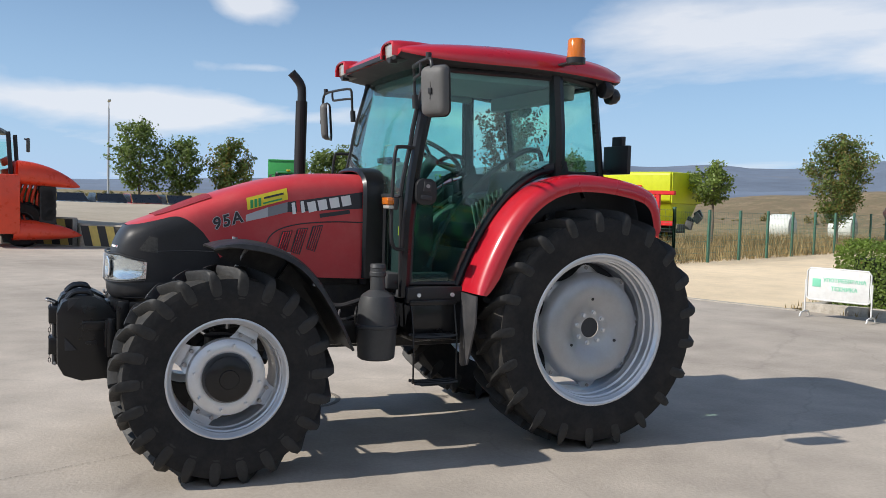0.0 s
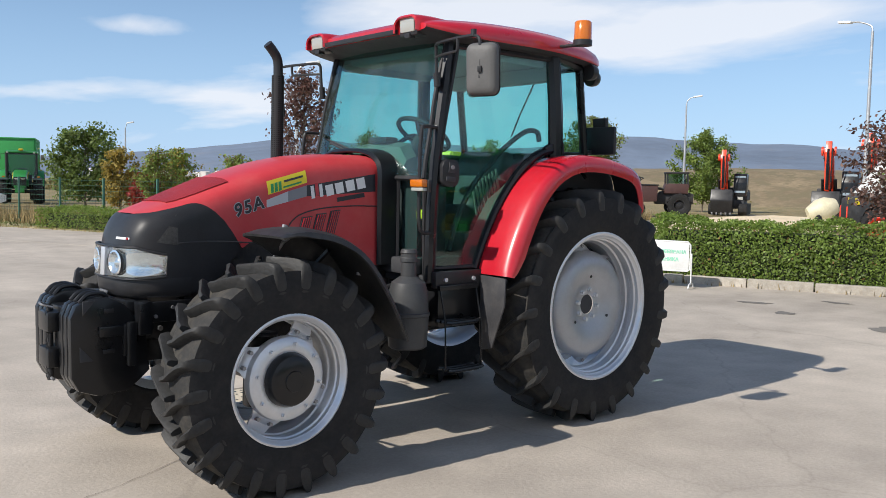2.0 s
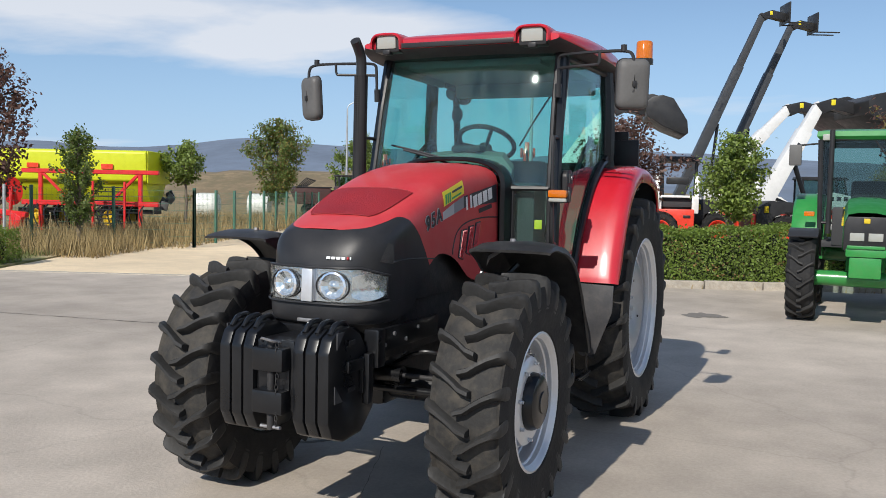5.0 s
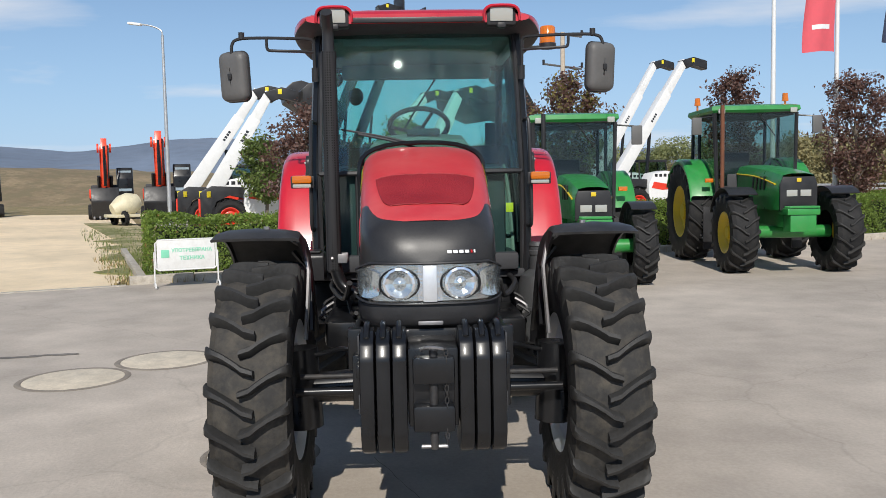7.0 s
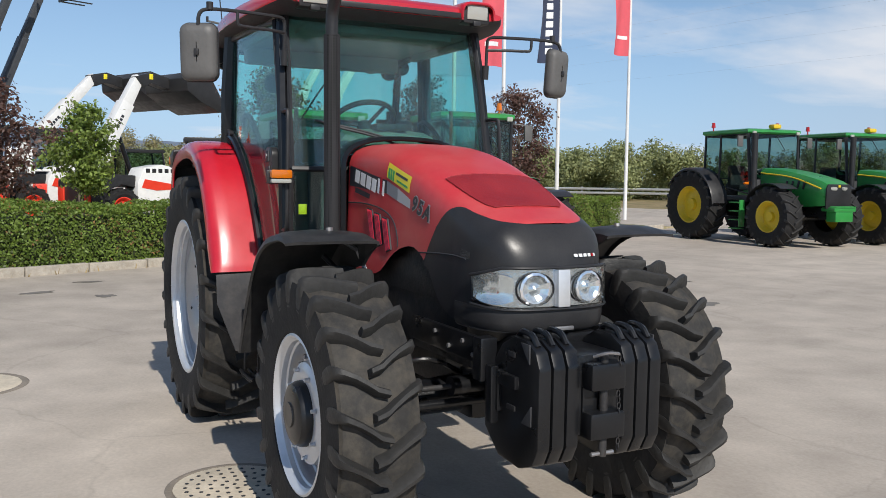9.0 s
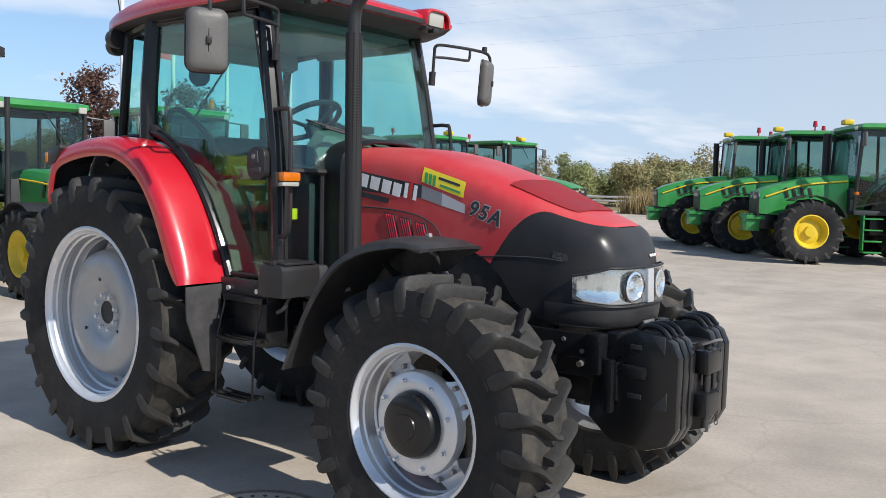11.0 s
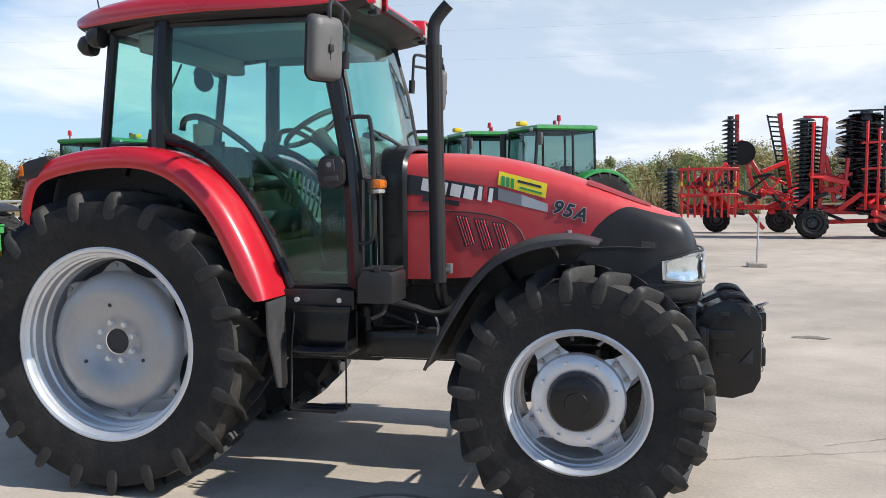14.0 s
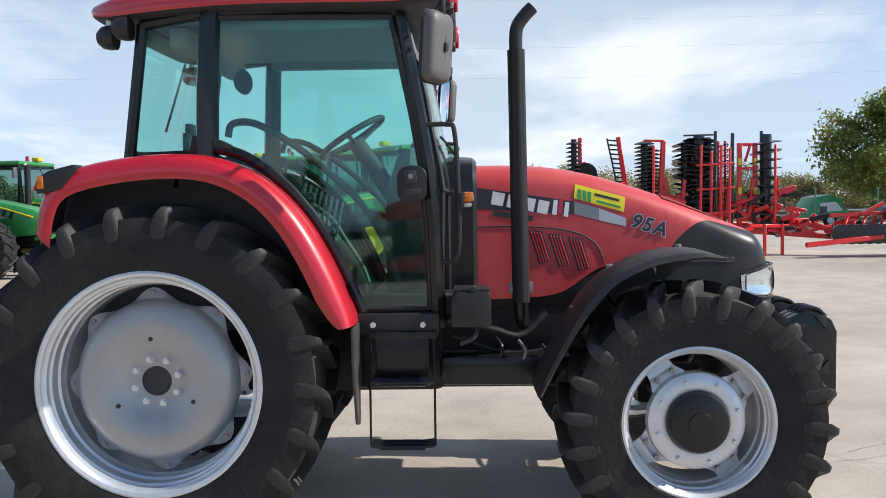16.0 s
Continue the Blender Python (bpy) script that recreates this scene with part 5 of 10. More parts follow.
# exhaust stack with perforated guard
m, n, l, b_ = node_mat("perforated guard")
uvn = n.new("ShaderNodeTexCoord")
vor = n.new("ShaderNodeTexVoronoi")
vor.inputs["Scale"].default_value, vor.inputs["Randomness"].default_value = 75.0, 0.0
l.new(uvn.outputs["Object"], vor.inputs["Vector"])
cr = n.new("ShaderNodeValToRGB")
cr.color_ramp.elements[0].position, cr.color_ramp.elements[0].color = 0.30, (0.001, 0.001, 0.001, 1)
cr.color_ramp.elements[1].position, cr.color_ramp.elements[1].color = 0.38, (0.028, 0.028, 0.030, 1)
l.new(vor.outputs["Distance"], cr.inputs[0])
l.new(cr.outputs[0], b_.inputs["Base Color"])
b_.inputs["Roughness"].default_value = 0.6
b_.inputs["Specular IOR Level"].default_value = 0.2
GUARD_MAT = m
stack = part("exhaust_guard", cyl(B(), (1.625, -0.490, 1.06), (1.612, -0.490, 2.235), 0.0405, 24), GUARD_MAT, tractor, "black perforated exhaust guard")
part("exhaust_pipe", tube(B(), [(1.612, -0.490, 2.20), (1.612, -0.490, 2.30), (1.622, -0.490, 2.35), (1.655, -0.490, 2.395), (1.690, -0.490, 2.43)], 0.031, 16, 5), BLACK, tractor, "black exhaust pipe bent forward")
part("exhaust_pipe", tube(B(), [(1.625, -0.490, 1.10), (1.63, -0.45, 0.98), (1.66, -0.36, 0.92)], 0.034, 14, 4), BLACK_GLOSS, tractor)
for x in (1.585, 1.668):
    bm = B()
    cyl(bm, (x, -0.490, 1.125), (x, -0.50, 1.125), 0.010, 8)
    box(bm, (x, -0.44, 1.125), (0.03, 0.05, 0.05), 0.004)
    part("guard_bolt", bm, SILVER_DARK, tractor)

# air cleaner (left) and battery box (right)
can = lathe(B(), [(0, 0.0), (0.095, 0.0), (0.112, 0.012), (0.118, 0.10), (0.122, 0.19), (0.128, 0.195), (0.128, 0.21), (0.120, 0.215), (0.114, 0.33), (0.098, 0.385), (0.060, 0.412), (0.046, 0.42), (0.044, 0.50), (0.050, 0.505), (0.050, 0.525), (0.046, 0.53), (0.046, 0.55), (0.05, 0.555), (0.044, 0.575), (0, 0.578)], 32)
air = part("air_cleaner", can, CANISTER, tractor, "black plastic air intake canister")
air.matrix_basis = pose(1.425, 0.655, 0.60, 90, 0, 0)
bm = B()
prism(bm, [(1.30, 0.985), (1.30, 1.105), (1.325, 1.140), (1.46, 1.140), (1.475, 1.12), (1.475, 0.985)], "y", -0.80, -0.56, 0.010)
batt = part("battery_box", bm, BLACK, tractor, "black battery box")
bm = B()
box(bm, (1.39, -0.68, 1.146), (0.16, 0.20, 0.012), 0.004)
box(bm, (1.40, -0.79, 1.150), (0.03, 0.02, 0.022), 0.003)
part("battery_lid", bm, BLACK, batt)
part("cable", tube(B(), [(1.42, -0.70, 0.985), (1.40, -0.72, 0.93), (1.34, -0.71, 0.90)], 0.010, 6, 5), GREY_PLASTIC, tractor)

# inside the cab
CONSOLE = surface("grey-green console plastic", (0.125, 0.130, 0.112), 0.6, vary=0.15)
SEAT_CLOTH = surface("grey seat cloth", (0.10, 0.10, 0.10), 0.85, vary=0.25, bump=0.2)
bm = B()
box(bm, (0.42, 0, 1.34), (0.46, 0.50, 0.13), 0.05, (0, -4, 0), 3)
seat = part("seat", bm, SEAT_CLOTH, tractor, "black driver's seat")
bm = B()
box(bm, (0.22, 0, 1.57), (0.12, 0.48, 0.44), 0.05, (0, -10, 0), 3)
part("backrest", bm, SEAT_CLOTH, seat)
bm = B()
box(bm, (0.42, 0, 1.17), (0.40, 0.40, 0.26), 0.03)
part("seat_base", bm, INTERIOR_DARK, seat)
for s in (1, -1):
    bm = B()
    box(bm, (0.36, 0.30 * s, 1.56), (0.34, 0.07, 0.06), 0.02, (0, -6, 0))
    part("armrest", bm, INTERIOR_DARK, seat)
    bm = B()
    prism(bm, [(0.0, 1.0), (0.0, 1.66), (0.30, 1.62), (0.55, 1.46), (0.75, 1.16), (0.80, 1.0)], "y", 0.38 * s if s > 0 else -0.59, 0.59 if s > 0 else -0.38, 0.03)
    side = part("side_console", bm, CONSOLE, tractor, "grey-green moulded cab side console")
    for dz, thick in ((0.012, 0.012), (-0.075, 0.007)):
        part("piping", tube(B(), [(0.30, 0.592 * s, 1.625 + dz), (0.55, 0.592 * s, 1.465 + dz), (0.66, 0.592 * s, 1.31 + dz), (0.75, 0.592 * s, 1.165 + dz), (0.79, 0.592 * s, 1.06 + dz)], thick, 6, 4), INTERIOR, side, "pale edge moulding")
    if s > 0:
        for k in range(8):
            x = 0.44 + 0.030 * k
            part("rib", box(B(), (x, 0.378, 1.565 - 0.55 * (x - 0.44)), (0.014, 0.012, 0.20), 0.004, (0, 14, 0)), INTERIOR, side)
    for x, z in ((0.42, 1.74), (0.50, 1.70), (0.58, 1.64)):
        part("lever", tube(B(), [(x, -0.46, z - 0.12), (x + 0.02, -0.46, z), (x + 0.02, -0.46, z + 0.05)], [0.007, 0.007, 0.015], 8), INTERIOR_DARK, tractor)
bm = B()
rows = []
for x, w, z in ((0.98, 0.17, 1.66), (1.03, 0.25, 1.785), (1.10, 0.31, 1.825), (1.19, 0.33, 1.795), (1.25, 0.33, 1.68)):
    rows.append([(x, -w, 1.05), (x, -w, z - 0.10), (x, -w * 0.8, z - 0.02), (x, 0, z), (x, w * 0.8, z - 0.02), (x, w, z - 0.10), (x, w, 1.05)])
sheet(bm, rows, 0.012)
part("dashboard", bm, INTERIOR, tractor, "beige-grey dashboard")
bm = B()
box(bm, (1.14, 0.02, 1.825), (0.10, 0.20, 0.04), 0.015)
part("dash_top", bm, INTERIOR_DARK, tractor)
wheel_pose = pose(0.780, 0.0, 1.884, 0, -32, 0)
ring_pts = [wheel_pose @ Vector((0.186 * math.cos(a), 0.186 * math.sin(a), 0)) for a in [2 * math.pi * k / 32 for k in range(33)]]
sw = part("steering_wheel", tube(B(), ring_pts, 0.016, 8), INTERIOR_DARK, tractor, "black steering wheel")
for a in (0.5, 2.6, 4.7):
    part("spoke", tube(B(), [wheel_pose @ Vector((0.19 * math.cos(a), 0.19 * math.sin(a), 0)), wheel_pose @ Vector((0, 0, -0.05))], 0.012, 6), INTERIOR_DARK, sw)
part("steering_column", tube(B(), [wheel_pose @ Vector((0, 0, -0.03)), (0.90, 0, 1.72), (1.08, 0, 1.40)], 0.045, 10), INTERIOR_DARK, tractor)
part("inner_mirror", lathe(B(), [(0, 0.02), (0.05, 0.018), (0.06, 0.0), (0, -0.01)], 20), INTERIOR_DARK, tractor).matrix_basis = pose(0.32, -0.42, 2.12, 0, 0, 60)
for s in (1, -1):
    part("side_bar", tube(B(), [(0.285, 0.60 * s, 1.845), (0.310, 0.60 * s, 1.905), (0.42, 0.60 * s, 1.902), (0.60, 0.60 * s, 1.796), (0.741, 0.60 * s, 1.679), (0.882, 0.60 * s, 1.544), (1.005, 0.60 * s, 1.343), (1.07, 0.60 * s, 1.15)], 0.017, 8, 5), INTERIOR_DARK, tractor, "black curved door rail")

# ---- ground ----
CONCRETE = ground_mat("yard concrete", (0.455, 0.398, 0.337), (0.315, 0.272, 0.228), coarse=0.44, bump=0.16, crack=0.11)
DIRT = ground_mat("pale dirt", (0.80, 0.645, 0.44), (0.66, 0.53, 0.35), coarse=0.3, bump=0.6)
FIELD = ground_mat("dry grass field", (0.30, 0.23, 0.12), (0.14, 0.14, 0.05), coarse=0.5, bump=0.8, patch=(0.20, 0.17, 0.08))
VERGE = ground_mat("verge grass", (0.20, 0.205, 0.078), (0.34, 0.30, 0.17), coarse=0.5, bump=0.8, patch=(0.46, 0.38, 0.23))
KERB = surface("kerb stone", (0.44, 0.40, 0.34), 0.85, vary=0.3, bump=0.4, dirt=(0.26, 0.215, 0.16), dirt_amount=0.6, object_vary=0.12)

# the kerb line of the yard: a straight line with the gateway in it
KERB_O = Vector((-7.50, -4.50, 0))
KERB_U = Vector((-0.371, 0.928, 0)).normalized()
KERB_N = Vector((-KERB_U.y, KERB_U.x, 0))


def along(a, n, z=0.0):
    """A place a metres along the kerb line from the gateway's post and n metres behind it."""
    p = KERB_O + KERB_U * a + KERB_N * n
    return (p.x, p.y, z)


def slab(name, pts, z0, z1, material, label, kind="structure"):
    bm = B()
    a = [bm.verts.new((p[0], p[1], z1)) for p in pts]
    b = [bm.verts.new((p[0], p[1], z0)) for p in pts]
    bm.faces.new(a)
    for k in range(len(pts)):
        bm.faces.new((a[k], b[k], b[(k + 1) % len(pts)], a[(k + 1) % len(pts)]))
    ob = link(name, bm, material, "", 0)
    return tagged(ob, label, kind=kind)


slab("ground", [(-2500, -2500), (2500, -2500), (2500, 2500), (-2500, 2500)], -0.4, -0.02, FIELD, "wide dry field and ground to the horizon")
slab("yard", [along(-30, 0), along(24, 0), along(27, 9), along(60, 9), (60, 60), (60, -60), (8, -34)], -0.2, 0.0, CONCRETE, "pale grey worn concrete yard")
slab("dirt_track", [along(-7.6, -0.02), along(-0.25, -0.02), along(1.2, 6), along(3, 40), along(-3, 45), along(-9.0, 14)], -0.2, 0.006, DIRT, "pale dirt track through the gateway")
# flush kerb across the gateway
slab("threshold", [along(-7.75, -0.10), along(-0.05, -0.10), along(-0.05, 0.04), along(-7.75, 0.04)], -0.2, 0.012, KERB, "pale flush kerb across the gateway")
slab("yard_edge", [along(-40, -0.5), along(-11.4, -0.5), along(-11.4, 3.32), along(-40, 3.32)], -0.2, 0.004, CONCRETE, "pale concrete apron beyond the kerb")

LEAF_HEDGE = surface("hedge leaves", (0.165, 0.235, 0.045), 0.55, vary=0.28, scale=1.2, fine=20, island=0.55)
LEAF_DRY = surface("dry hedge leaves", (0.20, 0.11, 0.04), 0.7, vary=0.2, island=0.4)
LEAF_GREEN = surface("tree leaves", (0.15, 0.20, 0.055), 0.55, vary=0.2, scale=1.0, island=0.55)
LEAF_LIGHT = surface("light tree leaves", (0.21, 0.28, 0.06), 0.55, vary=0.2, scale=1.0, island=0.5)
LEAF_PURPLE = surface("purple maple leaves", (0.150, 0.088, 0.070), 0.5, vary=0.25, scale=1.0, island=0.6)
LEAF_OLIVE = surface("autumn leaves", (0.22, 0.185, 0.055), 0.6, vary=0.25, scale=1.0, island=0.55)
for m_, c_ in ((LEAF_HEDGE, (0.28, 0.40, 0.06)), (LEAF_GREEN, (0.17, 0.25, 0.05)), (LEAF_LIGHT, (0.30, 0.40, 0.08)), (LEAF_PURPLE, (0.20, 0.085, 0.065)), (LEAF_OLIVE, (0.33, 0.26, 0.07))):
    leafy(m_, c_)
LEAF_YELLOW = leafy(surface("yellow autumn leaves", (0.36, 0.27, 0.06), 0.6, vary=0.25, scale=1.0, island=0.4), (0.5, 0.36, 0.07))
LEAF_RED = leafy(surface("red autumn leaves", (0.30, 0.045, 0.03), 0.6, vary=0.25, scale=1.0, island=0.4), (0.42, 0.06, 0.04))
# far leaves: distance haze is mixed into these paler colours
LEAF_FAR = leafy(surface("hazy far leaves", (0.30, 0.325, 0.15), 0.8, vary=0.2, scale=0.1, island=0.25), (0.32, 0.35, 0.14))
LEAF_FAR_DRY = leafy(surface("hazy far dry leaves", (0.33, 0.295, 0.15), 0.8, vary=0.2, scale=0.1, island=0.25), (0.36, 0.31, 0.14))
BARK = surface("bark", (0.16, 0.13, 0.10), 0.9, vary=0.3, fine=40, bump=0.5)
HEDGE_SHADE = surface("hedge inner shade", (0.030, 0.040, 0.014), 0.95, vary=0.4)
STRAW = surface("dry grass", (0.30, 0.225, 0.105), 0.9, vary=0.25, scale=0.8, island=0.4)
GRASS = surface("green grass", (0.13, 0.155, 0.045), 0.85, vary=0.25, scale=0.8, island=0.4)
FENCE_GREEN = surface("green fence paint", (0.05, 0.16, 0.11), 0.5, vary=0.2, dirt=(0.22, 0.2, 0.17), dirt_amount=0.3)
GALV = surface("galvanised steel", (0.50, 0.51, 0.52), 0.45, metal=0.6, vary=0.12)


def leaves(name, material, centres, normals, size, rng, parent=None, label="", kind="", stretch=1.7):
    """Many small pointed leaves, each four corners, as one mesh."""
    n = len(centres)
    a = rng.normal(size=(n, 3))
    a -= normals * (a * normals).sum(1, keepdims=True) * 0.8
    a /= np.linalg.norm(a, axis=1, keepdims=True)
    b = np.cross(normals, a)
    b /= np.linalg.norm(b, axis=1, keepdims=True) + 1e-9
    s = size * rng.uniform(0.6, 1.25, (n, 1))
    co = np.empty((n, 4, 3))
    co[:, 0], co[:, 2] = centres - a * s * stretch * 0.5, centres + a * s * stretch * 0.5
    fold = normals * s * 0.16
    co[:, 1], co[:, 3] = centres + b * s * 0.5 + fold, centres - b * s * 0.5 + fold
    me = bpy.data.meshes.new(name)
    me.vertices.add(4 * n)
    me.vertices.foreach_set("co", co.astype(np.float32).ravel())
    me.loops.add(4 * n)
    me.loops.foreach_set("vertex_index", np.arange(4 * n, dtype=np.int32))
    me.polygons.add(n)
    me.polygons.foreach_set("loop_start", np.arange(0, 4 * n, 4, dtype=np.int32))
    me.update(calc_edges=True)
    me.materials.append(material)
    ob = new(name, me)
    ob.parent = parent
    return tagged(ob, label, kind=kind)


def blades(name, material, roots, height, rng, label, width=0.012, category=""):
    """Thin leaning grass blades as one mesh of stuff."""
    n = len(roots)
    lean = rng.normal(size=(n, 2)) * 0.25
    h = height * rng.uniform(0.45, 1.2, n)
    side = rng.normal(size=(n, 2))
    side /= np.linalg.norm(side, axis=1, keepdims=True)
    co = np.zeros((n, 3, 3))
    co[:, 0] = roots
    co[:, 1] = roots
    co[:, 2] = roots
    co[:, 0, :2] -= side * width
    co[:, 1, :2] += side * width
    co[:, 2, :2] += lean * h[:, None]
    co[:, 2, 2] += h
    me = bpy.data.meshes.new(name)
    me.vertices.add(3 * n)
    me.vertices.foreach_set("co", co.astype(np.float32).ravel())
    me.loops.add(3 * n)
    me.loops.foreach_set("vertex_index", np.arange(3 * n, dtype=np.int32))
    me.polygons.add(n)
    me.polygons.foreach_set("loop_start", np.arange(0, 3 * n, 3, dtype=np.int32))
    me.update(calc_edges=True)
    me.materials.append(material)
    return tagged(new(name, me), label, category, kind="stuff")


def hedge(label, a0, a1, n0, n1, h, count, rng):
    thing = empty("hedge", *along(a0, (n0 + n1) / 2))
    tagged(thing, label, "hedge")
    inv = thing.matrix_basis.inverted()
    # plain box behind the leaves, coloured near black as the hedge's inner shade
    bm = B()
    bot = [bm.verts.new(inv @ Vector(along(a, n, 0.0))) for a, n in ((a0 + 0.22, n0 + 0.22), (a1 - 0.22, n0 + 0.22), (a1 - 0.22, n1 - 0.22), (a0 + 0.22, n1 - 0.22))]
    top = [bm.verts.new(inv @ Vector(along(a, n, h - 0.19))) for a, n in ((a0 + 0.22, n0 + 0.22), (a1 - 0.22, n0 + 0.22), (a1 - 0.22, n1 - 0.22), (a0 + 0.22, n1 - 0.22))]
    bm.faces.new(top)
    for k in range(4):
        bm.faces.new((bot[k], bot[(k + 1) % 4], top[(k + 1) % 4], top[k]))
    part("shade_core", bm, HEDGE_SHADE, thing, "", 0)
    L, W = a1 - a0, n1 - n0
    areas = np.array([L * h, L * h * 0.5, L * W, W * h, W * h])
    which = rng.choice(5, size=count, p=areas / areas.sum())
    u, v, dep = rng.uniform(0, 1, count), rng.uniform(0, 1, count), rng.exponential(0.045, count)
    a, n, z = a0 + L * u, n0 + W * v, h * v
    na, nn, nz = np.zeros(count), np.zeros(count), np.zeros(count)
    for k in range(5):
        m = which == k
        if k == 0:
            n[m], z[m], nn[m] = n0 + dep[m], 0.04 + (h - 0.04) * v[m], -1
        elif k == 1:
            n[m], z[m], nn[m] = n1 - dep[m], h * v[m], 1
        elif k == 2:
            n[m], z[m], nz[m] = n0 + W * v[m], h - dep[m], 1
        elif k == 3:
            a[m], n[m], z[m], na[m] = a0 + dep[m], n0 + W * u[m], h * v[m], -1
        else:
            a[m], n[m], z[m], na[m] = a1 - dep[m], n0 + W * u[m], h * v[m], 1
    wave = 0.05 * np.sin(a * 2.1 + 0.7) + 0.035 * np.sin(a * 5.3 + z * 4) + 0.03 * np.sin(a * 11 + z * 9)
    n = n + nn * wave + rng.normal(0, 0.018, count)
    z = z + nz * wave + rng.normal(0, 0.018, count)
    centres = np.outer(a, np.array(KERB_U)) + np.outer(n, np.array(KERB_N)) + np.array(KERB_O)
    centres[:, 2] = z
    normals = np.outer(na, np.array(KERB_U)) + np.outer(nn, np.array(KERB_N))
    normals[:, 2] += nz
    normals = normals + rng.normal(0, 0.55, (count, 3))
    normals /= np.linalg.norm(normals, axis=1, keepdims=True)
    centres = centres - np.array(thing.matrix_basis.translation)
    dry = rng.uniform(size=count) < 0.02 + 0.10 * (np.sin(a * 1.3 + z * 3) > 0.93)
    leaves("foliage", LEAF_HEDGE, centres[~dry], normals[~dry], 0.032, rng, thing)
    leaves("dry_foliage", LEAF_DRY, centres[dry], normals[dry], 0.032, rng, thing)
    return thing


rng = np.random.default_rng(5)
hedge("dense clipped green hedge along the kerb", 0.35, 20.8, 0.30, 1.55, 1.03, 105000, rng)
hedge("low clipped green hedge beyond the gateway", -11.3, -7.9, 0.55, 1.6, 0.68, 12000, rng)
hedge("low clipped green hedge set back from the yard", -19.0, -11.2, 3.4, 4.4, 0.64, 20000, rng)

# verge behind the kerbs, machine yard beyond it
slab("verge", [along(0.0, 0.12), along(24, 0.12), along(24, 8.0), along(2.2, 8.0), along(2.0, 27), along(0.2, 27)] + [along(-0.10 + 0.28 * math.sin(1.9 * v) + 0.17 * math.sin(4.3 * v + 1) + 0.04 * v, v) for v in [14.0 - 0.35 * k for k in range(40)]], -0.2, 0.03, VERGE, "rough grass verge behind the hedge")
slab("verge", [along(-40, 3.3), along(-11.4, 3.3), along(-11.4, 0.12), along(-7.7, 0.12), along(-8.4, 8.0), along(-40, 8.0)], -0.2, 0.03, VERGE, "rough grass verge behind the low hedge")
slab("machine_yard", [along(2.2, 8.0), along(40, 8.0), along(40, 45), along(3.4, 40)], -0.2, 0.01, CONCRETE, "pale machine yard behind the hedge")

# kerb stones, each a piece of the kerb
kerb = tagged(new("kerb"), "low concrete kerb, chipped and weathered", kind="structure")
bm = B()
box(bm, (0, 0, 0.06), (0.98, 0.13, 0.16), 0.014)
stone = bpy.data.meshes.new("kerb_stone")
bmesh.ops.recalc_face_normals(bm, faces=bm.faces)
bm.to_mesh(stone)
bm.free()
stone.materials.append(KERB)
turn_u = math.degrees(math.atan2(KERB_U.y, KERB_U.x))
for k in list(range(-11, -8)) + list(range(0, 23)):
    ob = new("kerb_stone", stone)
    ob.matrix_basis = pose(*along(k + 0.5, 0.05 + rng.normal(0, 0.008), rng.normal(0, 0.004)), 0, rng.normal(0, 0.5), turn_u + rng.normal(0, 0.4))
    ob.parent = kerb
for k in range(7):
    ob = new("kerb_stone", stone)
    ob.matrix_basis = pose(*along(0.22 + 0.03 * k, 0.6 + 0.99 * k, 0), 0, 0, turn_u + 88)
    ob.parent = kerb

# grass: dry weeds along the fences, green tufts on the verges
def scatter(count, a0, a1, n0, n1, z=0.0):
    a, n = rng.uniform(a0, a1, count), rng.uniform(n0, n1, count)
    p = np.outer(a, np.array(KERB_U)) + np.outer(n, np.array(KERB_N)) + np.array(KERB_O)
    p[:, 2] = z
    return p


blades("grass", GRASS, np.vstack([scatter(9000, 0.3, 22, 1.5, 7.5), scatter(700, -0.1, 1.9, 0.2, 9), scatter(700, -0.2, 1.8, 2, 20), scatter(2500, -11.3, -8.2, 1.5, 4), scatter(9000, -38, -11.4, 3.4, 7)]), 0.14, rng, "short green grass on the verge")
blades("dry_grass", STRAW, np.vstack([scatter(7000, -9.4, -6.4, 6.5, 30), scatter(7000, -26, -8.3, 4.4, 8.5), scatter(5000, -14, -7.5, 8, 30), scatter(1500, -9, -7, 3, 8)]), 0.55, rng, "tall dry brown grass along the fence")
blades("kerb_weeds", STRAW, np.vstack([scatter(220, -11.3, -8, -0.12, 0.0), scatter(900, -30, -12, 3.1, 3.5), scatter(160, 0.5, 21, -0.08, 0.0), scatter(260, -0.3, 0.4, 0, 6)]), 0.10, rng, "dry weeds in the kerb joint")

# fences
def fence_run(points, label, h=1.5):
    thing = empty("fence", *points[0], 0.0)
    tagged(thing, label, "fence", group="yard fences")
    o = Vector((*points[0], 0))
    for i, p in enumerate(points):
        v = Vector((*p, 0)) - o
        bm = B()
        box(bm, (v.x, v.y, h / 2), (0.065, 0.065, h), 0.006)
        part("post", bm, FENCE_GREEN, thing)
    for p, q in zip(points, points[1:]):
        a, b = Vector((*p, 0)) - o, Vector((*q, 0)) - o
        bm = B()
        for k in range(9):
            z = 0.12 + (h - 0.2) * k / 8
            tube(bm, [a + Vector((0, 0, z)), b + Vector((0, 0, z))], 0.004, 4)
        steps = int((b - a).length / 0.12)
        for k in range(1, steps):
            c = a.lerp(b, k / steps)
            tube(bm, [c + Vector((0, 0, 0.08)), c + Vector((0, 0, h - 0.06))], 0.0025, 3)
        part("wire_panel", bm, FENCE_GREEN, thing, "thin green wire mesh")
    return thing


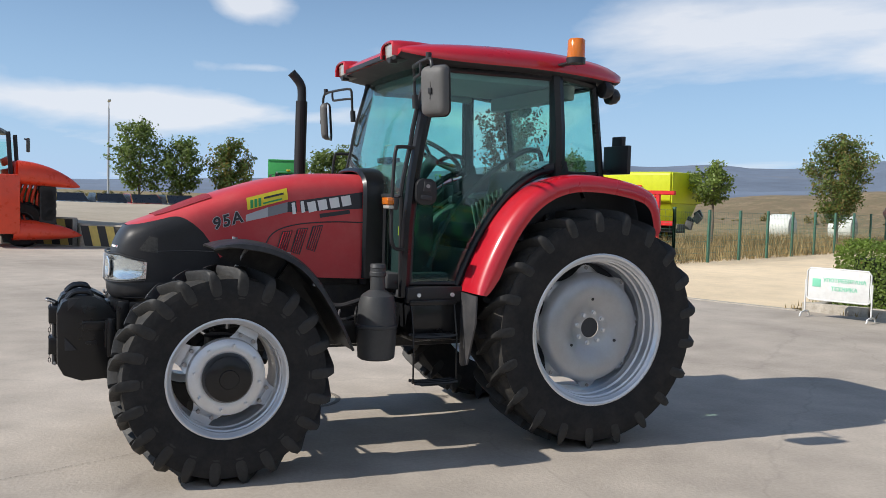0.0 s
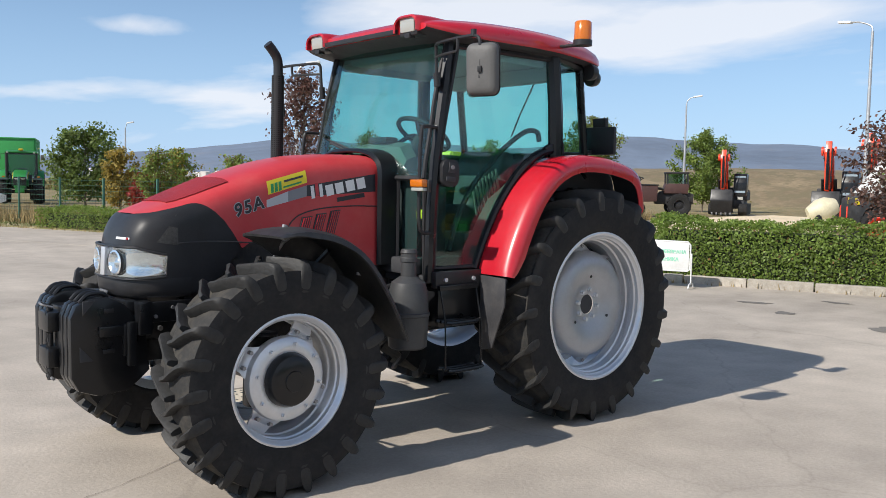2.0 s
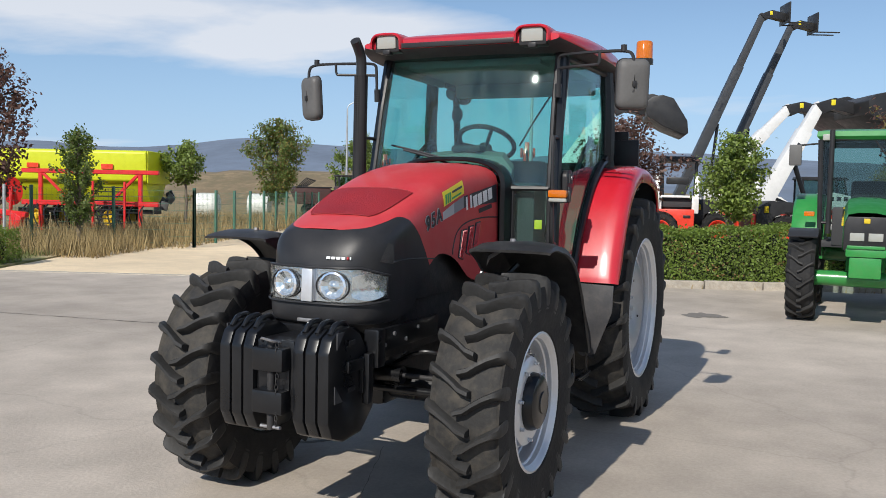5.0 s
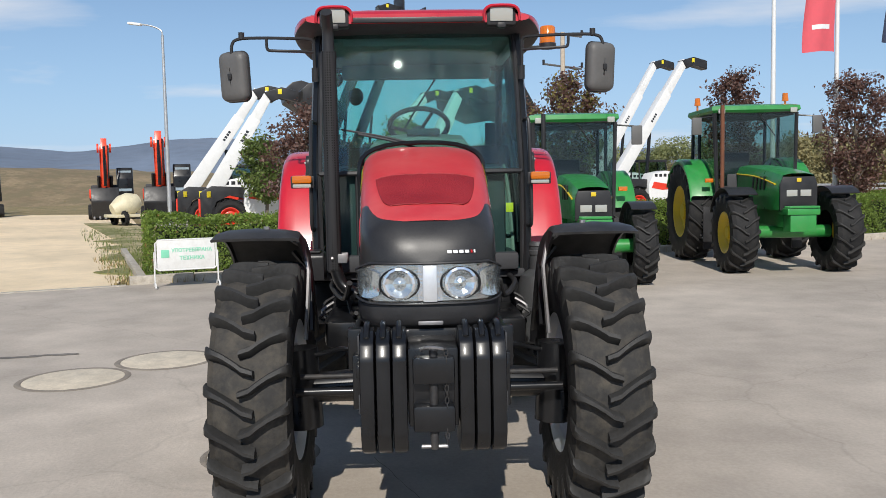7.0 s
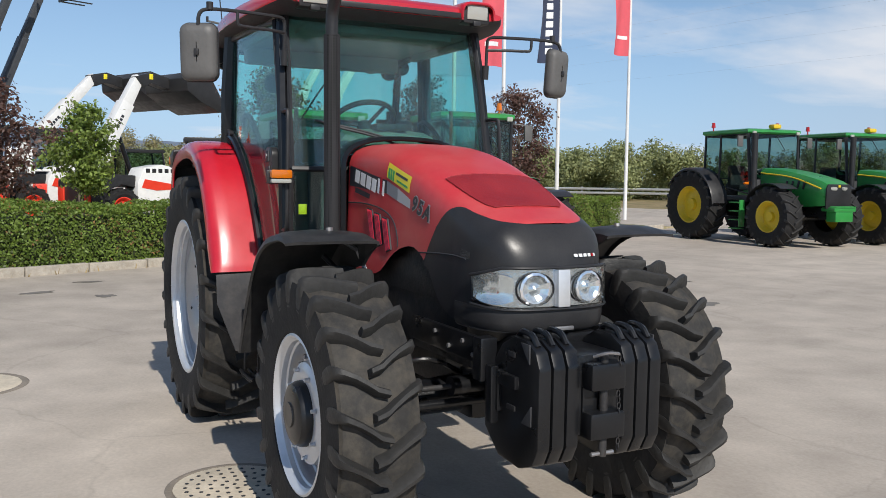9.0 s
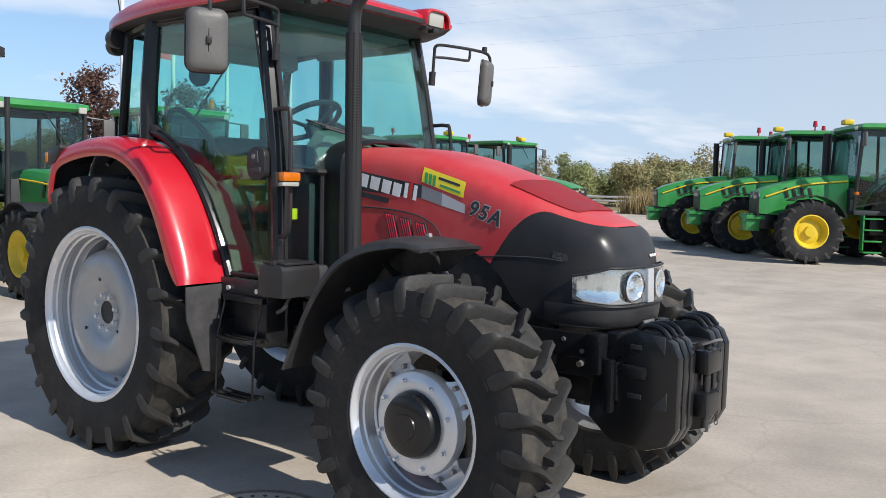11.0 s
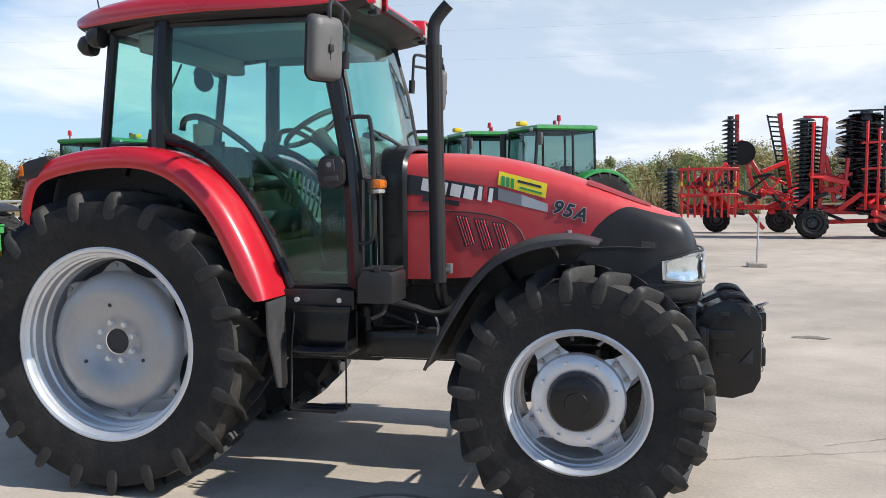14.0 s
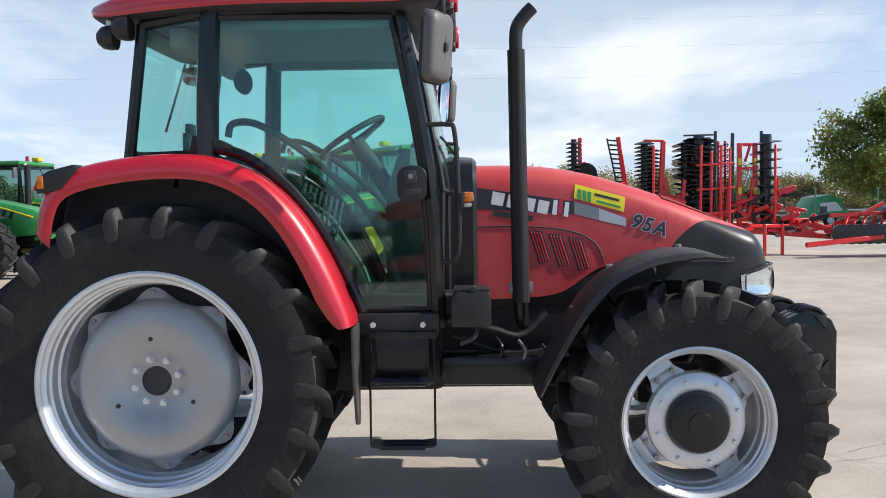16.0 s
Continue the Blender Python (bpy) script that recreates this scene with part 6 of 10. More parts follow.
fence_run([along(-6.3 - 0.05 * k, 7.2 + 2.05 * k)[:2] for k in range(11)], "green wire fence beside the dirt track")
fence_run([along(-6.3 - 2.0 * k, 7.2 - 0.30 * min(k, 6))[:2] for k in range(11)], "green wire fence behind the low hedge", 1.55)
for a in (-9.9, -10.9, -13.3):
    bm = B()
    cyl(bm, (0, 0, 0), (0, 0, 1.55), 0.035, 8)
    ob = link("stake", bm, GALV)
    ob.matrix_basis = pose(*along(a, 4.6))
    tagged(ob, "pale upright stake in the verge", "stake", "verge stakes")


# gate in the fence
gate = empty("gate", *along(-12.3, 5.6))
tagged(gate, "green tubular gate with crossed wires", "gate")
o_ = Vector(along(-12.3, 5.6))
e_ = Vector(along(-13.4, 5.62)) - o_
for q in (Vector((0, 0, 0)), e_):
    part("post", box(B(), (q.x, q.y, 0.82), (0.09, 0.09, 1.64), 0.008), FENCE_GREEN, gate)
part("rail", tube(B(), [(0, 0, 1.60), (e_.x, e_.y, 1.60)], 0.03, 8), FENCE_GREEN, gate)
part("rail", tube(B(), [(0, 0, 0.25), (e_.x, e_.y, 0.25)], 0.025, 8), FENCE_GREEN, gate)
part("brace", tube(B(), [(0, 0, 0.28), (e_.x, e_.y, 1.56)], 0.012, 6), FENCE_GREEN, gate)
part("brace", tube(B(), [(0, 0, 1.56), (e_.x, e_.y, 0.28)], 0.012, 6), FENCE_GREEN, gate)


# trees
def tree(label, x, y, h, r, z0, material, seed, count=3200, leaf=0.085, trunk=0.06, shape=1.0, second=None, lean=0.0, upright=0.0):
    """Tapered trunk, forking limbs and twigs, small leaves gathered along the twigs. upright: 0 spreading, 1 steep like a poplar."""
    g = np.random.default_rng(seed)
    thing = empty("tree", x, y, 0)
    tagged(thing, label, "tree")
    top = h - 0.12
    bm = B()
    spine = [(0, 0, 0), (0.015 * h * g.normal(), 0.015 * h * g.normal(), h * 0.35), (lean * 0.5, 0, h * 0.65), (lean, 0, top)]
    tube(bm, spine, [trunk, trunk * 0.8, trunk * 0.5, trunk * 0.10], 8)
    part("trunk", bm, BARK, thing)
    twigs = []
    limbs = 26
    bm = B()
    for k in range(limbs):
        u = k / (limbs - 1)
        zb = z0 + (top - z0) * (0.02 + 0.86 * u)
        ang = k * 2.4 + g.uniform(-0.5, 0.5)
        prof = math.sin(math.pi * min(1, 0.20 + 0.72 * u) ** shape)
        reach = r * prof * g.uniform(0.62, 1.08)
        steep = (0.30 + 1.5 * upright) * reach
        end = Vector((reach * math.cos(ang), reach * math.sin(ang), min(zb + steep * 0.7 + 0.08 * r, h)))
        base = Vector((lean * zb / h, 0, max(zb - 0.45 * reach - 0.5 * upright * reach, z0 * 0.8)))
        mid = base.lerp(end, 0.5) + Vector((0, 0, (0.06 - 0.10 * upright) * r))
        tube(bm, [base, mid, end], [trunk * 0.34, trunk * 0.2, trunk * 0.06], 5)
        twigs.append((mid, end, 1.0))
        twigs.append((base.lerp(mid, 0.4), mid, 0.7))
        for j in range(4):
            root = base.lerp(end, g.uniform(0.35, 0.95))
            way = Vector((g.normal(), g.normal(), 0.35 + 1.1 * upright + 0.5 * g.normal())).normalized()
            tip = root + way * r * g.uniform(0.22, 0.46)
            tip.z = min(max(tip.z, z0 * 0.8), h + 0.05)
            tube(bm, [root, tip], [trunk * 0.10, trunk * 0.04], 4)
            twigs.append((root, tip, 1.0))
    part("branchwork", bm, BARK, thing)
    count = int(count * 2.1)
    weight = np.array([(q - p).length * w for p, q, w in twigs])
    pick = g.choice(len(twigs), size=count, p=weight / weight.sum())
    p0 = np.array([tuple(p) for p, _, _ in twigs])[pick]
    p1 = np.array([tuple(q) for _, q, _ in twigs])[pick]
    u = g.uniform(0.05, 1.08, (count, 1))
    d = g.normal(size=(count, 3))
    pos = p0 + (p1 - p0) * u + d * (0.075 * r + 0.02) * np.array((1, 1, 0.8))
    pos[:, 2] = np.clip(pos[:, 2], z0 * 0.7, h + 0.05)
    nrm = d * 0.4 + g.normal(0, 0.6, (count, 3)) + np.array((0, 0, 0.5))
    nrm /= np.linalg.norm(nrm, axis=1, keepdims=True)
    split = g.uniform(size=count) < (0.3 if second else 0.0)
    leaves("crown", material, pos[~split], nrm[~split], leaf * 0.74, g, thing)
    if second:
        leaves("crown", second, pos[split], nrm[split], leaf * 0.74, g, thing)
    return thing


def at_line(a, n):
    return along(a, n)[:2]


tree("young green tree behind the hedge", *at_line(4.61, 10.81), 3.1, 0.85, 1.1, LEAF_GREEN, 11, 2600)
tree("small purple-leaved maple behind the hedge", *at_line(4.25, 4.8), 3.45, 1.22, 1.05, LEAF_PURPLE, 12, 2700, 0.08)
tree("young light green tree behind the hedge", *at_line(7.55, 7.3), 3.35, 0.98, 1.1, LEAF_LIGHT, 13, 3600, second=LEAF_GREEN)
tree("tall purple-leaved maple by the fence", *at_line(-10.7, 5.6), 4.75, 1.00, 1.1, LEAF_PURPLE, 14, 1900, 0.095, upright=0.9)
tree("slender green tree by the fence", *at_line(-8.8, 6.0), 3.1, 0.56, 0.6, LEAF_GREEN, 15, 2200, 0.07, upright=0.6)
tree("small yellowing tree by the fence", *at_line(-13.8, 6.5), 2.45, 0.75, 0.9, LEAF_LIGHT, 16, 1500, second=LEAF_OLIVE)
tree("small yellowing tree by the fence", *at_line(-17.2, 6.5), 2.6, 0.8, 0.9, LEAF_LIGHT, 17, 1500, second=LEAF_OLIVE)
tree("green tree turning olive beyond the fence", -26.0, -20.3, 4.6, 1.45, 1.0, LEAF_GREEN, 18, 5200, 0.10, second=LEAF_OLIVE, upright=0.4)
tree("light green tree beyond the fence", -17.9, -18.5, 3.15, 0.8, 1.75, LEAF_LIGHT, 19, 1500, 0.10, second=LEAF_GREEN)
tree("green tree behind the diggers", -48.9, -29.0, 5.7, 2.2, 0.8, LEAF_LIGHT, 20, 4200, 0.17, second=LEAF_GREEN)
tree("purple-leaved plum by the flagpoles", *at_line(20.0, 3.6), 4.5, 1.15, 0.8, LEAF_PURPLE, 21, 3600, 0.085, upright=0.55)
tree("purple-leaved plum by the flagpoles", *at_line(15.6, 3.6), 4.5, 0.90, 1.0, LEAF_PURPLE, 22, 3000, 0.085, upright=0.7)
tree("purple-leaved plum by the flagpoles", *at_line(10.7, 4.2), 4.2, 1.10, 1.0, LEAF_PURPLE, 23, 3200, 0.085, second=LEAF_OLIVE, upright=0.6)
tree("small yellow autumn tree beyond the fence", -8.4, -29.1, 2.9, 0.85, 0.5, LEAF_YELLOW, 31, 1700, 0.11, second=LEAF_OLIVE)
tree("small yellowing tree beyond the fence", -11.2, -30.0, 3.0, 0.8, 0.9, LEAF_LIGHT, 32, 1500, 0.11, second=LEAF_YELLOW)
tree("red autumn shrub beyond the fence", -8.1, -25.9, 1.9, 0.7, 0.3, LEAF_RED, 33, 1100, 0.11)
tree("tall green tree by the car park", -1.3, -45.5, 5.6, 1.75, 1.7, LEAF_GREEN, 24, 2300, 0.15)
tree("green tree by the car park", -3.4, -45.0, 4.6, 1.45, 1.5, LEAF_GREEN, 25, 1900, 0.15)
tree("green tree by the car park", -6.0, -44.5, 4.6, 1.5, 1.5, LEAF_GREEN, 26, 2200, 0.15, second=LEAF_OLIVE)
tree("rounded green tree by the car park", -9.5, -36.0, 4.0, 1.9, 0.6, LEAF_GREEN, 27, 3600, 0.14)
tree("large spreading tree beyond the implements", 26.3, 46.5, 7.9, 4.1, 1.4, LEAF_LIGHT, 28, 15000, 0.19, 0.20, second=LEAF_OLIVE)

# the sign before the hedge
STEEL_WHITE = surface("white enamel", (0.72, 0.72, 0.70), 0.4, vary=0.05, dirt=(0.4, 0.36, 0.3), dirt_amount=0.25)
SIGN_GREEN = surface("green sign paint", (0.22, 0.62, 0.42), 0.5, vary=0.06)
sign = empty("sign", -7.13, -3.50, 0.0, math.degrees(math.atan2(0.79, -0.29)) + 0)
tagged(sign, "white enamel sign on a tubular stand before the hedge", "sign")
bm = B()
box(bm, (0, 0, 0.50), (0.86, 0.016, 0.44), 0.004)
panel = part("panel", bm, STEEL_WHITE, sign)
part("frame", tube(B(), [(-0.45, 0, 0.30), (-0.45, 0, 0.68), (-0.41, 0, 0.73), (0.41, 0, 0.73), (0.45, 0, 0.68), (0.45, 0, 0.30), (0.41, 0, 0.27), (-0.41, 0, 0.27), (-0.45, 0, 0.30)], 0.013, 8), STEEL_WHITE, sign)
for s in (1, -1):
    part("leg", tube(B(), [(0.47 * s, 0, 0.55), (0.47 * s, 0, 0.06)], 0.012, 8), STEEL_WHITE, sign)
    part("foot", tube(B(), [(0.47 * s, -0.17, 0.015), (0.47 * s, -0.13, 0.07), (0.47 * s, 0, 0.085), (0.47 * s, 0.13, 0.07), (0.47 * s, 0.17, 0.015)], 0.012, 8), STEEL_WHITE, sign)
bm = B()
box(bm, (-0.31, -0.010, 0.52), (0.12, 0.006, 0.12), 0.001)
part("mark", bm, SIGN_GREEN, panel, "green square mark")
lettering("УПОТРЕБЯВАНА", 0.076, pose(0.085, -0.0105, 0.565, 90, 0, 0), SIGN_GREEN, panel, "lettering", 0.0015, 0.98, 0, 0.002)
lettering("ТЕХНИКА", 0.080, pose(0.085, -0.0105, 0.445, 90, 0, 0), SIGN_GREEN, panel, "lettering", 0.0015, 0.98, 0, 0.002)

# manhole covers and oil marks on the concrete
COVER = surface("cast cover", (0.62, 0.54, 0.42), 0.8, vary=0.25, bump=0.3, dirt=(0.40, 0.34, 0.26), dirt_amount=0.4)
COVER_RING = surface("cover ring", (0.24, 0.205, 0.165), 0.8, vary=0.3, bump=0.3)


def manhole(label, x, y, r, holes):
    thing = empty("manhole_cover", x, y, 0)
    tagged(thing, label, "manhole", "manhole covers")
    disc = lathe(B(), [(0, 0.0075), (r * 0.86, 0.0075), (r * 0.90, 0.004), (r * 0.90, -0.02)], 40)
    lid = part("lid", disc, COVER, thing)
    lid.matrix_basis = pose(0, 0, 0, 90, 0, 0)
    ring = part("ring", lathe(B(), [(r * 0.905, -0.02), (r * 0.905, 0.0045), (r * 0.92, 0.006), (r, 0.0055), (r * 1.02, 0.001)], 40), COVER_RING, thing)
    ring.matrix_basis = pose(0, 0, 0, 90, 0, 0)
    if holes:
        for k in range(5):
            m = 6 * k + 1 if k else 1
            for j in range(m):
                f = 2 * math.pi * j / m
                bm = B()
                cyl(bm, (0.18 * r * k * math.cos(f), 0.18 * r * k * math.sin(f), 0.006), (0.18 * r * k * math.cos(f), 0.18 * r * k * math.sin(f), 0.0095), 0.011, 6)
                part("vent_hole", bm, INTERIOR_DARK, lid).matrix_basis = pose(0, 0, 0, -90, 0, 0)


manhole("round manhole cover, beige with a dark ring", -0.66, -2.80, 0.43, False)
manhole("round manhole cover, beige with a dark ring", -1.36, -2.25, 0.43, False)
manhole("perforated round drain cover", 1.48, -0.95, 0.33, True)
OIL = ground_mat("oil-stained concrete", (0.20, 0.185, 0.165), (0.13, 0.12, 0.11), coarse=0.4)


def oil_mark(x, y, rx, ry, turn, seed, material=OIL):
    g = np.random.default_rng(seed)
    bm = B()
    ph = g.uniform(0, 6.28, 4)
    pts = []
    for k in range(64):
        f = 2 * math.pi * k / 64
        w = 1 + 0.22 * math.sin(2 * f + ph[0]) + 0.16 * math.sin(3 * f + ph[1]) + 0.10 * math.sin(7 * f + ph[2]) + 0.06 * math.sin(11 * f + ph[3])
        pts.append(bm.verts.new((rx * w * math.cos(f), ry * w * math.sin(f), 0.0)))
    bm.faces.new(pts)
    ob = link("oil_stain", bm, material, "", 0)
    ob.matrix_basis = pose(x, y, 0.004, 0, 0, turn)
    tagged(ob, "dark oil stain on the concrete", kind="structure")


for k, (x, y, rx, ry, tr) in enumerate(((-5.75, 0.60, 0.28, 0.22, 20), (-2.5, 5.75, 0.20, 0.30, 30), (-5.98, -0.84, 0.16, 0.10, 10), (-7.6, -0.9, 0.22, 0.07, 100), (4.05, -4.3, 0.06, 0.10, 0), (-1.64, -3.80, 0.05, 0.26, 5), (-1.74, -3.35, 0.05, 0.18, 8),
                                       (2.9, 13.0, 0.5, 0.25, 0), (-4.5, 7.2, 0.1, 0.3, 0), (4.2, 4.5, 0.14, 0.1, 0), (-6.6, -1.6, 0.25, 0.08, 110), (6.3, 3.0, 0.18, 0.3, 40))):
    oil_mark(x, y, rx, ry, tr, 40 + k)

DAMP = ground_mat("damp-stained concrete", (0.455, 0.395, 0.33), (0.36, 0.31, 0.255), coarse=0.4)
# damp patches fade out towards their rims
dn_, dl_ = DAMP.node_tree.nodes, DAMP.node_tree.links
d_pos, d_len, d_noise, d_sum, d_ramp, d_clear, d_mix = (dn_.new("ShaderNode" + k) for k in ("TexCoord", "VectorMath", "TexNoise", "Math", "MapRange", "BsdfTransparent", "MixShader"))
d_off = dn_.new("ShaderNodeVectorMath")
d_off.operation, d_len.operation, d_sum.operation = "SUBTRACT", "LENGTH", "MULTIPLY_ADD"
d_off.inputs[1].default_value = (0.5, 0.5, 0.0)
d_noise.inputs["Scale"].default_value, d_noise.inputs["Detail"].default_value = 5.0, 6.0
dl_.new(d_pos.outputs["Generated"], d_off.inputs[0])
dl_.new(d_off.outputs[0], d_len.inputs[0])
dl_.new(d_pos.outputs["Object"], d_noise.inputs["Vector"])
dl_.new(d_noise.outputs[0], d_sum.inputs[0])
d_sum.inputs[1].default_value = 0.30
dl_.new(d_len.outputs["Value"], d_sum.inputs[2])
dl_.new(d_sum.outputs[0], d_ramp.inputs[0])
d_ramp.inputs[1].default_value, d_ramp.inputs[2].default_value, d_ramp.inputs[3].default_value, d_ramp.inputs[4].default_value = 0.34, 0.56, 0.85, 0.0
dl_.new(d_ramp.outputs[0], d_mix.inputs[0])
dl_.new(d_clear.outputs[0], d_mix.inputs[1])
dl_.new(dn_["Principled BSDF"].outputs[0], d_mix.inputs[2])
dl_.new(d_mix.outputs[0], dn_["Material Output"].inputs[0])
oil_mark(2.93, -0.95, 0.24, 0.44, 20, 75, DAMP)
oil_mark(8.2, 9.5, 0.9, 0.3, 30, 72, DAMP)

# cracks and joints in the concrete
CRACK = ground_mat("dirt-filled crack", (0.22, 0.195, 0.165), (0.15, 0.135, 0.115), coarse=0.5)


def crack(points, width, seed):
    g = np.random.default_rng(seed)
    path = [Vector((x, y, 0)) for x, y in points]
    fine = []
    for p, q in zip(path, path[1:]):
        n = max(2, int((q - p).length / 0.09))
        fine += [p.lerp(q, k / n) for k in range(n)]
    fine.append(path[-1])
    bm = B()
    rows = []
    for k, p in enumerate(fine):
        d = (fine[min(k + 1, len(fine) - 1)] - fine[max(k - 1, 0)]).normalized()
        side = Vector((-d.y, d.x, 0))
        c = p + side * g.normal(0, 0.007)
        w = width * g.uniform(0.35, 1.2)
        rows.append([tuple(c - side * w), tuple(c + side * w)])
    sheet(bm, rows)
    ob = link("crack", bm, CRACK, "", 0)
    ob.location.z = 0.0045
    tagged(ob, "thin dirt-filled crack in the concrete", kind="structure")


crack([(4.6, 0.85), (3.5, 0.45), (3.13, 0.32), (2.88, 0.21), (2.54, 0.04), (1.6, -0.3)], 0.0022, 1)
crack([(-0.9, -8.5), (-1.41, -5.17), (-1.65, -3.86), (-1.75, -3.2)], 0.010, 2)
crack([(5.9, 7.5), (6.64, 6.56), (7.6, 5.2)], 0.005, 3)
crack([(3.66, 0.67), (4.6, 1.2), (6.2, 1.9), (8.4, 3.4)], 0.003, 5)

# ---- machines standing about the yard ----
JD_GREEN = surface("green machine paint", (0.026, 0.250, 0.050), 0.35, vary=0.12, coat=0.3, dirt=(0.16, 0.17, 0.10), dirt_amount=0.15)
JD_YELLOW = surface("yellow rim paint", (0.70, 0.50, 0.02), 0.4, vary=0.1, dirt=(0.35, 0.27, 0.12), dirt_amount=0.2)
BOB_WHITE = surface("white machine paint", (0.76, 0.76, 0.75), 0.35, vary=0.06, coat=0.2, dirt=(0.5, 0.47, 0.42), dirt_amount=0.15)
BOB_RED = surface("bright red machine paint", (0.72, 0.045, 0.02), 0.4, vary=0.08, coat=0.2)
HARROW_RED = surface("implement red paint", (0.68, 0.020, 0.022), 0.36, vary=0.15, coat=0.3, dirt=(0.3, 0.08, 0.06), dirt_amount=0.12)
ORANGE = surface("orange-red machine paint", (0.76, 0.060, 0.020), 0.32, vary=0.1, coat=0.2)
LIME = surface("yellow-green machine paint", (0.62, 0.68, 0.02), 0.4, vary=0.08)
DISC_STEEL = surface("dark disc steel", (0.040, 0.042, 0.048), 0.28, metal=0.35, vary=0.25)
CREAM = surface("cream paint", (0.66, 0.60, 0.42), 0.5, vary=0.12, dirt=(0.4, 0.33, 0.22), dirt_amount=0.3)
GREY_GLASS = glass("grey machine glass", (0.44, 0.58, 0.55))


def machine(name, label, category, x, y, turn, group=""):
    ob = empty(name, x, y, 0, turn)
    return tagged(ob, label, category, group)


BAR_MESH = {}


def simple_wheel(thing, x, y, z, out, R, width, rim_r, rim_mat, lugs=18, split=False):
    bm = B()
    h = R - rim_r
    w = width / 2
    lathe(bm, [(rim_r, -w * 0.8), (rim_r + 0.3 * h, -w), (R - 0.08, -w * 0.96), (R - 0.045, -w * 0.7), (R - 0.04, 0), (R - 0.045, w * 0.7), (R - 0.08, w * 0.96), (rim_r + 0.3 * h, w), (rim_r, w * 0.8)], 40)
    for s in (1, -1):
        for k in range(0 if split else lugs):
            f0 = 2 * math.pi * (k + (0.5 if s > 0 else 0)) / lugs
            rings = []
            for u in (0.0, 0.5, 1.0):
                a = s * u * w * 0.98
                f = f0 + 0.26 * u
                top = R if u < 1 else R - 0.05
                d = 0.03 / R * (1 + 0.5 * u)
                rings.append([bm.verts.new((r * math.cos(f + e), a, r * math.sin(f + e))) for r, e in ((R - 0.07, -d), (top, -d * 0.6), (top, d * 0.6), (R - 0.07, d))])
            for p, q in zip(rings, rings[1:]):
                for j in range(3):
                    bm.faces.new((p[j], p[j + 1], q[j + 1], q[j]))
            bm.faces.new(rings[-1])
    tyre = part("tyre", bm, RUBBER, thing, "", 30)
    tyre.matrix_basis = pose(x, y, z)
    for s in (1, -1) if split else ():
        if (R, width, s) not in BAR_MESH:
            BAR_MESH[R, width, s] = lug_mesh(R, width, s, 0.26, 0.055, 0.045)
        for k in range(lugs):
            bar = new("lug", BAR_MESH[R, width, s])
            bar.parent = tyre
            bar.matrix_basis = pose(0, 0, 0, 0, -360 * (k + (0.5 if s > 0 else 0)) / lugs, 0)
    g = rim_r
    prof = [(g + 0.01, w * 0.8), (g - 0.02, w * 0.82), (g - 0.05, w * 0.7), (g - 0.07, w * 0.35), (g - 0.10, w * 0.22), (g * 0.62, w * 0.30), (g * 0.45, w * 0.34), (g * 0.33, w * 0.34), (g * 0.30, w * 0.62), (0, w * 0.64)]
    part("rim", lathe(B(), [(r, a * out) for r, a in prof], 36), rim_mat, tyre)
    return tyre


def pane(thing, pts, material=GREY_GLASS, frame=0.02, frame_mat=None, name="window"):
    bm = B()
    bm.faces.new([bm.verts.new(p) for p in pts])
    w = part(name, bm, material, thing, "", 0)
    if frame:
        part("window_frame", tube(B(), list(pts) + [pts[0]], frame, 6), frame_mat or BLACK, w)
    return w


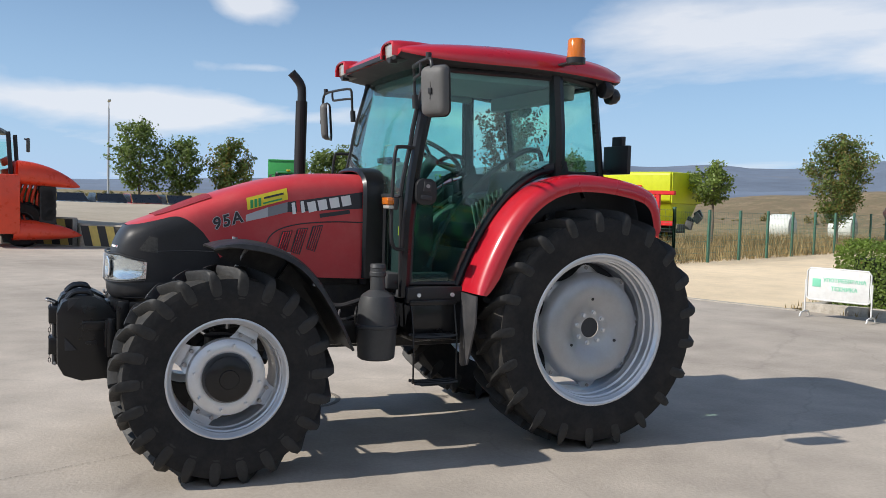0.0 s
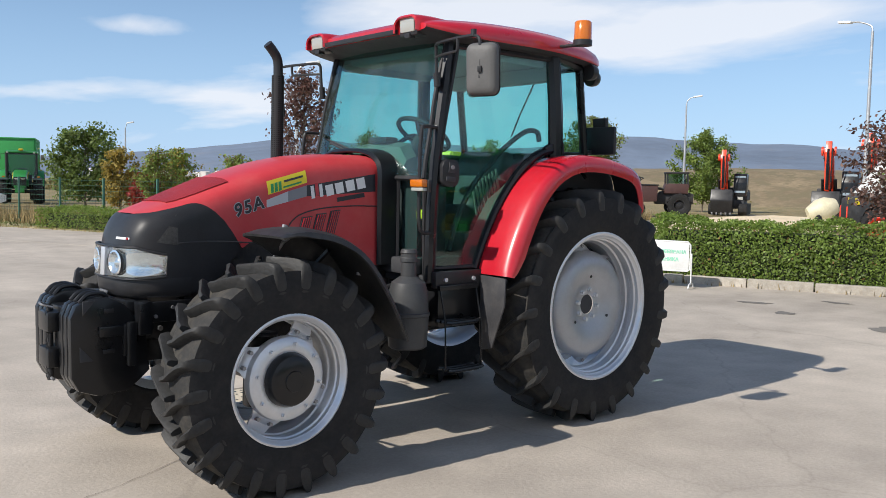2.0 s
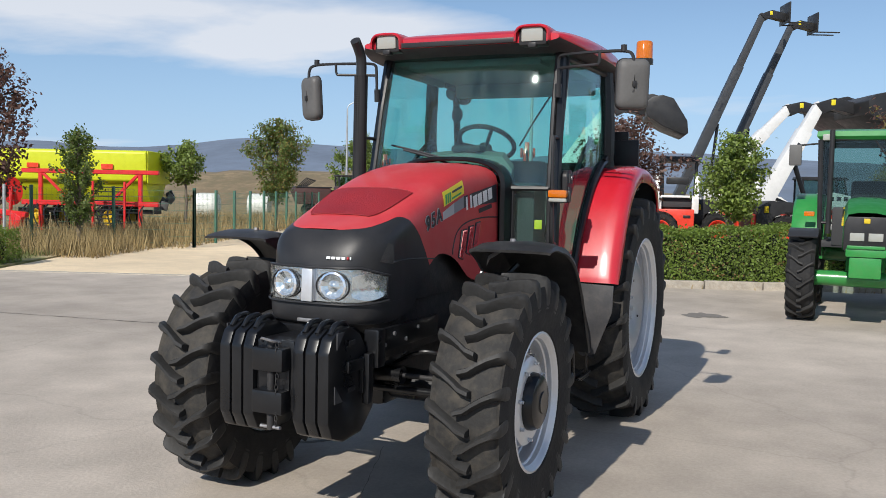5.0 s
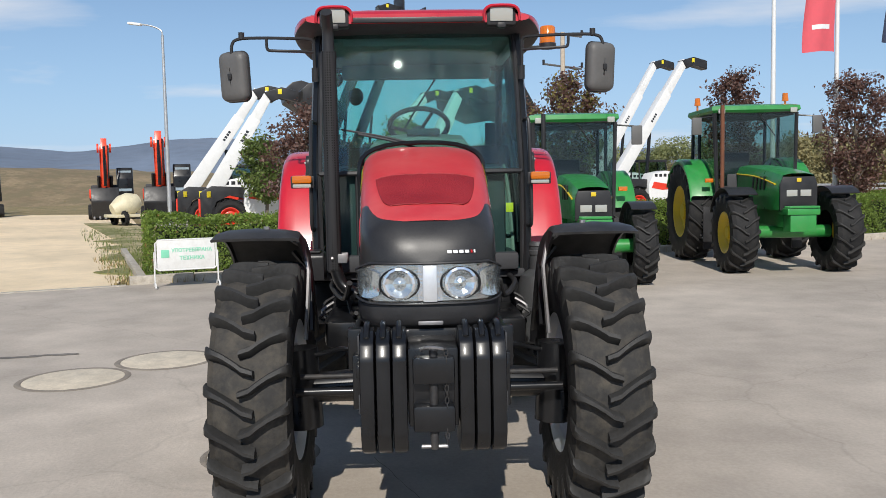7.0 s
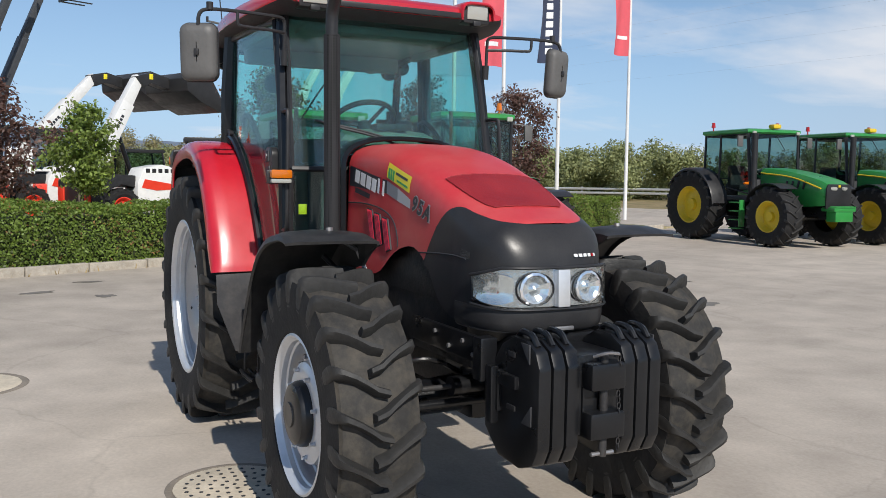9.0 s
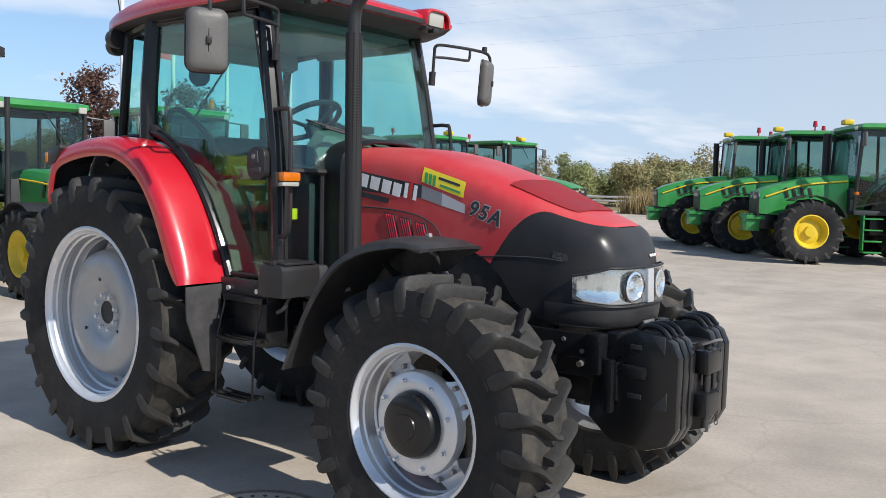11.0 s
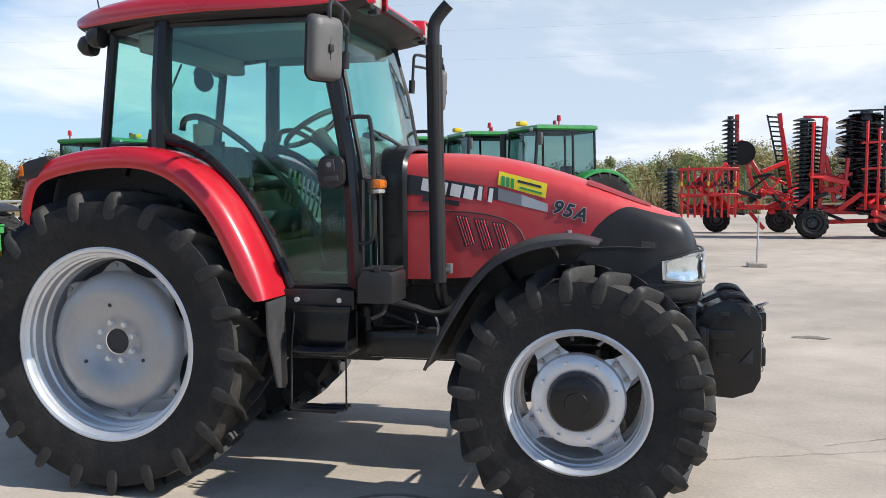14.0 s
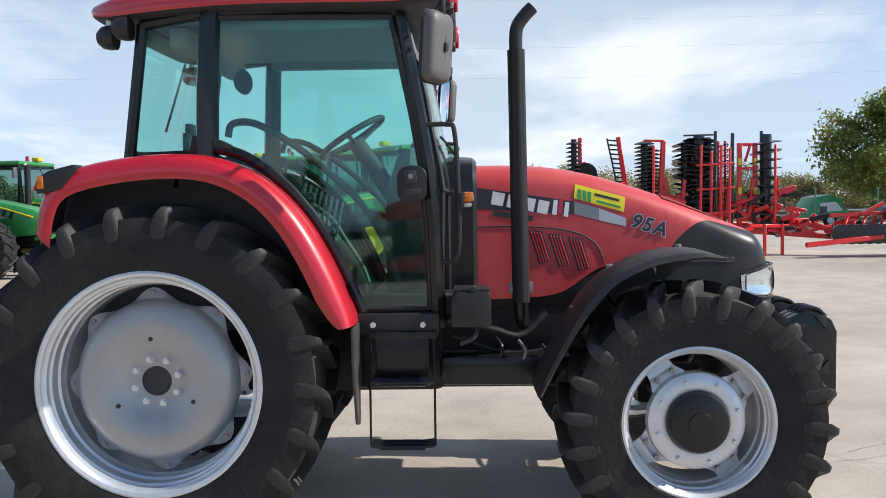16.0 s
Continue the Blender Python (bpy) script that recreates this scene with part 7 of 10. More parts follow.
def farm_tractor(label, x, y, turn, wb, rf, rr, wf, wr, tf, tr, hood, cab, roof_z, modern, stack_mat=None, stack_y=-0.52, beacon=False):
    """Green tractor; the origin lies under the rear axle. hood: (rear x, front x, half width, rear top, front top, low). cab: (rear x, front x, half width, floor)."""
    t = machine("green_tractor", label, "tractor", x, y, turn, "green tractors")
    for s in (1, -1):
        simple_wheel(t, wb, tf * s, rf, s, rf, wf, rf * 0.52, JD_YELLOW, 17, True)
        simple_wheel(t, 0, tr * s, rr, s, rr, wr, rr * 0.53, JD_YELLOW, 19, True)
    x0, x1, hw, z0, z1, low = hood
    rows = []
    for k in range(13):
        u = k / 12
        xx = x0 + (x1 - x0) * u
        top = z0 + (z1 - z0) * u ** 1.7 - (0.05 * max(0, u - 0.9) * 10 if modern else 0)
        w = hw * (1 - 0.10 * u) * (1 if u < 0.93 else 1 - 0.9 * (u - 0.93))
        lo = low + (0.14 * max(0, u - 0.5) if modern else 0)
        rows.append([(xx, -w, lo), (xx, -w, (lo + top) / 2), (xx, -w * 0.98, top - 0.12), (xx, -w * 0.84, top - 0.025), (xx, -w * 0.4, top), (xx, w * 0.4, top), (xx, w * 0.84, top - 0.025), (xx, w * 0.98, top - 0.12), (xx, w, (lo + top) / 2), (xx, w, lo)])
    bonnet = part("bonnet", sheet(B(), rows), JD_GREEN, t, "glossy green bonnet")
    wn_ = hw * 0.86
    bm = B()
    prism(bm, [(-wn_, low), (wn_, low), (wn_, z1 - 0.16), (wn_ * 0.85, z1 - 0.05), (-wn_ * 0.85, z1 - 0.05), (-wn_, z1 - 0.16)], "x", x1 - 0.03, x1 + 0.012, 0.01)
    part("grille", bm, BLACK, t, "black front grille")
    bm = B()
    box(bm, (x1 + 0.016, 0, z1 - 0.10), (0.012, 0.07, 0.06), 0.004)
    part("badge", bm, JD_YELLOW, t)
    for s in (1, -1):
        bm = B()
        if modern:
            box(bm, (x1 - 0.02, 0.20 * s, z1 - 0.16), (0.10, 0.24, 0.09), 0.03, (0, 10, 18 * s))
        else:
            box(bm, (x1 + 0.014, 0.105 * s, z1 - 0.30), (0.02, 0.165, 0.10), 0.008)
        part("headlight", bm, WHITE_LENS, t, "clear headlight")
        pts = [(x0 + 0.02, s * (hw + 0.002), z0 - 0.15), (x0 + (x1 - x0) * 0.5, s * (hw * 0.96 + 0.002), z0 - 0.155 + (z1 - z0) * 0.28), (x1 - 0.15, s * (hw * 0.93), z1 - 0.16)]
        part("stripe", tube(B(), pts, 0.022 if modern else 0.014, 6, 4), JD_YELLOW, bonnet, "yellow stripe")
        for k in range(4):
            bm = B()
            xx = x0 + (x1 - x0) * (0.42 + 0.09 * k)
            box(bm, (xx, s * (hw * 0.965), (z0 + low) / 2 + 0.06), (0.07, 0.012, 0.22), 0.004, (0, 14, 0))
            part("side_grille", bm, BLACK, t)
    bm = B()
    box(bm, ((x0 + x1) / 2, 0, low - 0.10), (x1 - x0 - 0.1, hw * 1.1, 0.35), 0.03)
    box(bm, (0.5, 0, rr * 0.9), (1.4, 0.5, 0.45), 0.04)
    cyl(bm, (wb, -tf + 0.1, rf), (wb, tf - 0.1, rf), 0.10, 12)
    cyl(bm, (0, -tr, rr), (0, tr, rr), 0.14, 12)
    part("chassis", bm, JD_GREEN if not modern else BLACK_GLOSS, t)
    bm = B()
    box(bm, (x1 + 0.02, 0, low - 0.02), (0.42, hw * 1.5, 0.10), 0.02)
    box(bm, (x1 + 0.06, 0, low - 0.20), (0.30, hw * 1.2, 0.26), 0.02)
    for k in range(5):
        box(bm, (x1 + 0.0 + 0.06 * k, 0, low + 0.05), (0.02, hw * 1.4, 0.03), 0.004)
    part("front_frame", bm, JD_GREEN, t, "green front weight frame")
    c0, c1, cw, cz = cab
    bm = B()
    roof_rows = []
    for z, g in ((roof_z - 0.15, 0.0), (roof_z - 0.10, 0.05), (roof_z - 0.03, 0.04), (roof_z, -0.08)):
        roof_rows.append([(c0 - g, -cw - g, z), (c1 + g, -cw - g, z), (c1 + g + 0.05, 0, z), (c1 + g, cw + g, z), (c0 - g, cw + g, z), (c0 - g - 0.04, 0, z)])
    sheet(bm, roof_rows, 0, True)
    top = [v for v in bm.verts if abs(v.co.z - roof_z) < 1e-4]
    bmesh.ops.contextual_create(bm, geom=top)
    part("roof", bm, JD_GREEN, t, "green cab roof")
    bm = B()
    box(bm, ((c0 + c1) / 2, 0, roof_z - 0.17), (c1 - c0, cw * 1.9, 0.05), 0.01)
    part("headlining", bm, INTERIOR_DARK, t)
    zt = roof_z - 0.15
    fx = c1 + (0.10 if modern else 0.05)
    mid = c0 + (c1 - c0) * 0.38
    zr = rr * 2 + 0.06
    for s in (1, -1):
        for a, b_ in (((fx, cw * 0.93 * s, cz), (c1, cw * s, zt)), ((mid, cw * s, zr - 0.5), (mid + 0.03, cw * s, zt)), ((c0 - 0.03, cw * 0.95 * s, zr - 0.25), (c0, cw * 0.95 * s, zt))):
            part("pillar", tube(B(), [a, b_], 0.032, 6), BLACK, t)
        pane(t, [(fx - 0.02, cw * 0.94 * s, cz + 0.12), (c1 - 0.02, cw * s, zt), (mid + 0.03, cw * s, zt), (mid, cw * s, cz + 0.35)])
        pane(t, [(mid, cw * s, zr - 0.2), (mid + 0.03, cw * s, zt), (c0, cw * 0.95 * s, zt), (c0 - 0.03, cw * 0.95 * s, zr - 0.2)])
        w0 = max(cw - 0.06, tr - wr / 2)
        rows = []
        for k in range(13):
            f = math.pi * (0.10 + 0.72 * k / 12) if not modern else math.pi * (0.02 + 0.80 * k / 12)
            R1 = rr + 0.07
            rows.append([(R1 * math.cos(f), s * yy, rr + R1 * math.sin(f) - dz) for yy, dz in ((w0, 0), (w0 + 0.1, 0), (tr + wr * 0.42, 0.0), (tr + wr * 0.5, 0.04), (tr + wr * 0.5, 0.09))])
        part("rear_mudguard", sheet(B(), rows, 0.015), JD_GREEN if not modern or wb < 3 else BLACK, t, "rear mudguard")
        bm = B()
        prism(bm, [(0.75, rr * 0.9), (rr * 0.95, rr * 1.15), (rr * 0.55, rr * 1.85), (0, rr * 2.06), (-0.35, rr * 1.95), (-0.35, rr)], "y", s * w0 - 0.03, s * w0 + 0.03, 0.005)
        part("wheel_arch", bm, JD_GREEN, t)
        rows = []
        for k in range(9):
            f = math.pi * (0.32 + 0.54 * k / 8)
            R1 = rf + 0.08
            rows.append([(wb + R1 * math.cos(f), s * yy, rf + R1 * math.sin(f)) for yy in (tf - wf * 0.55, tf, tf + wf * 0.5)])
        part("front_mudguard", sheet(B(), rows, 0.015), BLACK, t, "black front mudguard")
        part("mirror_arm", tube(B(), [(c1, cw * s, zt - 0.05), (c1 + 0.08, (cw + 0.28) * s, zt - 0.08)], 0.014, 6), BLACK, t)
        bm = B()
        box(bm, (c1 + 0.09, (cw + 0.32) * s, zt - 0.22), (0.05, 0.17, 0.30), 0.02)
        part("mirror", bm, MIRROR_BACK, t)
        bm = B()
        box(bm, (c1 + 0.12, cw * 0.86 * s, zt + 0.03), (0.05, 0.12, 0.09), 0.02)
        part("roof_lamp", bm, WHITE_LENS, t)
        bm = B()
        box(bm, (fx + 0.02, (cw + 0.10) * s, cz + 0.42), (0.06, 0.14, 0.07), 0.01)
        part("indicator", bm, ORANGE_LENS, t)
        bm = B()
        for k in range(3 if not modern else 4):
            box(bm, (fx - 0.35, (cw + 0.06) * s, cz - 0.12 - 0.24 * k), (0.38, 0.22, 0.03), 0.006)
        box(bm, (fx - 0.15, (cw + 0.06) * s, cz - 0.42), (0.03, 0.18, 0.75), 0.006)
        part("steps", bm, BLACK if not modern else JD_GREEN, t)
    pane(t, [(fx, -cw * 0.92, cz + 0.30), (fx, cw * 0.92, cz + 0.30), (c1 + 0.02, cw * 0.96, zt), (c1 + 0.02, -cw * 0.96, zt)], name="windscreen")
    pane(t, [(c0 - 0.03, -cw * 0.92, zr - 0.3), (c0 - 0.03, cw * 0.92, zr - 0.3), (c0, cw * 0.92, zt), (c0, -cw * 0.92, zt)], name="rear_window")
    bm = B()
    box(bm, ((c0 + fx) / 2, 0, cz), (fx - c0, cw * 1.9, 0.10), 0.02)
    box(bm, (fx - 0.05, 0, cz + 0.25), (0.14, cw * 1.4, 0.55), 0.03)
    box(bm, (c0 + 0.35, 0, cz + 0.55), (0.16, 0.5, 0.75), 0.05)
    box(bm, (c0 + 0.55, 0, cz + 0.30), (0.5, 0.5, 0.16), 0.05)
    part("cab_inside", bm, INTERIOR_DARK, t)
    part("wiper", tube(B(), [(c1 + 0.05, 0.05, zt - 0.02), (c1 + 0.10, 0.32, zt - 0.42)], 0.010, 5), BLACK, t)
    sx = x0 + 0.12
    stack_top = roof_z - (0.02 if not modern else 0.15)
    part("exhaust", cyl(B(), (sx, stack_y, low + 0.15), (sx, stack_y, stack_top), 0.035 if not modern else 0.08, 12), stack_mat or BLACK, t, "upright exhaust stack")
    if beacon:
        for s in (1, -1):
            bm = B()
            cyl(bm, (c0 + (0.3 if s < 0 else 1.0), cw * 0.95 * s, roof_z - 0.05), (c0 + (0.3 if s < 0 else 1.0), cw * 0.95 * s, roof_z + 0.10), 0.02, 8)
            cyl(bm, (c0 + (0.3 if s < 0 else 1.0), cw * 0.95 * s, roof_z + 0.08), (c0 + (0.3 if s < 0 else 1.0), cw * 0.95 * s, roof_z + 0.22), 0.06, 12, 0.045)
            part("beacon", bm, RED_LENS if modern else ORANGE_LENS, t, "red-orange beacon")
    if modern:
        bm = B()
        box(bm, (c1 + 0.05, 0, roof_z + 0.06), (0.22, 0.26, 0.12), 0.04)
        part("guidance_dome", bm, JD_YELLOW, t, "yellow receiver dome")
    return t


RUST = surface("rusty stack", (0.16, 0.06, 0.03), 0.8, vary=0.3)
farm_tractor("older green tractor with square bonnet and yellow rims", -8.35, 2.60, -2, 2.20, 0.56, 0.80, 0.34, 0.42, 0.74, 0.80, (0.95, 2.62, 0.30, 1.62, 1.42, 0.95), (-0.45, 0.90, 0.66, 0.95), 2.58, False, None, -0.50)
farm_tractor("older green tractor with rusty stack and yellow rims", -9.72, 6.05, -3, 2.42, 0.64, 0.90, 0.42, 0.48, 0.80, 0.86, (1.05, 2.95, 0.33, 1.72, 1.56, 1.00), (-0.45, 1.00, 0.72, 1.05), 2.78, False, RUST, -0.62, True)
big = farm_tractor("large green tractor with sloping bonnet by the hedge end", -12.05, 15.5, -6, 3.05, 0.80, 1.02, 0.52, 0.62, 0.98, 1.02, (1.95, 4.15, 0.46, 2.10, 1.72, 1.05), (0.10, 1.85, 0.86, 1.25), 3.18, True, None, -0.80, True)
big.scale = (0.96, 0.91, 0.90)
big = farm_tractor("large green tractor with sloping bonnet beside its twin", -11.8, 18.7, -6, 3.05, 0.80, 1.02, 0.52, 0.62, 0.98, 1.02, (1.95, 4.15, 0.46, 2.10, 1.72, 1.05), (0.10, 1.85, 0.86, 1.25), 3.18, True, None, -0.80, True)
big.scale = (0.96, 0.91, 0.90)
farm_tractor("green tractor with broad yellow rims across the yard", 0.80, 18.35, 214, 2.72, 0.70, 0.94, 0.48, 0.56, 0.90, 0.92, (1.75, 3.65, 0.40, 1.95, 1.58, 0.98), (0.05, 1.65, 0.82, 1.12), 3.05, True, None, -0.74, True)
farm_tractor("green tractor with broad yellow rims behind its twin", -3.2, 21.9, 212, 2.72, 0.70, 0.94, 0.48, 0.56, 0.90, 0.92, (1.75, 3.65, 0.40, 1.95, 1.58, 0.98), (0.05, 1.65, 0.82, 1.12), 3.05, True, None, -0.74, True)


farm_tractor("green tractor with broad yellow rims between its twins", -1.25, 20.1, 213, 2.72, 0.70, 0.94, 0.48, 0.56, 0.90, 0.92, (1.75, 3.65, 0.40, 1.95, 1.58, 0.98), (0.05, 1.65, 0.82, 1.12), 3.05, True, None, -0.74, True)


def telehandler(label, x, y, turn, angle, length, boom_mat, tool, group="telehandlers"):
    """White and red handler; origin between the wheels, boom pivot at the rear."""
    t = machine("telehandler", label, "telehandler", x, y, turn, group)
    for s in (1, -1):
        for xx in (-1.4, 1.4):
            simple_wheel(t, xx, 0.92 * s, 0.58, s, 0.58, 0.40, 0.32, BOB_RED, 15)
    bm = B()
    box(bm, (0, 0, 0.72), (3.6, 0.9, 0.5), 0.05)
    part("chassis", bm, BLACK_GLOSS, t)
    bm = B()
    prism(bm, [(-1.0, 0.58), (-0.98, 1.30), (-0.78, 1.72), (-0.2, 1.82), (0.55, 1.68), (1.12, 1.30), (1.18, 1.12), (0.75, 0.52)], "y", -1.10, -0.40, 0.05)
    part("engine_cover", bm, BOB_WHITE, t, "white engine cover with a red stripe")
    bm = B()
    prism(bm, [(-0.86, 1.16), (-0.76, 1.40), (0.2, 1.25), (1.08, 1.16), (1.08, 1.10), (0.0, 1.10), (-0.4, 1.08)], "y", -1.112, -1.104, 0.0)
    part("stripe", bm, BOB_RED, t)
    for k in range(5):
        bm = B()
        box(bm, (-0.66 + 0.20 * k, -1.03, 1.64), (0.13, 0.16, 0.12), 0.015)
        part("vent", bm, BLACK, t)
    bm = B()
    box(bm, (0.66, -1.06, 1.50), (0.72, 0.10, 0.11), 0.02, (0, 22, 0))
    part("cover_window", bm, BLACK_GLOSS, t)
    bm = B()
    prism(bm, [(-2.25, 0.55), (-2.25, 1.35), (-1.9, 1.55), (-0.95, 1.5), (-0.95, 1.15), (-1.0, 1.15), (-1.4, 1.28), (-1.8, 1.1), (-1.9, 0.8), (-1.95, 0.55)], "y", -0.95, 0.95, 0.04)
    part("rear_body", bm, BLACK, t, "black rear body")
    for s in (1, -1):
        bm = B()
        box(bm, (-2.27, 0.72 * s, 0.85), (0.06, 0.30, 0.62), 0.03)
        part("rear_corner", bm, BOB_RED, t, "red rear corner panel")
        for yy in (0.0, 0.9):
            bm = B()
            box(bm, (-2.0 - 0.2 * (yy == 0), -0.97 if yy else 0.45 * s, 1.30), (0.12, 0.02, 0.18), 0.004)
            part("reflector", bm, YELLOW, t, "yellow reflector")
    bm = B()
    box(bm, (0.15, 0.62, 1.05), (1.5, 0.62, 0.5), 0.05)
    part("cab_base", bm, BOB_WHITE, t)
    bm = B()
    prism(bm, [(-0.55, 2.28), (0.75, 2.28), (0.85, 2.22), (0.75, 2.18), (-0.6, 2.18)], "y", 0.30, 0.95, 0.02)
    part("cab_roof", bm, BLACK, t)
    for p, q in (((-0.5, 1.25), (-0.5, 2.2)), ((0.9, 1.25), (0.72, 2.2))):
        for yy in (0.33, 0.92):
            part("cab_pillar", tube(B(), [(p[0], yy, p[1]), (q[0], yy, q[1])], 0.03, 6), BLACK, t)
    for yy in (0.33, 0.92):
        pane(t, [(-0.5, yy, 1.3), (0.9, yy, 1.3), (0.72, yy, 2.2), (-0.5, yy, 2.2)], frame=0)
    pane(t, [(0.9, 0.33, 1.3), (0.9, 0.92, 1.3), (0.72, 0.92, 2.2), (0.72, 0.33, 2.2)], frame=0)
    a = radians(angle)
    d, up = Vector((math.cos(a), 0, math.sin(a))), Vector((-math.sin(a), 0, math.cos(a)))
    p0 = Vector((-1.75, 0, 1.55))

    def beam(name, s0, s1, hh, ww, material, lbl=""):
        bm = B()
        poly = [p0 + d * s0 - up * hh, p0 + d * s1 - up * hh * 0.8, p0 + d * s1 + up * hh * 0.8, p0 + d * s0 + up * hh]
        prism(bm, [(v.x, v.z) for v in poly], "y", -ww, ww, 0.03)
        return part(name, bm, material, t, lbl)

    boom = beam("boom", -0.2, length * 0.72, 0.24, 0.20, boom_mat, "raised telescopic boom")
    beam("inner_boom", length * 0.70, length, 0.17, 0.15, boom_mat)
    for k in range(4):
        bm = B()
        c = p0 + d * (length * 0.48 + 0.105 * k)
        for s in (1, -1):
            box(bm, (c.x, 0.203 * s, c.z), (0.075, 0.006, 0.085), 0.0, (0, -angle, 0))
        part("brand_mark", bm, DECAL_DARK, boom, "dark maker's lettering bars")
    part("lift_ram", tube(B(), [(-0.4, 0, 1.2), p0 + d * length * 0.42 - up * 0.24], 0.07, 10), BLACK_GLOSS, t)
    e = p0 + d * length
    tip = e + Vector((0.92, 0, -0.08))
    bm = B()
    poly = [e - up * 0.2 - d * 0.25, e + up * 0.16 - d * 0.1, e + Vector((0.35, 0, 0.16)), tip + Vector((0.05, 0, 0.10)), tip + Vector((0.05, 0, -0.25)), e + Vector((0.30, 0, -0.15))]
    prism(bm, [(v.x, v.z) for v in poly], "y", -0.20, 0.20, 0.02)
    part("boom_head", bm, BLACK, t, "black boom head")
    bm = B()
    box(bm, (e.x + 0.30, 0.0, e.z + 0.02), (0.12, 0.42, 0.16), 0.004)
    part("reflector", bm, YELLOW, t)
    if tool == "bucket":
        bm = B()
        poly = [(-0.05, 0.08), (0.15, 0.26), (0.45, 0.32), (0.78, 0.22), (1.20, -0.45), (1.24, -0.82), (1.15, -0.88), (0.5, -0.62), (0.0, -0.30)]
        prism(bm, [(tip.x + px, tip.z + pz) for px, pz in poly], "y", -1.12, 1.12, 0.03)
        part("bucket", bm, BLACK, t, "large black bucket")
    elif tool == "forks":
        bm = B()
        box(bm, (tip.x + 0.08, 0, tip.z + 0.10), (0.07, 1.2, 0.9), 0.02)
        part("fork_carriage", bm, BLACK, t)
        for s in (1, -1):
            bm = B()
            box(bm, (tip.x + 0.65, 0.35 * s, tip.z - 0.34), (1.15, 0.12, 0.045), 0.01)
            part("fork", bm, BLACK, t)
    return t


KT = math.degrees(math.atan2(KERB_U.y, KERB_U.x))
DARK_BOOM = surface("dark grey boom paint", (0.045, 0.047, 0.05), 0.4, vary=0.1)
telehandler("white and red telehandler with raised boom and black bucket", -24.0, -5.65, KT - 8, 55, 3.95, BOB_WHITE, "bucket")
telehandler("white and red telehandler with raised bucket beside another", -21.4, -4.3, KT - 8, 59, 3.35, BOB_WHITE, "bucket")
telehandler("white and red telehandler with raised bucket behind the hedge", -21.5, 1.85, KT + 2, 62, 3.2, BOB_WHITE, "bucket")
telehandler("white and red telehandler with raised boom behind another", -24.1, -0.35, KT + 2, 47, 4.2, BOB_WHITE, "bucket")
telehandler("white and red telehandler with long raised boom and carriage", *at_line(21.0, 14.0), KT - 4, 56, 5.6, BOB_WHITE, "none")
telehandler("white and red telehandler with raised boom beyond the trees", -34.5, 10.2, KT - 2, 58, 6.4, BOB_WHITE, "none")
telehandler("telehandler with a tall dark boom and forks", -35.7, -2.9, KT + 2, 67, 9.2, DARK_BOOM, "forks")
telehandler("telehandler with a tall dark boom and forks", -38.5, -1.8, KT + 2, 67, 9.2, DARK_BOOM, "forks")


def skid_loader(label, x, y, turn):
    t = machine("skid_loader", label, "loader", x, y, turn, "compact loaders")
    for s in (1, -1):
        for xx in (-0.5, 0.5):
            simple_wheel(t, xx, 0.68 * s, 0.38, s, 0.38, 0.26, 0.2, BOB_WHITE, 12)
        bm = B()
        prism(bm, [(-1.08, 1.10), (-1.14, 1.55), (-1.0, 2.20), (-0.85, 2.28), (-0.6, 2.2), (0.9, 0.95), (1.1, 0.45), (0.95, 0.42), (0.75, 0.8), (-0.70, 1.95), (-0.82, 1.55), (-0.80, 1.10)], "y", 0.60 * s - 0.07, 0.60 * s + 0.07, 0.02)
        part("lift_arm", bm, BOB_WHITE, t, "white lift arm")
    bm = B()
    box(bm, (-0.2, 0, 0.62), (1.7, 1.0, 0.5), 0.05)
    part("body", bm, BLACK, t)
    bm = B()
    box(bm, (-1.02, 0, 0.85), (0.25, 1.1, 0.75), 0.05)
    part("tailgate", bm, BOB_RED, t, "red tailgate")
    for s in (1, -1):
        bm = B()
        box(bm, (-1.16, 0.33 * s, 1.0), (0.03, 0.22, 0.08), 0.01)
        part("tail_lamp", bm, BLACK, t)
    bm = B()
    prism(bm, [(-0.75, 0.9), (-0.80, 1.55), (0.40, 1.60), (0.55, 0.9)], "y", -0.46, 0.46, 0.03)
    part("cab", bm, BLACK_GLOSS, t)
    bm = B()
    box(bm, (-1.0, 0, 1.62), (0.08, 1.1, 0.07), 0.02)
    for s in (1, -1):
        box(bm, (-1.0, 0.50 * s, 1.42), (0.08, 0.08, 0.42), 0.02)
    part("rear_frame", bm, BOB_WHITE, t, "white rear window frame")
    bm = B()
    box(bm, (-0.85, 0, 1.44), (0.04, 0.92, 0.30), 0.01)
    part("rear_grille", bm, INTERIOR_DARK, t)
    bm = B()
    box(bm, (-0.5, 0, 2.12), (0.30, 0.72, 0.22), 0.04)
    part("cab_top", bm, BLACK, t)
    for s in (1, -1):
        for xx in (-0.75, 0.45):
            part("cab_post", tube(B(), [(xx, 0.50 * s, 1.5), (xx, 0.55 * s, 2.72)], 0.035, 6), BLACK, t)
    bm = B()
    box(bm, (-0.15, 0, 2.80), (1.4, 1.30, 0.17), 0.03)
    part("canopy", bm, BLACK, t, "black canopy roof")
    bm = B()
    box(bm, (1.25, 0, 0.30), (0.6, 1.5, 0.45), 0.06)
    part("bucket", bm, BLACK, t)
    return t


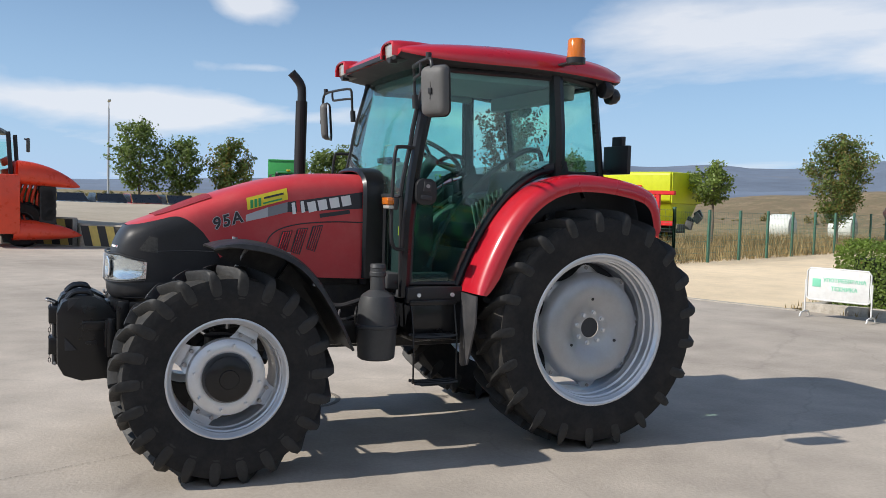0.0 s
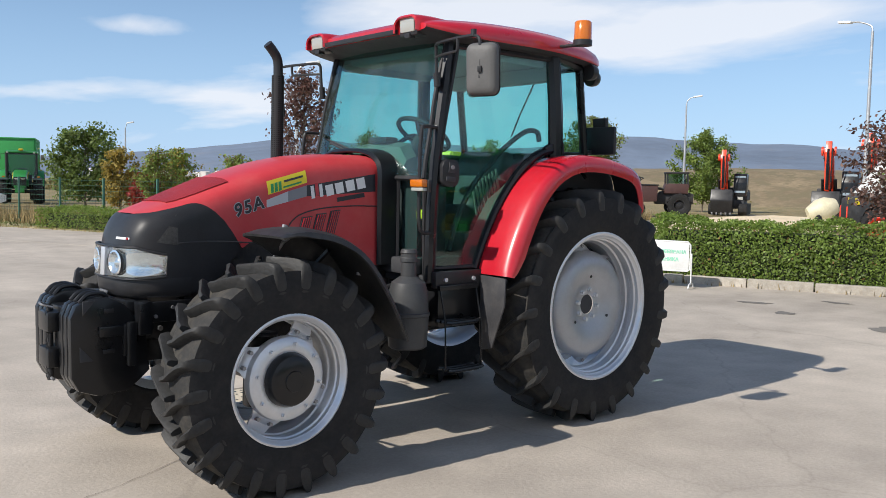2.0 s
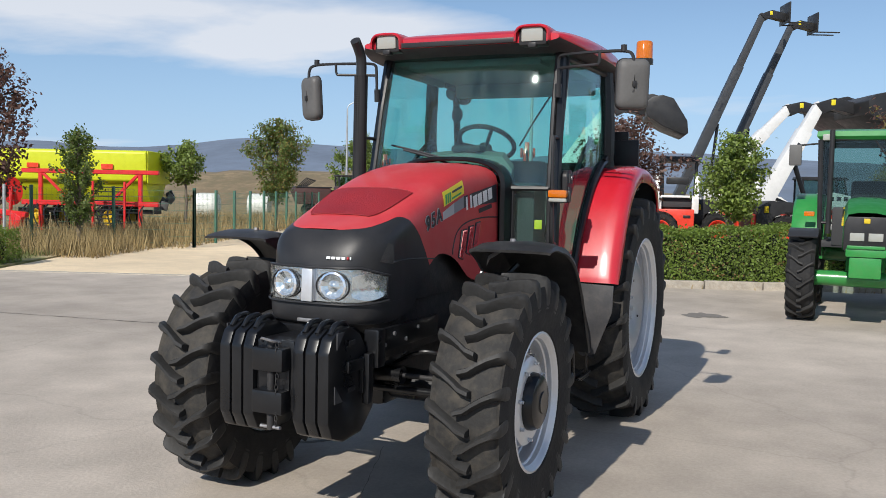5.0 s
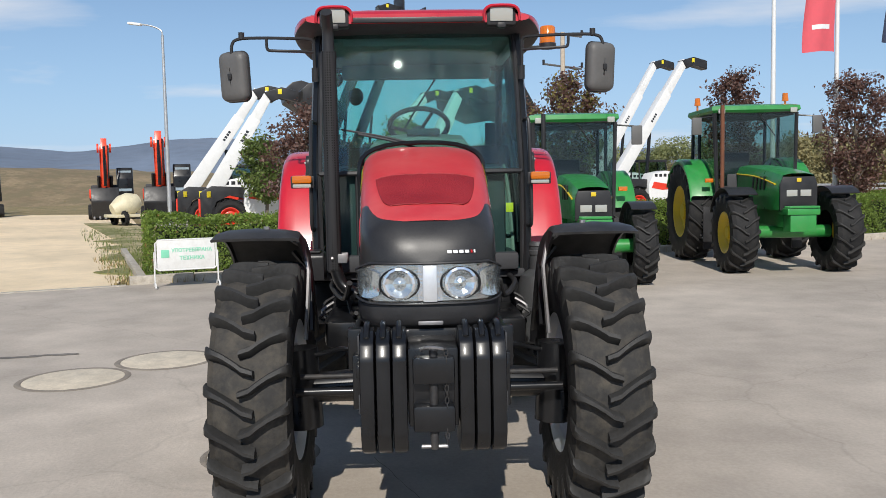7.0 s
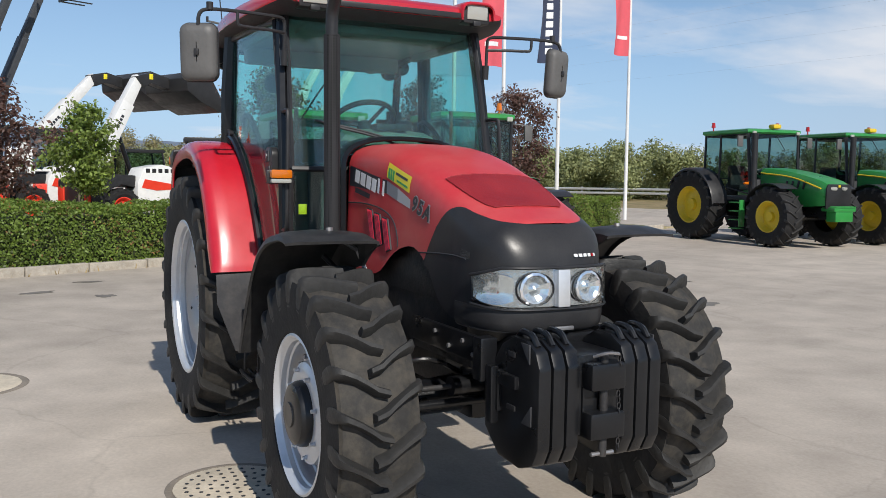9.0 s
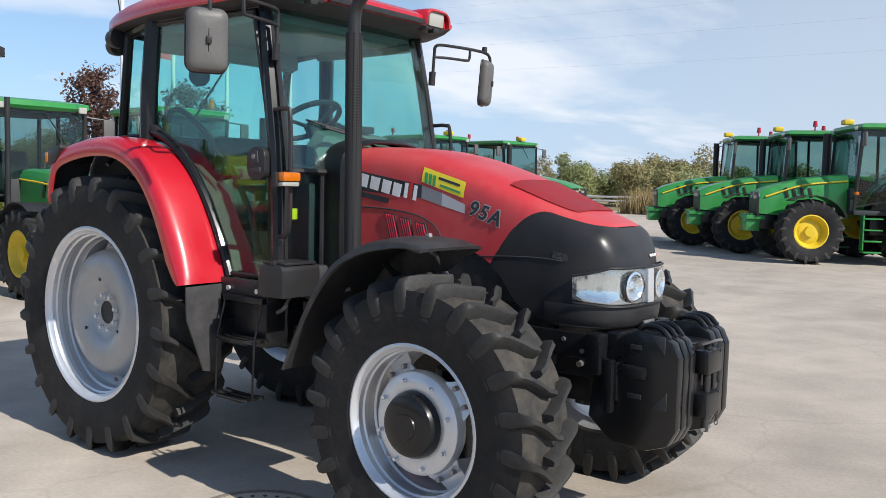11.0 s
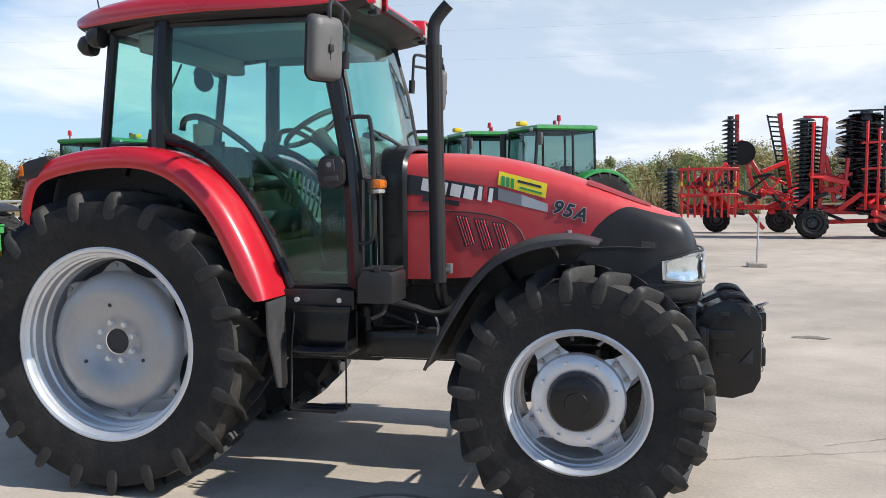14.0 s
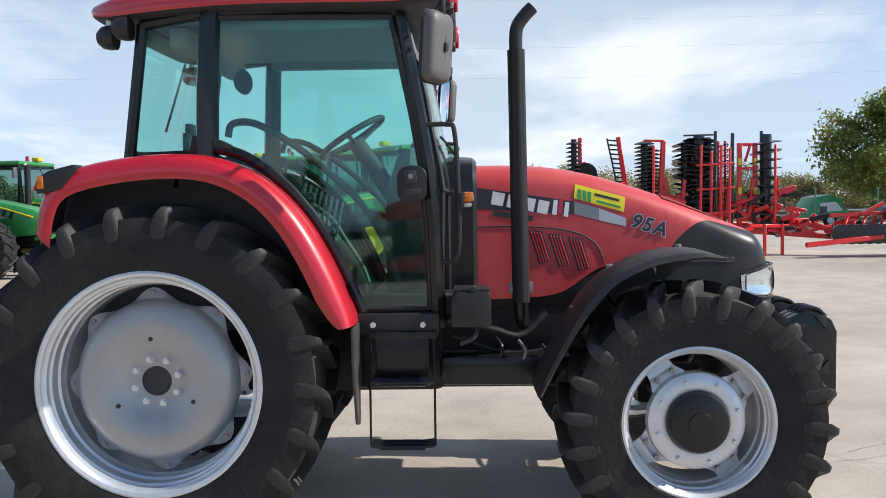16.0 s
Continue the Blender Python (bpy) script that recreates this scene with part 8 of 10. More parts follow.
skid_loader("red and white compact loader behind the hedge", *at_line(7.54, 13.50), KT + 75)
skid_loader("red and white compact loader beside another", *at_line(9.44, 13.90), KT + 80)
skid_loader("red compact loader in the machine yard", *at_line(15.8, 15.0), KT + 60)


EXC_GLASS = surface("bluish cab glass with blinds", (0.26, 0.32, 0.36), 0.12, vary=0.25, scale=2)


def excavator(label, x, y, turn, size=0.92):
    t = machine("excavator", label, "excavator", x, y, turn, "excavators")
    t.scale = (size, size, size)
    for w in (1, -1):
        bm = B()
        prism(bm, [(-1.7, 0.25), (-1.5, 0.05), (1.5, 0.05), (1.7, 0.25), (1.7, 0.6), (1.5, 0.8), (-1.5, 0.8), (-1.7, 0.6)], "y", 0.95 * w - 0.28, 0.95 * w + 0.28, 0.05)
        part("track", bm, RUBBER, t, "black crawler track")
    bm = B()
    box(bm, (-0.55, 0, 1.30), (2.6, 2.3, 0.60), 0.08)
    box(bm, (0.0, 0, 0.75), (2.4, 2.0, 0.60), 0.05)
    box(bm, (-0.9, -0.3, 1.72), (1.7, 1.5, 0.30), 0.08)
    part("house", bm, INTERIOR_DARK, t, "dark upper body")
    bm = B()
    box(bm, (0.55, -0.86, 1.40), (0.70, 0.58, 0.52), 0.06)
    part("side_cover", bm, ORANGE, t, "orange side cover")
    bm = B()
    box(bm, (-1.7, 0, 1.4), (0.5, 2.2, 0.7), 0.1)
    part("counterweight", bm, INTERIOR_DARK, t)
    bm = B()
    prism(bm, [(-0.3, 1.3), (-0.35, 2.75), (0.9, 2.80), (1.15, 2.2), (1.2, 1.3)], "y", 0.28, 1.12, 0.06)
    part("cab", bm, BLACK_GLOSS, t, "dark glazed cab")
    pane(t, [(1.21, 0.36, 1.5), (1.21, 1.05, 1.5), (0.99, 1.05, 2.65), (0.99, 0.36, 2.65)], EXC_GLASS, 0.02)
    bm = B()
    prism(bm, [(0.55, 1.4), (0.5, 1.9), (1.15, 3.35), (1.65, 3.95), (2.0, 3.98), (2.05, 3.70), (1.75, 3.45), (1.45, 3.0), (1.0, 1.6)], "y", -0.54, -0.08, 0.04)
    part("boom", bm, ORANGE, t, "orange boom")
    for yy in (-0.62, 0.0):
        part("boom_plate", cyl(B(), (1.85, yy - 0.05, 3.82), (1.85, yy + 0.05, 3.82), 0.24, 14), ORANGE, t)
        part("ram", tube(B(), [(0.95, yy, 1.5), (1.30, yy, 2.35)], 0.09, 8), BLACK_GLOSS, t)
    bm = B()
    prism(bm, [(1.78, 4.28), (2.05, 4.34), (2.24, 3.75), (2.12, 2.3), (1.95, 1.75), (1.80, 1.8), (1.86, 3.3)], "y", -0.46, -0.16, 0.03)
    part("dipper", bm, ORANGE, t)
    part("ram", tube(B(), [(2.18, -0.31, 3.9), (2.28, -0.31, 2.9), (2.22, -0.31, 1.8)], 0.075, 8), BLACK_GLOSS, t)
    part("hose", tube(B(), [(1.7, -0.12, 3.7), (2.2, -0.10, 3.9), (2.3, -0.12, 3.2), (2.15, -0.14, 2.2)], 0.035, 6, 4), BLACK, t)
    bm = B()
    prism(bm, [(1.35, 1.45), (2.15, 1.75), (2.42, 1.0), (2.1, 0.12), (1.5, 0.15), (1.2, 0.7)], "y", -1.05, 0.35, 0.08)
    part("bucket", bm, BLACK, t, "black digging bucket")
    for k in range(5):
        part("bucket_tooth", box(B(), (2.10, -0.93 + 0.29 * k, 0.12), (0.10, 0.10, 0.16), 0.02), SILVER_DARK, t)
    part("ram", tube(B(), [(1.0, -0.25, 1.6), (1.55, -0.25, 2.9)], 0.07, 8), CHROME, t)
    part("ram", tube(B(), [(1.25, -0.25, 3.0), (1.95, -0.25, 3.85)], 0.06, 8), BLACK_GLOSS, t)
    for k in range(2):
        bm = B()
        box(bm, (1.2, 0.75 if k else -0.8, 1.15), (0.1, 0.35, 0.22), 0.03)
        part("lamp", bm, WHITE_LENS, t)
    return t


excavator("orange crawler excavator with folded arm on the dirt", -45.2, -24.7, 25)
excavator("orange crawler excavator with folded arm beside its twin", -39.0, -15.2, 19)
excavator("orange crawler excavator with raised arm by the machine yard", *at_line(3.8, 27.0), 14)

t = machine("wheel_loader", "dark tractor loader with a wide maroon bucket on the field", "loader", -36.6, -24.2, -50)
MAROON = surface("dull maroon paint", (0.065, 0.028, 0.026), 0.6, vary=0.3, dirt=(0.12, 0.08, 0.06), dirt_amount=0.2)
bm = B()
prism(bm, [(0.05, 0.85), (0.0, 1.72), (1.95, 1.72), (2.05, 1.55), (1.75, 0.80)], "y", -1.0, 1.0, 0.05)
part("bucket", bm, MAROON, t, "wide maroon bucket")
bm = B()
box(bm, (0.95, 0, 1.755), (2.0, 2.06, 0.07), 0.02)
part("bucket_lip", bm, BLACK, t)
bm = B()
prism(bm, [(-1.95, 0.75), (-1.95, 1.30), (-1.5, 1.42), (-0.2, 1.42), (0.1, 1.05), (0.1, 0.70)], "y", -0.5, 0.5, 0.06)
part("body", bm, ENGINE, t)
bm = B()
prism(bm, [(-1.62, 1.30), (-1.70, 1.85), (-0.45, 1.85), (-0.30, 1.30)], "y", -0.68, 0.68, 0.05)
cab = part("cab", bm, MAROON, t)
bm = B()
box(bm, (-1.05, 0, 2.44), (1.25, 1.45, 0.10), 0.04)
part("cab_roof", bm, ENGINE, cab)
for px in (-1.62, -0.52):
    for py in (-0.64, 0.64):
        part("cab_post", cyl(B(), (px, py, 1.80), (px * 0.97, py, 2.42), 0.045, 6), BLACK, cab)
for py in (-0.62, 0.62):
    pane(t, [(-1.58, py, 1.86), (-0.56, py, 1.86), (-0.56, py, 2.38), (-1.56, py, 2.38)], frame=0)
for s_ in (1, -1):
    simple_wheel(t, 1.05, 0.75 * s_, 0.42, s_, 0.42, 0.34, 0.2, BLACK, 12)
    simple_wheel(t, -1.15, 0.82 * s_, 0.66, s_, 0.66, 0.42, 0.32, BLACK, 14)
    part("lift_arm", tube(B(), [(-0.6, 0.55 * s_, 1.5), (0.1, 0.55 * s_, 1.6), (0.7, 0.55 * s_, 1.2)], 0.07, 6), ENGINE, t)
for k in range(6):
    part("rack_bar", tube(B(), [(1.70 - 0.10 * k, -0.3, 1.80), (1.20 - 0.10 * k, -0.3, 2.28 - 0.03 * k)], 0.03, 5), BLACK, t)
part("rack_bar", tube(B(), [(1.72, -0.3, 1.86), (1.15, -0.3, 1.84)], 0.03, 5), BLACK, t)
part("rack_bar", tube(B(), [(1.22, -0.3, 2.28), (0.68, -0.3, 2.12)], 0.03, 5), BLACK, t)

t = machine("mixer", "cream drum mixer on the dirt beside the hedge", "mixer", -29.9, -11.6, 40)
drum = lathe(B(), [(0.0, -0.62), (0.25, -0.62), (0.46, -0.2), (0.47, 0.15), (0.30, 0.5), (0.27, 0.54), (0.0, 0.5)], 24)
part("drum", drum, CREAM, t, "cream drum").matrix_basis = pose(0, 0, 0.85, 20, 0, 0)
for s in (1, -1):
    simple_wheel(t, 0.55 * s, -0.3, 0.32, 1, 0.32, 0.18, 0.17, BLACK, 10)
bm = B()
box(bm, (0, 0, 0.42), (1.3, 1.4, 0.12), 0.02)
part("chassis", bm, CREAM, t)
for x, y in ((-34.2, -27.2), (-31.0, -28.2)):
    bale = empty("bale", x, y, 0, 25)
    tagged(bale, "white film-wrapped round bale on the grass", "bale", "wrapped bales")
    part("wrap", lathe(B(), [(0, -0.58), (0.52, -0.6), (0.62, -0.55), (0.66, -0.4), (0.67, 0), (0.66, 0.4), (0.62, 0.55), (0.52, 0.6), (0, 0.58)], 28), surface("white film", (0.72, 0.74, 0.68), 0.35, vary=0.1, scale=3, bump=0.3), bale).matrix_basis = pose(0, 0, 0.66)

# ---- red implements across the yard ----
def disc_stack(thing, x, y, z0, z1, r, pitch, material=None, name="disc_roller", notch=0, tilt=0.0):
    """A folded-up roller: its spindle as the part, every disc a piece under it."""
    axle = part(name, cyl(B(), (x, y, z0 - 0.05), (x, y, z1 + 0.05), r * 0.36, 12), DISC_STEEL, thing, "upright roller of dark steel discs")
    bm = B()
    n = 20
    rings = [[bm.verts.new((rr * (1 - (0.10 if notch and k % 2 else 0)) * math.cos(2 * math.pi * k / n), rr * (1 - (0.10 if notch and k % 2 else 0)) * math.sin(2 * math.pi * k / n), zz)) for k in range(n)] for rr, zz in ((0.05, 0.062), (r * 0.6, 0.050), (r, 0.008), (r, -0.014), (r * 0.6, 0.016))]
    for a, b in zip(rings, rings[1:]):
        for k in range(n):
            bm.faces.new((a[k], a[(k + 1) % n], b[(k + 1) % n], b[k]))
    me = bpy.data.meshes.new("disc")
    bmesh.ops.recalc_face_normals(bm, faces=bm.faces)
    bm.to_mesh(me)
    bm.free()
    me.materials.append(material or DISC_STEEL)
    k = 0
    z = z0
    while z <= z1:
        ob = new("disc", me)
        ob.parent = axle
        ob.matrix_basis = pose(x, y, z, tilt * math.sin(k * 1.7), tilt, k * 23)
        z += pitch
        k += 1
    return axle


def beam(thing, a, b, w, material=None, name="beam", label=""):
    a, b = Vector(a), Vector(b)
    m = Matrix.Translation((a + b) / 2) @ (b - a).to_track_quat("Z", "Y").to_matrix().to_4x4()
    bm = B()
    got = bmesh.ops.create_cube(bm, size=1.0, matrix=m @ Matrix.Diagonal((w, w, (b - a).length, 1)))
    _bevel(bm, got["verts"], w * 0.12, 1)
    return part(name, bm, material or HARROW_RED, thing, label)


# folded disc harrow
h = machine("disc_harrow", "red folding disc harrow with upright black rollers", "harrow", 8.0, 21.3, 0, "red implements")
for x, y in ((-1.10, -0.25), (1.00, 0.9)):
    simple_wheel(h, x, y, 0.44, -1, 0.44, 0.42, 0.22, DISC_STEEL, 16)
beam(h, (-1.6, 0.3, 0.75), (2.2, 0.2, 0.75), 0.18)
beam(h, (-1.1, -0.25, 0.46), (1.0, 0.9, 0.46), 0.12)
beam(h, (-1.5, 0.9, 0.85), (2.0, 0.9, 0.85), 0.14)
disc_stack(h, -1.28, 0.2, 0.75, 3.30, 0.30, 0.115, notch=1)
disc_stack(h, -1.02, 0.45, 0.9, 3.2, 0.27, 0.115)
beam(h, (-0.85, 0.2, 0.8), (-0.72, 0.2, 3.35), 0.14)
beam(h, (-1.30, 0.2, 3.38), (-0.70, 0.2, 3.36), 0.07)
beam(h, (-0.70, 0.2, 2.3), (-0.45, 0.2, 1.0), 0.12)
disc_stack(h, 0.30, 0.1, 0.7, 3.45, 0.46, 0.155, notch=1, tilt=8)
disc_stack(h, 0.62, 0.35, 0.8, 3.4, 0.30, 0.12)
disc_stack(h, 0.02, 0.5, 0.8, 3.3, 0.42, 0.155, tilt=-8)
for x in (0.15, 0.45, 0.95, 1.15):
    beam(h, (x, 0.4, 0.8), (x, 0.4, 3.35), 0.07)
beam(h, (-0.15, 0.1, 3.50), (0.75, 0.2, 3.52), 0.05, DISC_STEEL)
beam(h, (0.75, 0.1, 0.9), (0.78, 0.1, 3.62), 0.08, DISC_STEEL)
for k in range(14):
    part("tine", tube(B(), [(0.95, 0.3, 1.1 + 0.16 * k), (1.15, 0.12, 1.16 + 0.16 * k), (1.08, -0.02, 1.06 + 0.16 * k)], 0.018, 5, 3), DISC_STEEL, h, "curved spring tine")
for x in (1.45, 1.90):
    beam(h, (x, 0.0, 0.7), (x, 0.0, 3.25), 0.13, label="red upright wing frame")
    for z in (1.5, 2.35):
        bm = B()
        box(bm, (x, -0.07, z + 0.35), (0.10, 0.012, 0.20), 0.0)
        part("reflector", bm, YELLOW, h)
for z in (1.0, 1.75, 2.5, 3.2):
    beam(h, (1.45, 0.0, z), (1.90, 0.0, z), 0.09)
beam(h, (1.25, 0.1, 0.9), (1.28, 0.1, 3.55), 0.09, DISC_STEEL)
disc_stack(h, 2.25, 0.1, 0.9, 3.45, 0.46, 0.26, tilt=7)
beam(h, (2.12, 0.1, 0.8), (2.12, 0.1, 3.6), 0.08, DISC_STEEL)
for z in (1.3, 2.0, 2.7):
    part("hydraulic_ram", tube(B(), [(1.6, -0.05, z), (1.75, -0.05, z + 0.5)], 0.04, 8), CHROME if z == 2.0 else HARROW_RED, h)
for k in range(5):
    part("hose", tube(B(), [(1.55 + 0.06 * k, -0.1, 1.9), (1.7, -0.2, 1.5 - 0.1 * k), (1.9, -0.3, 0.9), (2.2, -0.6, 0.75)], 0.015, 5, 4), BLACK, h)
beam(h, (1.2, 0.0, 0.72), (3.4, -1.0, 0.55), 0.16, label="red drawbar")
beam(h, (2.0, 0.6, 0.72), (3.4, -0.9, 0.55), 0.13)
beam(h, (3.3, -0.95, 0.55), (4.8, -1.7, 0.42), 0.14)
for x, y in ((1.65, -1.6), (2.35, -1.0)):
    beam(h, (x, y, 0.02), (x, y, 0.9), 0.08, label="red support leg")
beam(h, (1.3, -1.35, 0.86), (2.6, -0.7, 0.82), 0.10)
for k in range(8):
    bm = B()
    box(bm, (2.2 + 0.17 * k, 0.2 - 0.12 * k, 0.95 + 0.1 * math.sin(k * 2)), (0.14, 0.16, 0.22), 0.03, (0, 20 * k, 15))
    part("coupling", bm, HARROW_RED if k % 3 else BLACK, h)

g = np.random.default_rng(31)
for k in range(46):
    x, z = g.uniform(-1.5, 3.0), g.uniform(0.6, 1.8)
    a_, l_ = g.uniform(-0.9, 0.9), g.uniform(0.35, 0.8)
    p_, q_ = Vector((x, -0.15 + g.uniform(-0.3, 0.3), z)), Vector((x + l_ * math.cos(a_), -0.1 + g.uniform(-0.3, 0.3), z + l_ * math.sin(a_)))
    beam(h, p_, q_, g.uniform(0.07, 0.16), None if k % 4 else BLACK, "link_arm")
for k in range(34):
    x, y, z = 2.0 + 0.075 * k, -0.35 - 0.035 * k + g.uniform(-0.25, 0.25), 0.55 + g.uniform(0, 0.75) * (1 - k / 44)
    a_, l_ = g.uniform(-0.6, 0.6), g.uniform(0.3, 0.7)
    beam(h, (x, y, z), (x + l_ * math.cos(a_), y - 0.15, z + l_ * math.sin(a_)), g.uniform(0.06, 0.15), BLACK if k % 5 == 0 else SILVER_DARK if k % 9 == 4 else None, "link_arm")
for x in (-1.15, 0.22, 0.52, 0.80, 1.05, 2.35):
    beam(h, (x, -0.38, 0.8), (x + 0.03, -0.34, 3.1 + 0.1 * math.sin(9 * x)), 0.065, label="red upright")
for z in (1.2, 1.9, 2.6):
    beam(h, (0.1, -0.36, z), (1.2, -0.36, z + 0.05), 0.06)
for x in (-0.3, 1.0, 1.68, 2.4):
    part("hydraulic_ram", tube(B(), [(x, -0.2, 1.1), (x + 0.12, -0.15, 2.2)], 0.055, 8), HARROW_RED, h)
# second folded implement behind
h = machine("cultivator", "red folded cultivator with roller arms", "cultivator", 5.6, 24.2, 0, "red implements")
for x in (-1.0, 0.9):
    simple_wheel(h, x, 0.2, 0.42, -1, 0.42, 0.36, 0.2, DISC_STEEL, 14)
beam(h, (-2.0, 0, 0.8), (2.0, 0, 0.8), 0.16)
disc_stack(h, -0.62, 0.0, 1.4, 3.6, 0.26, 0.14)
beam(h, (-0.42, 0, 0.8), (-0.42, 0, 3.7), 0.13)
for k in range(16):
    beam(h, (0.50 + 0.03 * k, 0.0, 3.6 - 0.15 * k), (0.78 + 0.03 * k, 0.0, 3.58 - 0.15 * k), 0.05, DISC_STEEL, "rung")
beam(h, (0.46, 0, 3.66), (0.98, 0, 1.2), 0.05, DISC_STEEL)
beam(h, (0.82, 0, 3.70), (1.22, 0, 1.0), 0.14)
beam(h, (0.2, 0, 0.9), (-0.3, 0, 2.9), 0.12)
bm = B()
cyl(bm, (-0.25, -0.12, 2.5), (-0.25, 0.12, 2.5), 0.38, 20)
part("spare_wheel", bm, RUBBER, h)
beam(h, (-0.2, 0, 2.6), (0.55, 0, 1.3), 0.12)
for k in range(9):
    x = -2.1 + 0.2 * k
    beam(h, (x, -0.6, 0.5), (x, -0.6, 2.0 + 0.1 * (k % 2)), 0.07)
    bm = B()
    box(bm, (x, -0.65, 1.55), (0.06, 0.02, 0.14), 0.0)
    part("reflector", bm, YELLOW if k % 4 == 0 else BLACK, h)
for z in (1.2, 2.0):
    beam(h, (-2.2, -0.6, z), (-0.4, -0.6, z), 0.09)
disc_stack(h, -2.45, -0.2, 0.6, 2.0, 0.25, 0.13)
for k in range(12):
    bm = B()
    box(bm, (-1.8 + 0.3 * k, -0.5 + 0.1 * (k % 3), 0.7 + 0.18 * (k % 4)), (0.22, 0.18, 0.16), 0.03, (10 * k, 20 * k, 30 * k))
    part("coupling", bm, HARROW_RED if k % 3 else DISC_STEEL, h)

for k in range(44):
    x, z = g.uniform(-2.4, 1.6), g.uniform(0.55, 1.9)
    a_, l_ = g.uniform(-1.0, 1.0), g.uniform(0.4, 0.9)
    beam(h, (x, -0.5 + g.uniform(-0.2, 0.3), z), (x + l_ * math.cos(a_), -0.4 + g.uniform(-0.2, 0.3), z + l_ * math.sin(a_)), g.uniform(0.05, 0.13), None if k % 4 else BLACK, "link_arm")
# low trailed implement near the right edge
h = machine("seed_drill", "red trailed implement with black discs and tyres", "seed drill", 13.0, 19.3, 0, "red implements")
simple_wheel(h, 0.35, -0.3, 0.44, -1, 0.44, 0.36, 0.26, SILVER, 16)
simple_wheel(h, 1.9, -0.3, 0.44, -1, 0.44, 0.36, 0.26, SILVER, 16)
bm = B()
prism(bm, [(-0.1, 0.55), (0.1, 0.95), (0.7, 1.02), (1.6, 1.0), (1.7, 0.5)], "y", -0.5, 0.6, 0.05)
part("mudguard", bm, HARROW_RED, h, "red mudguard")
bm = B()
prism(bm, [(-0.3, 1.0), (-0.2, 1.35), (1.8, 1.7), (2.0, 1.0)], "y", -0.4, 0.8, 0.05)
part("hopper", bm, BLACK, h, "black hopper")
beam(h, (-2.6, -0.6, 0.36), (0.2, -0.1, 0.6), 0.13)
for k in range(6):
    bm = B()
    cyl(bm, (-1.5 + 0.24 * k, -0.25, 0.62), (-1.47 + 0.24 * k, -0.10, 0.62), 0.27, 18)
    part("disc", bm, DISC_STEEL, h)
    beam(h, (-1.5 + 0.24 * k, -0.2, 0.65), (-1.2 + 0.24 * k, 0.1, 1.12), 0.06)
beam(h, (-1.7, 0.1, 1.12), (0.2, 0.1, 1.2), 0.10)
beam(h, (-0.9, 0.0, 1.15), (-0.3, 0.0, 1.45), 0.09)

# stake in a concrete foot
t = machine("marker_stake", "thin stake in a pale concrete foot", "stake", 4.53, 12.3, 0)
part("stake", cyl(B(), (0, 0, 0.05), (0.02, 0, 0.95), 0.018, 8), GALV, t)
bm = B()
box(bm, (0, 0, 0.04), (0.34, 0.34, 0.08), 0.02)
part("foot", bm, KERB, t)

# green round baler far behind
t = machine("baler", "green and white round baler by the far fence", "baler", 22.6, 48.0, 8)
t.scale = (0.74, 0.74, 0.74)
bm = B()
prism(bm, [(-1.7, 0.7), (-1.6, 1.6), (-1.0, 2.4), (0.2, 2.6), (1.1, 2.2), (1.7, 1.2), (1.6, 0.6)], "y", -1.2, 1.2, 0.12)
part("body", bm, surface("bright green paint", (0.03, 0.30, 0.10), 0.35, vary=0.08, coat=0.2), t)
bm = B()
prism(bm, [(-0.9, 1.2), (-0.7, 1.9), (0.6, 2.0), (1.2, 1.3)], "y", -1.23, -1.2, 0.0)
part("side_panel", bm, WHITE, t, "white side panel")
bm = B()
box(bm, (-0.5, -1.25, 1.2), (0.6, 0.1, 0.9), 0.03)
part("guard", bm, MIRROR_BACK, t)
for s in (1, -1):
    simple_wheel(t, 0, 1.35 * s, 0.55, s, 0.55, 0.4, 0.3, SILVER, 14)

# behind the low hedge: ploughs, a red frame implement and the yellow spreaders
for i, (a, n, tr) in enumerate(((-15.0, 12.0, 100), (-18.3, 12.6, 104))):
    h = machine("plough", "red reversible plough with round bodies on the grass", "plough", *at_line(a, n), tr, "red ploughs")
    beam(h, (-1.8, 0, 0.9), (2.0, 0, 0.6), 0.18)
    for k in range(5):
        x = -1.6 + 0.75 * k
        bm = B()
        got = lathe(bm, [(0, 0.04), (0.25, 0.03), (0.40, -0.03), (0.25, -0.02), (0, 0.0)], 16)
        b_ = part("plough_body", bm, HARROW_RED, h)
        b_.matrix_basis = pose(x, 0.1, 1.55 - 0.05 * k, 15, 0, 30) @ Matrix.Diagonal((0.75, 1, 1.15, 1))
        beam(h, (x, 0, 0.75), (x, 0.05, 1.5), 0.09)
        bm = B()
        prism(bm, [(x, 0.1), (x + 0.45, 0.15), (x + 0.5, 0.5), (x + 0.1, 0.7)], "y", -0.15, 0.05, 0.02)
        part("mouldboard", bm, HARROW_RED, h)
    simple_wheel(h, 0.8, -0.5, 0.35, -1, 0.35, 0.22, 0.18, BLACK, 12)
h = machine("cultivator", "red frame cultivator with a toothed rack behind the fence", "cultivator", *at_line(-11.2, 12.0), KT, "red implements")
for s in (-1.6, 1.6):
    beam(h, (s, 0, 0.1), (s, 0, 2.0), 0.12)
    beam(h, (s, 0, 2.0), (s * 0.5, 0, 1.2), 0.09)
beam(h, (-2.2, 0, 2.0), (2.2, 0, 2.0), 0.14)
beam(h, (-2.2, 0, 1.0), (2.2, 0, 1.0), 0.16)
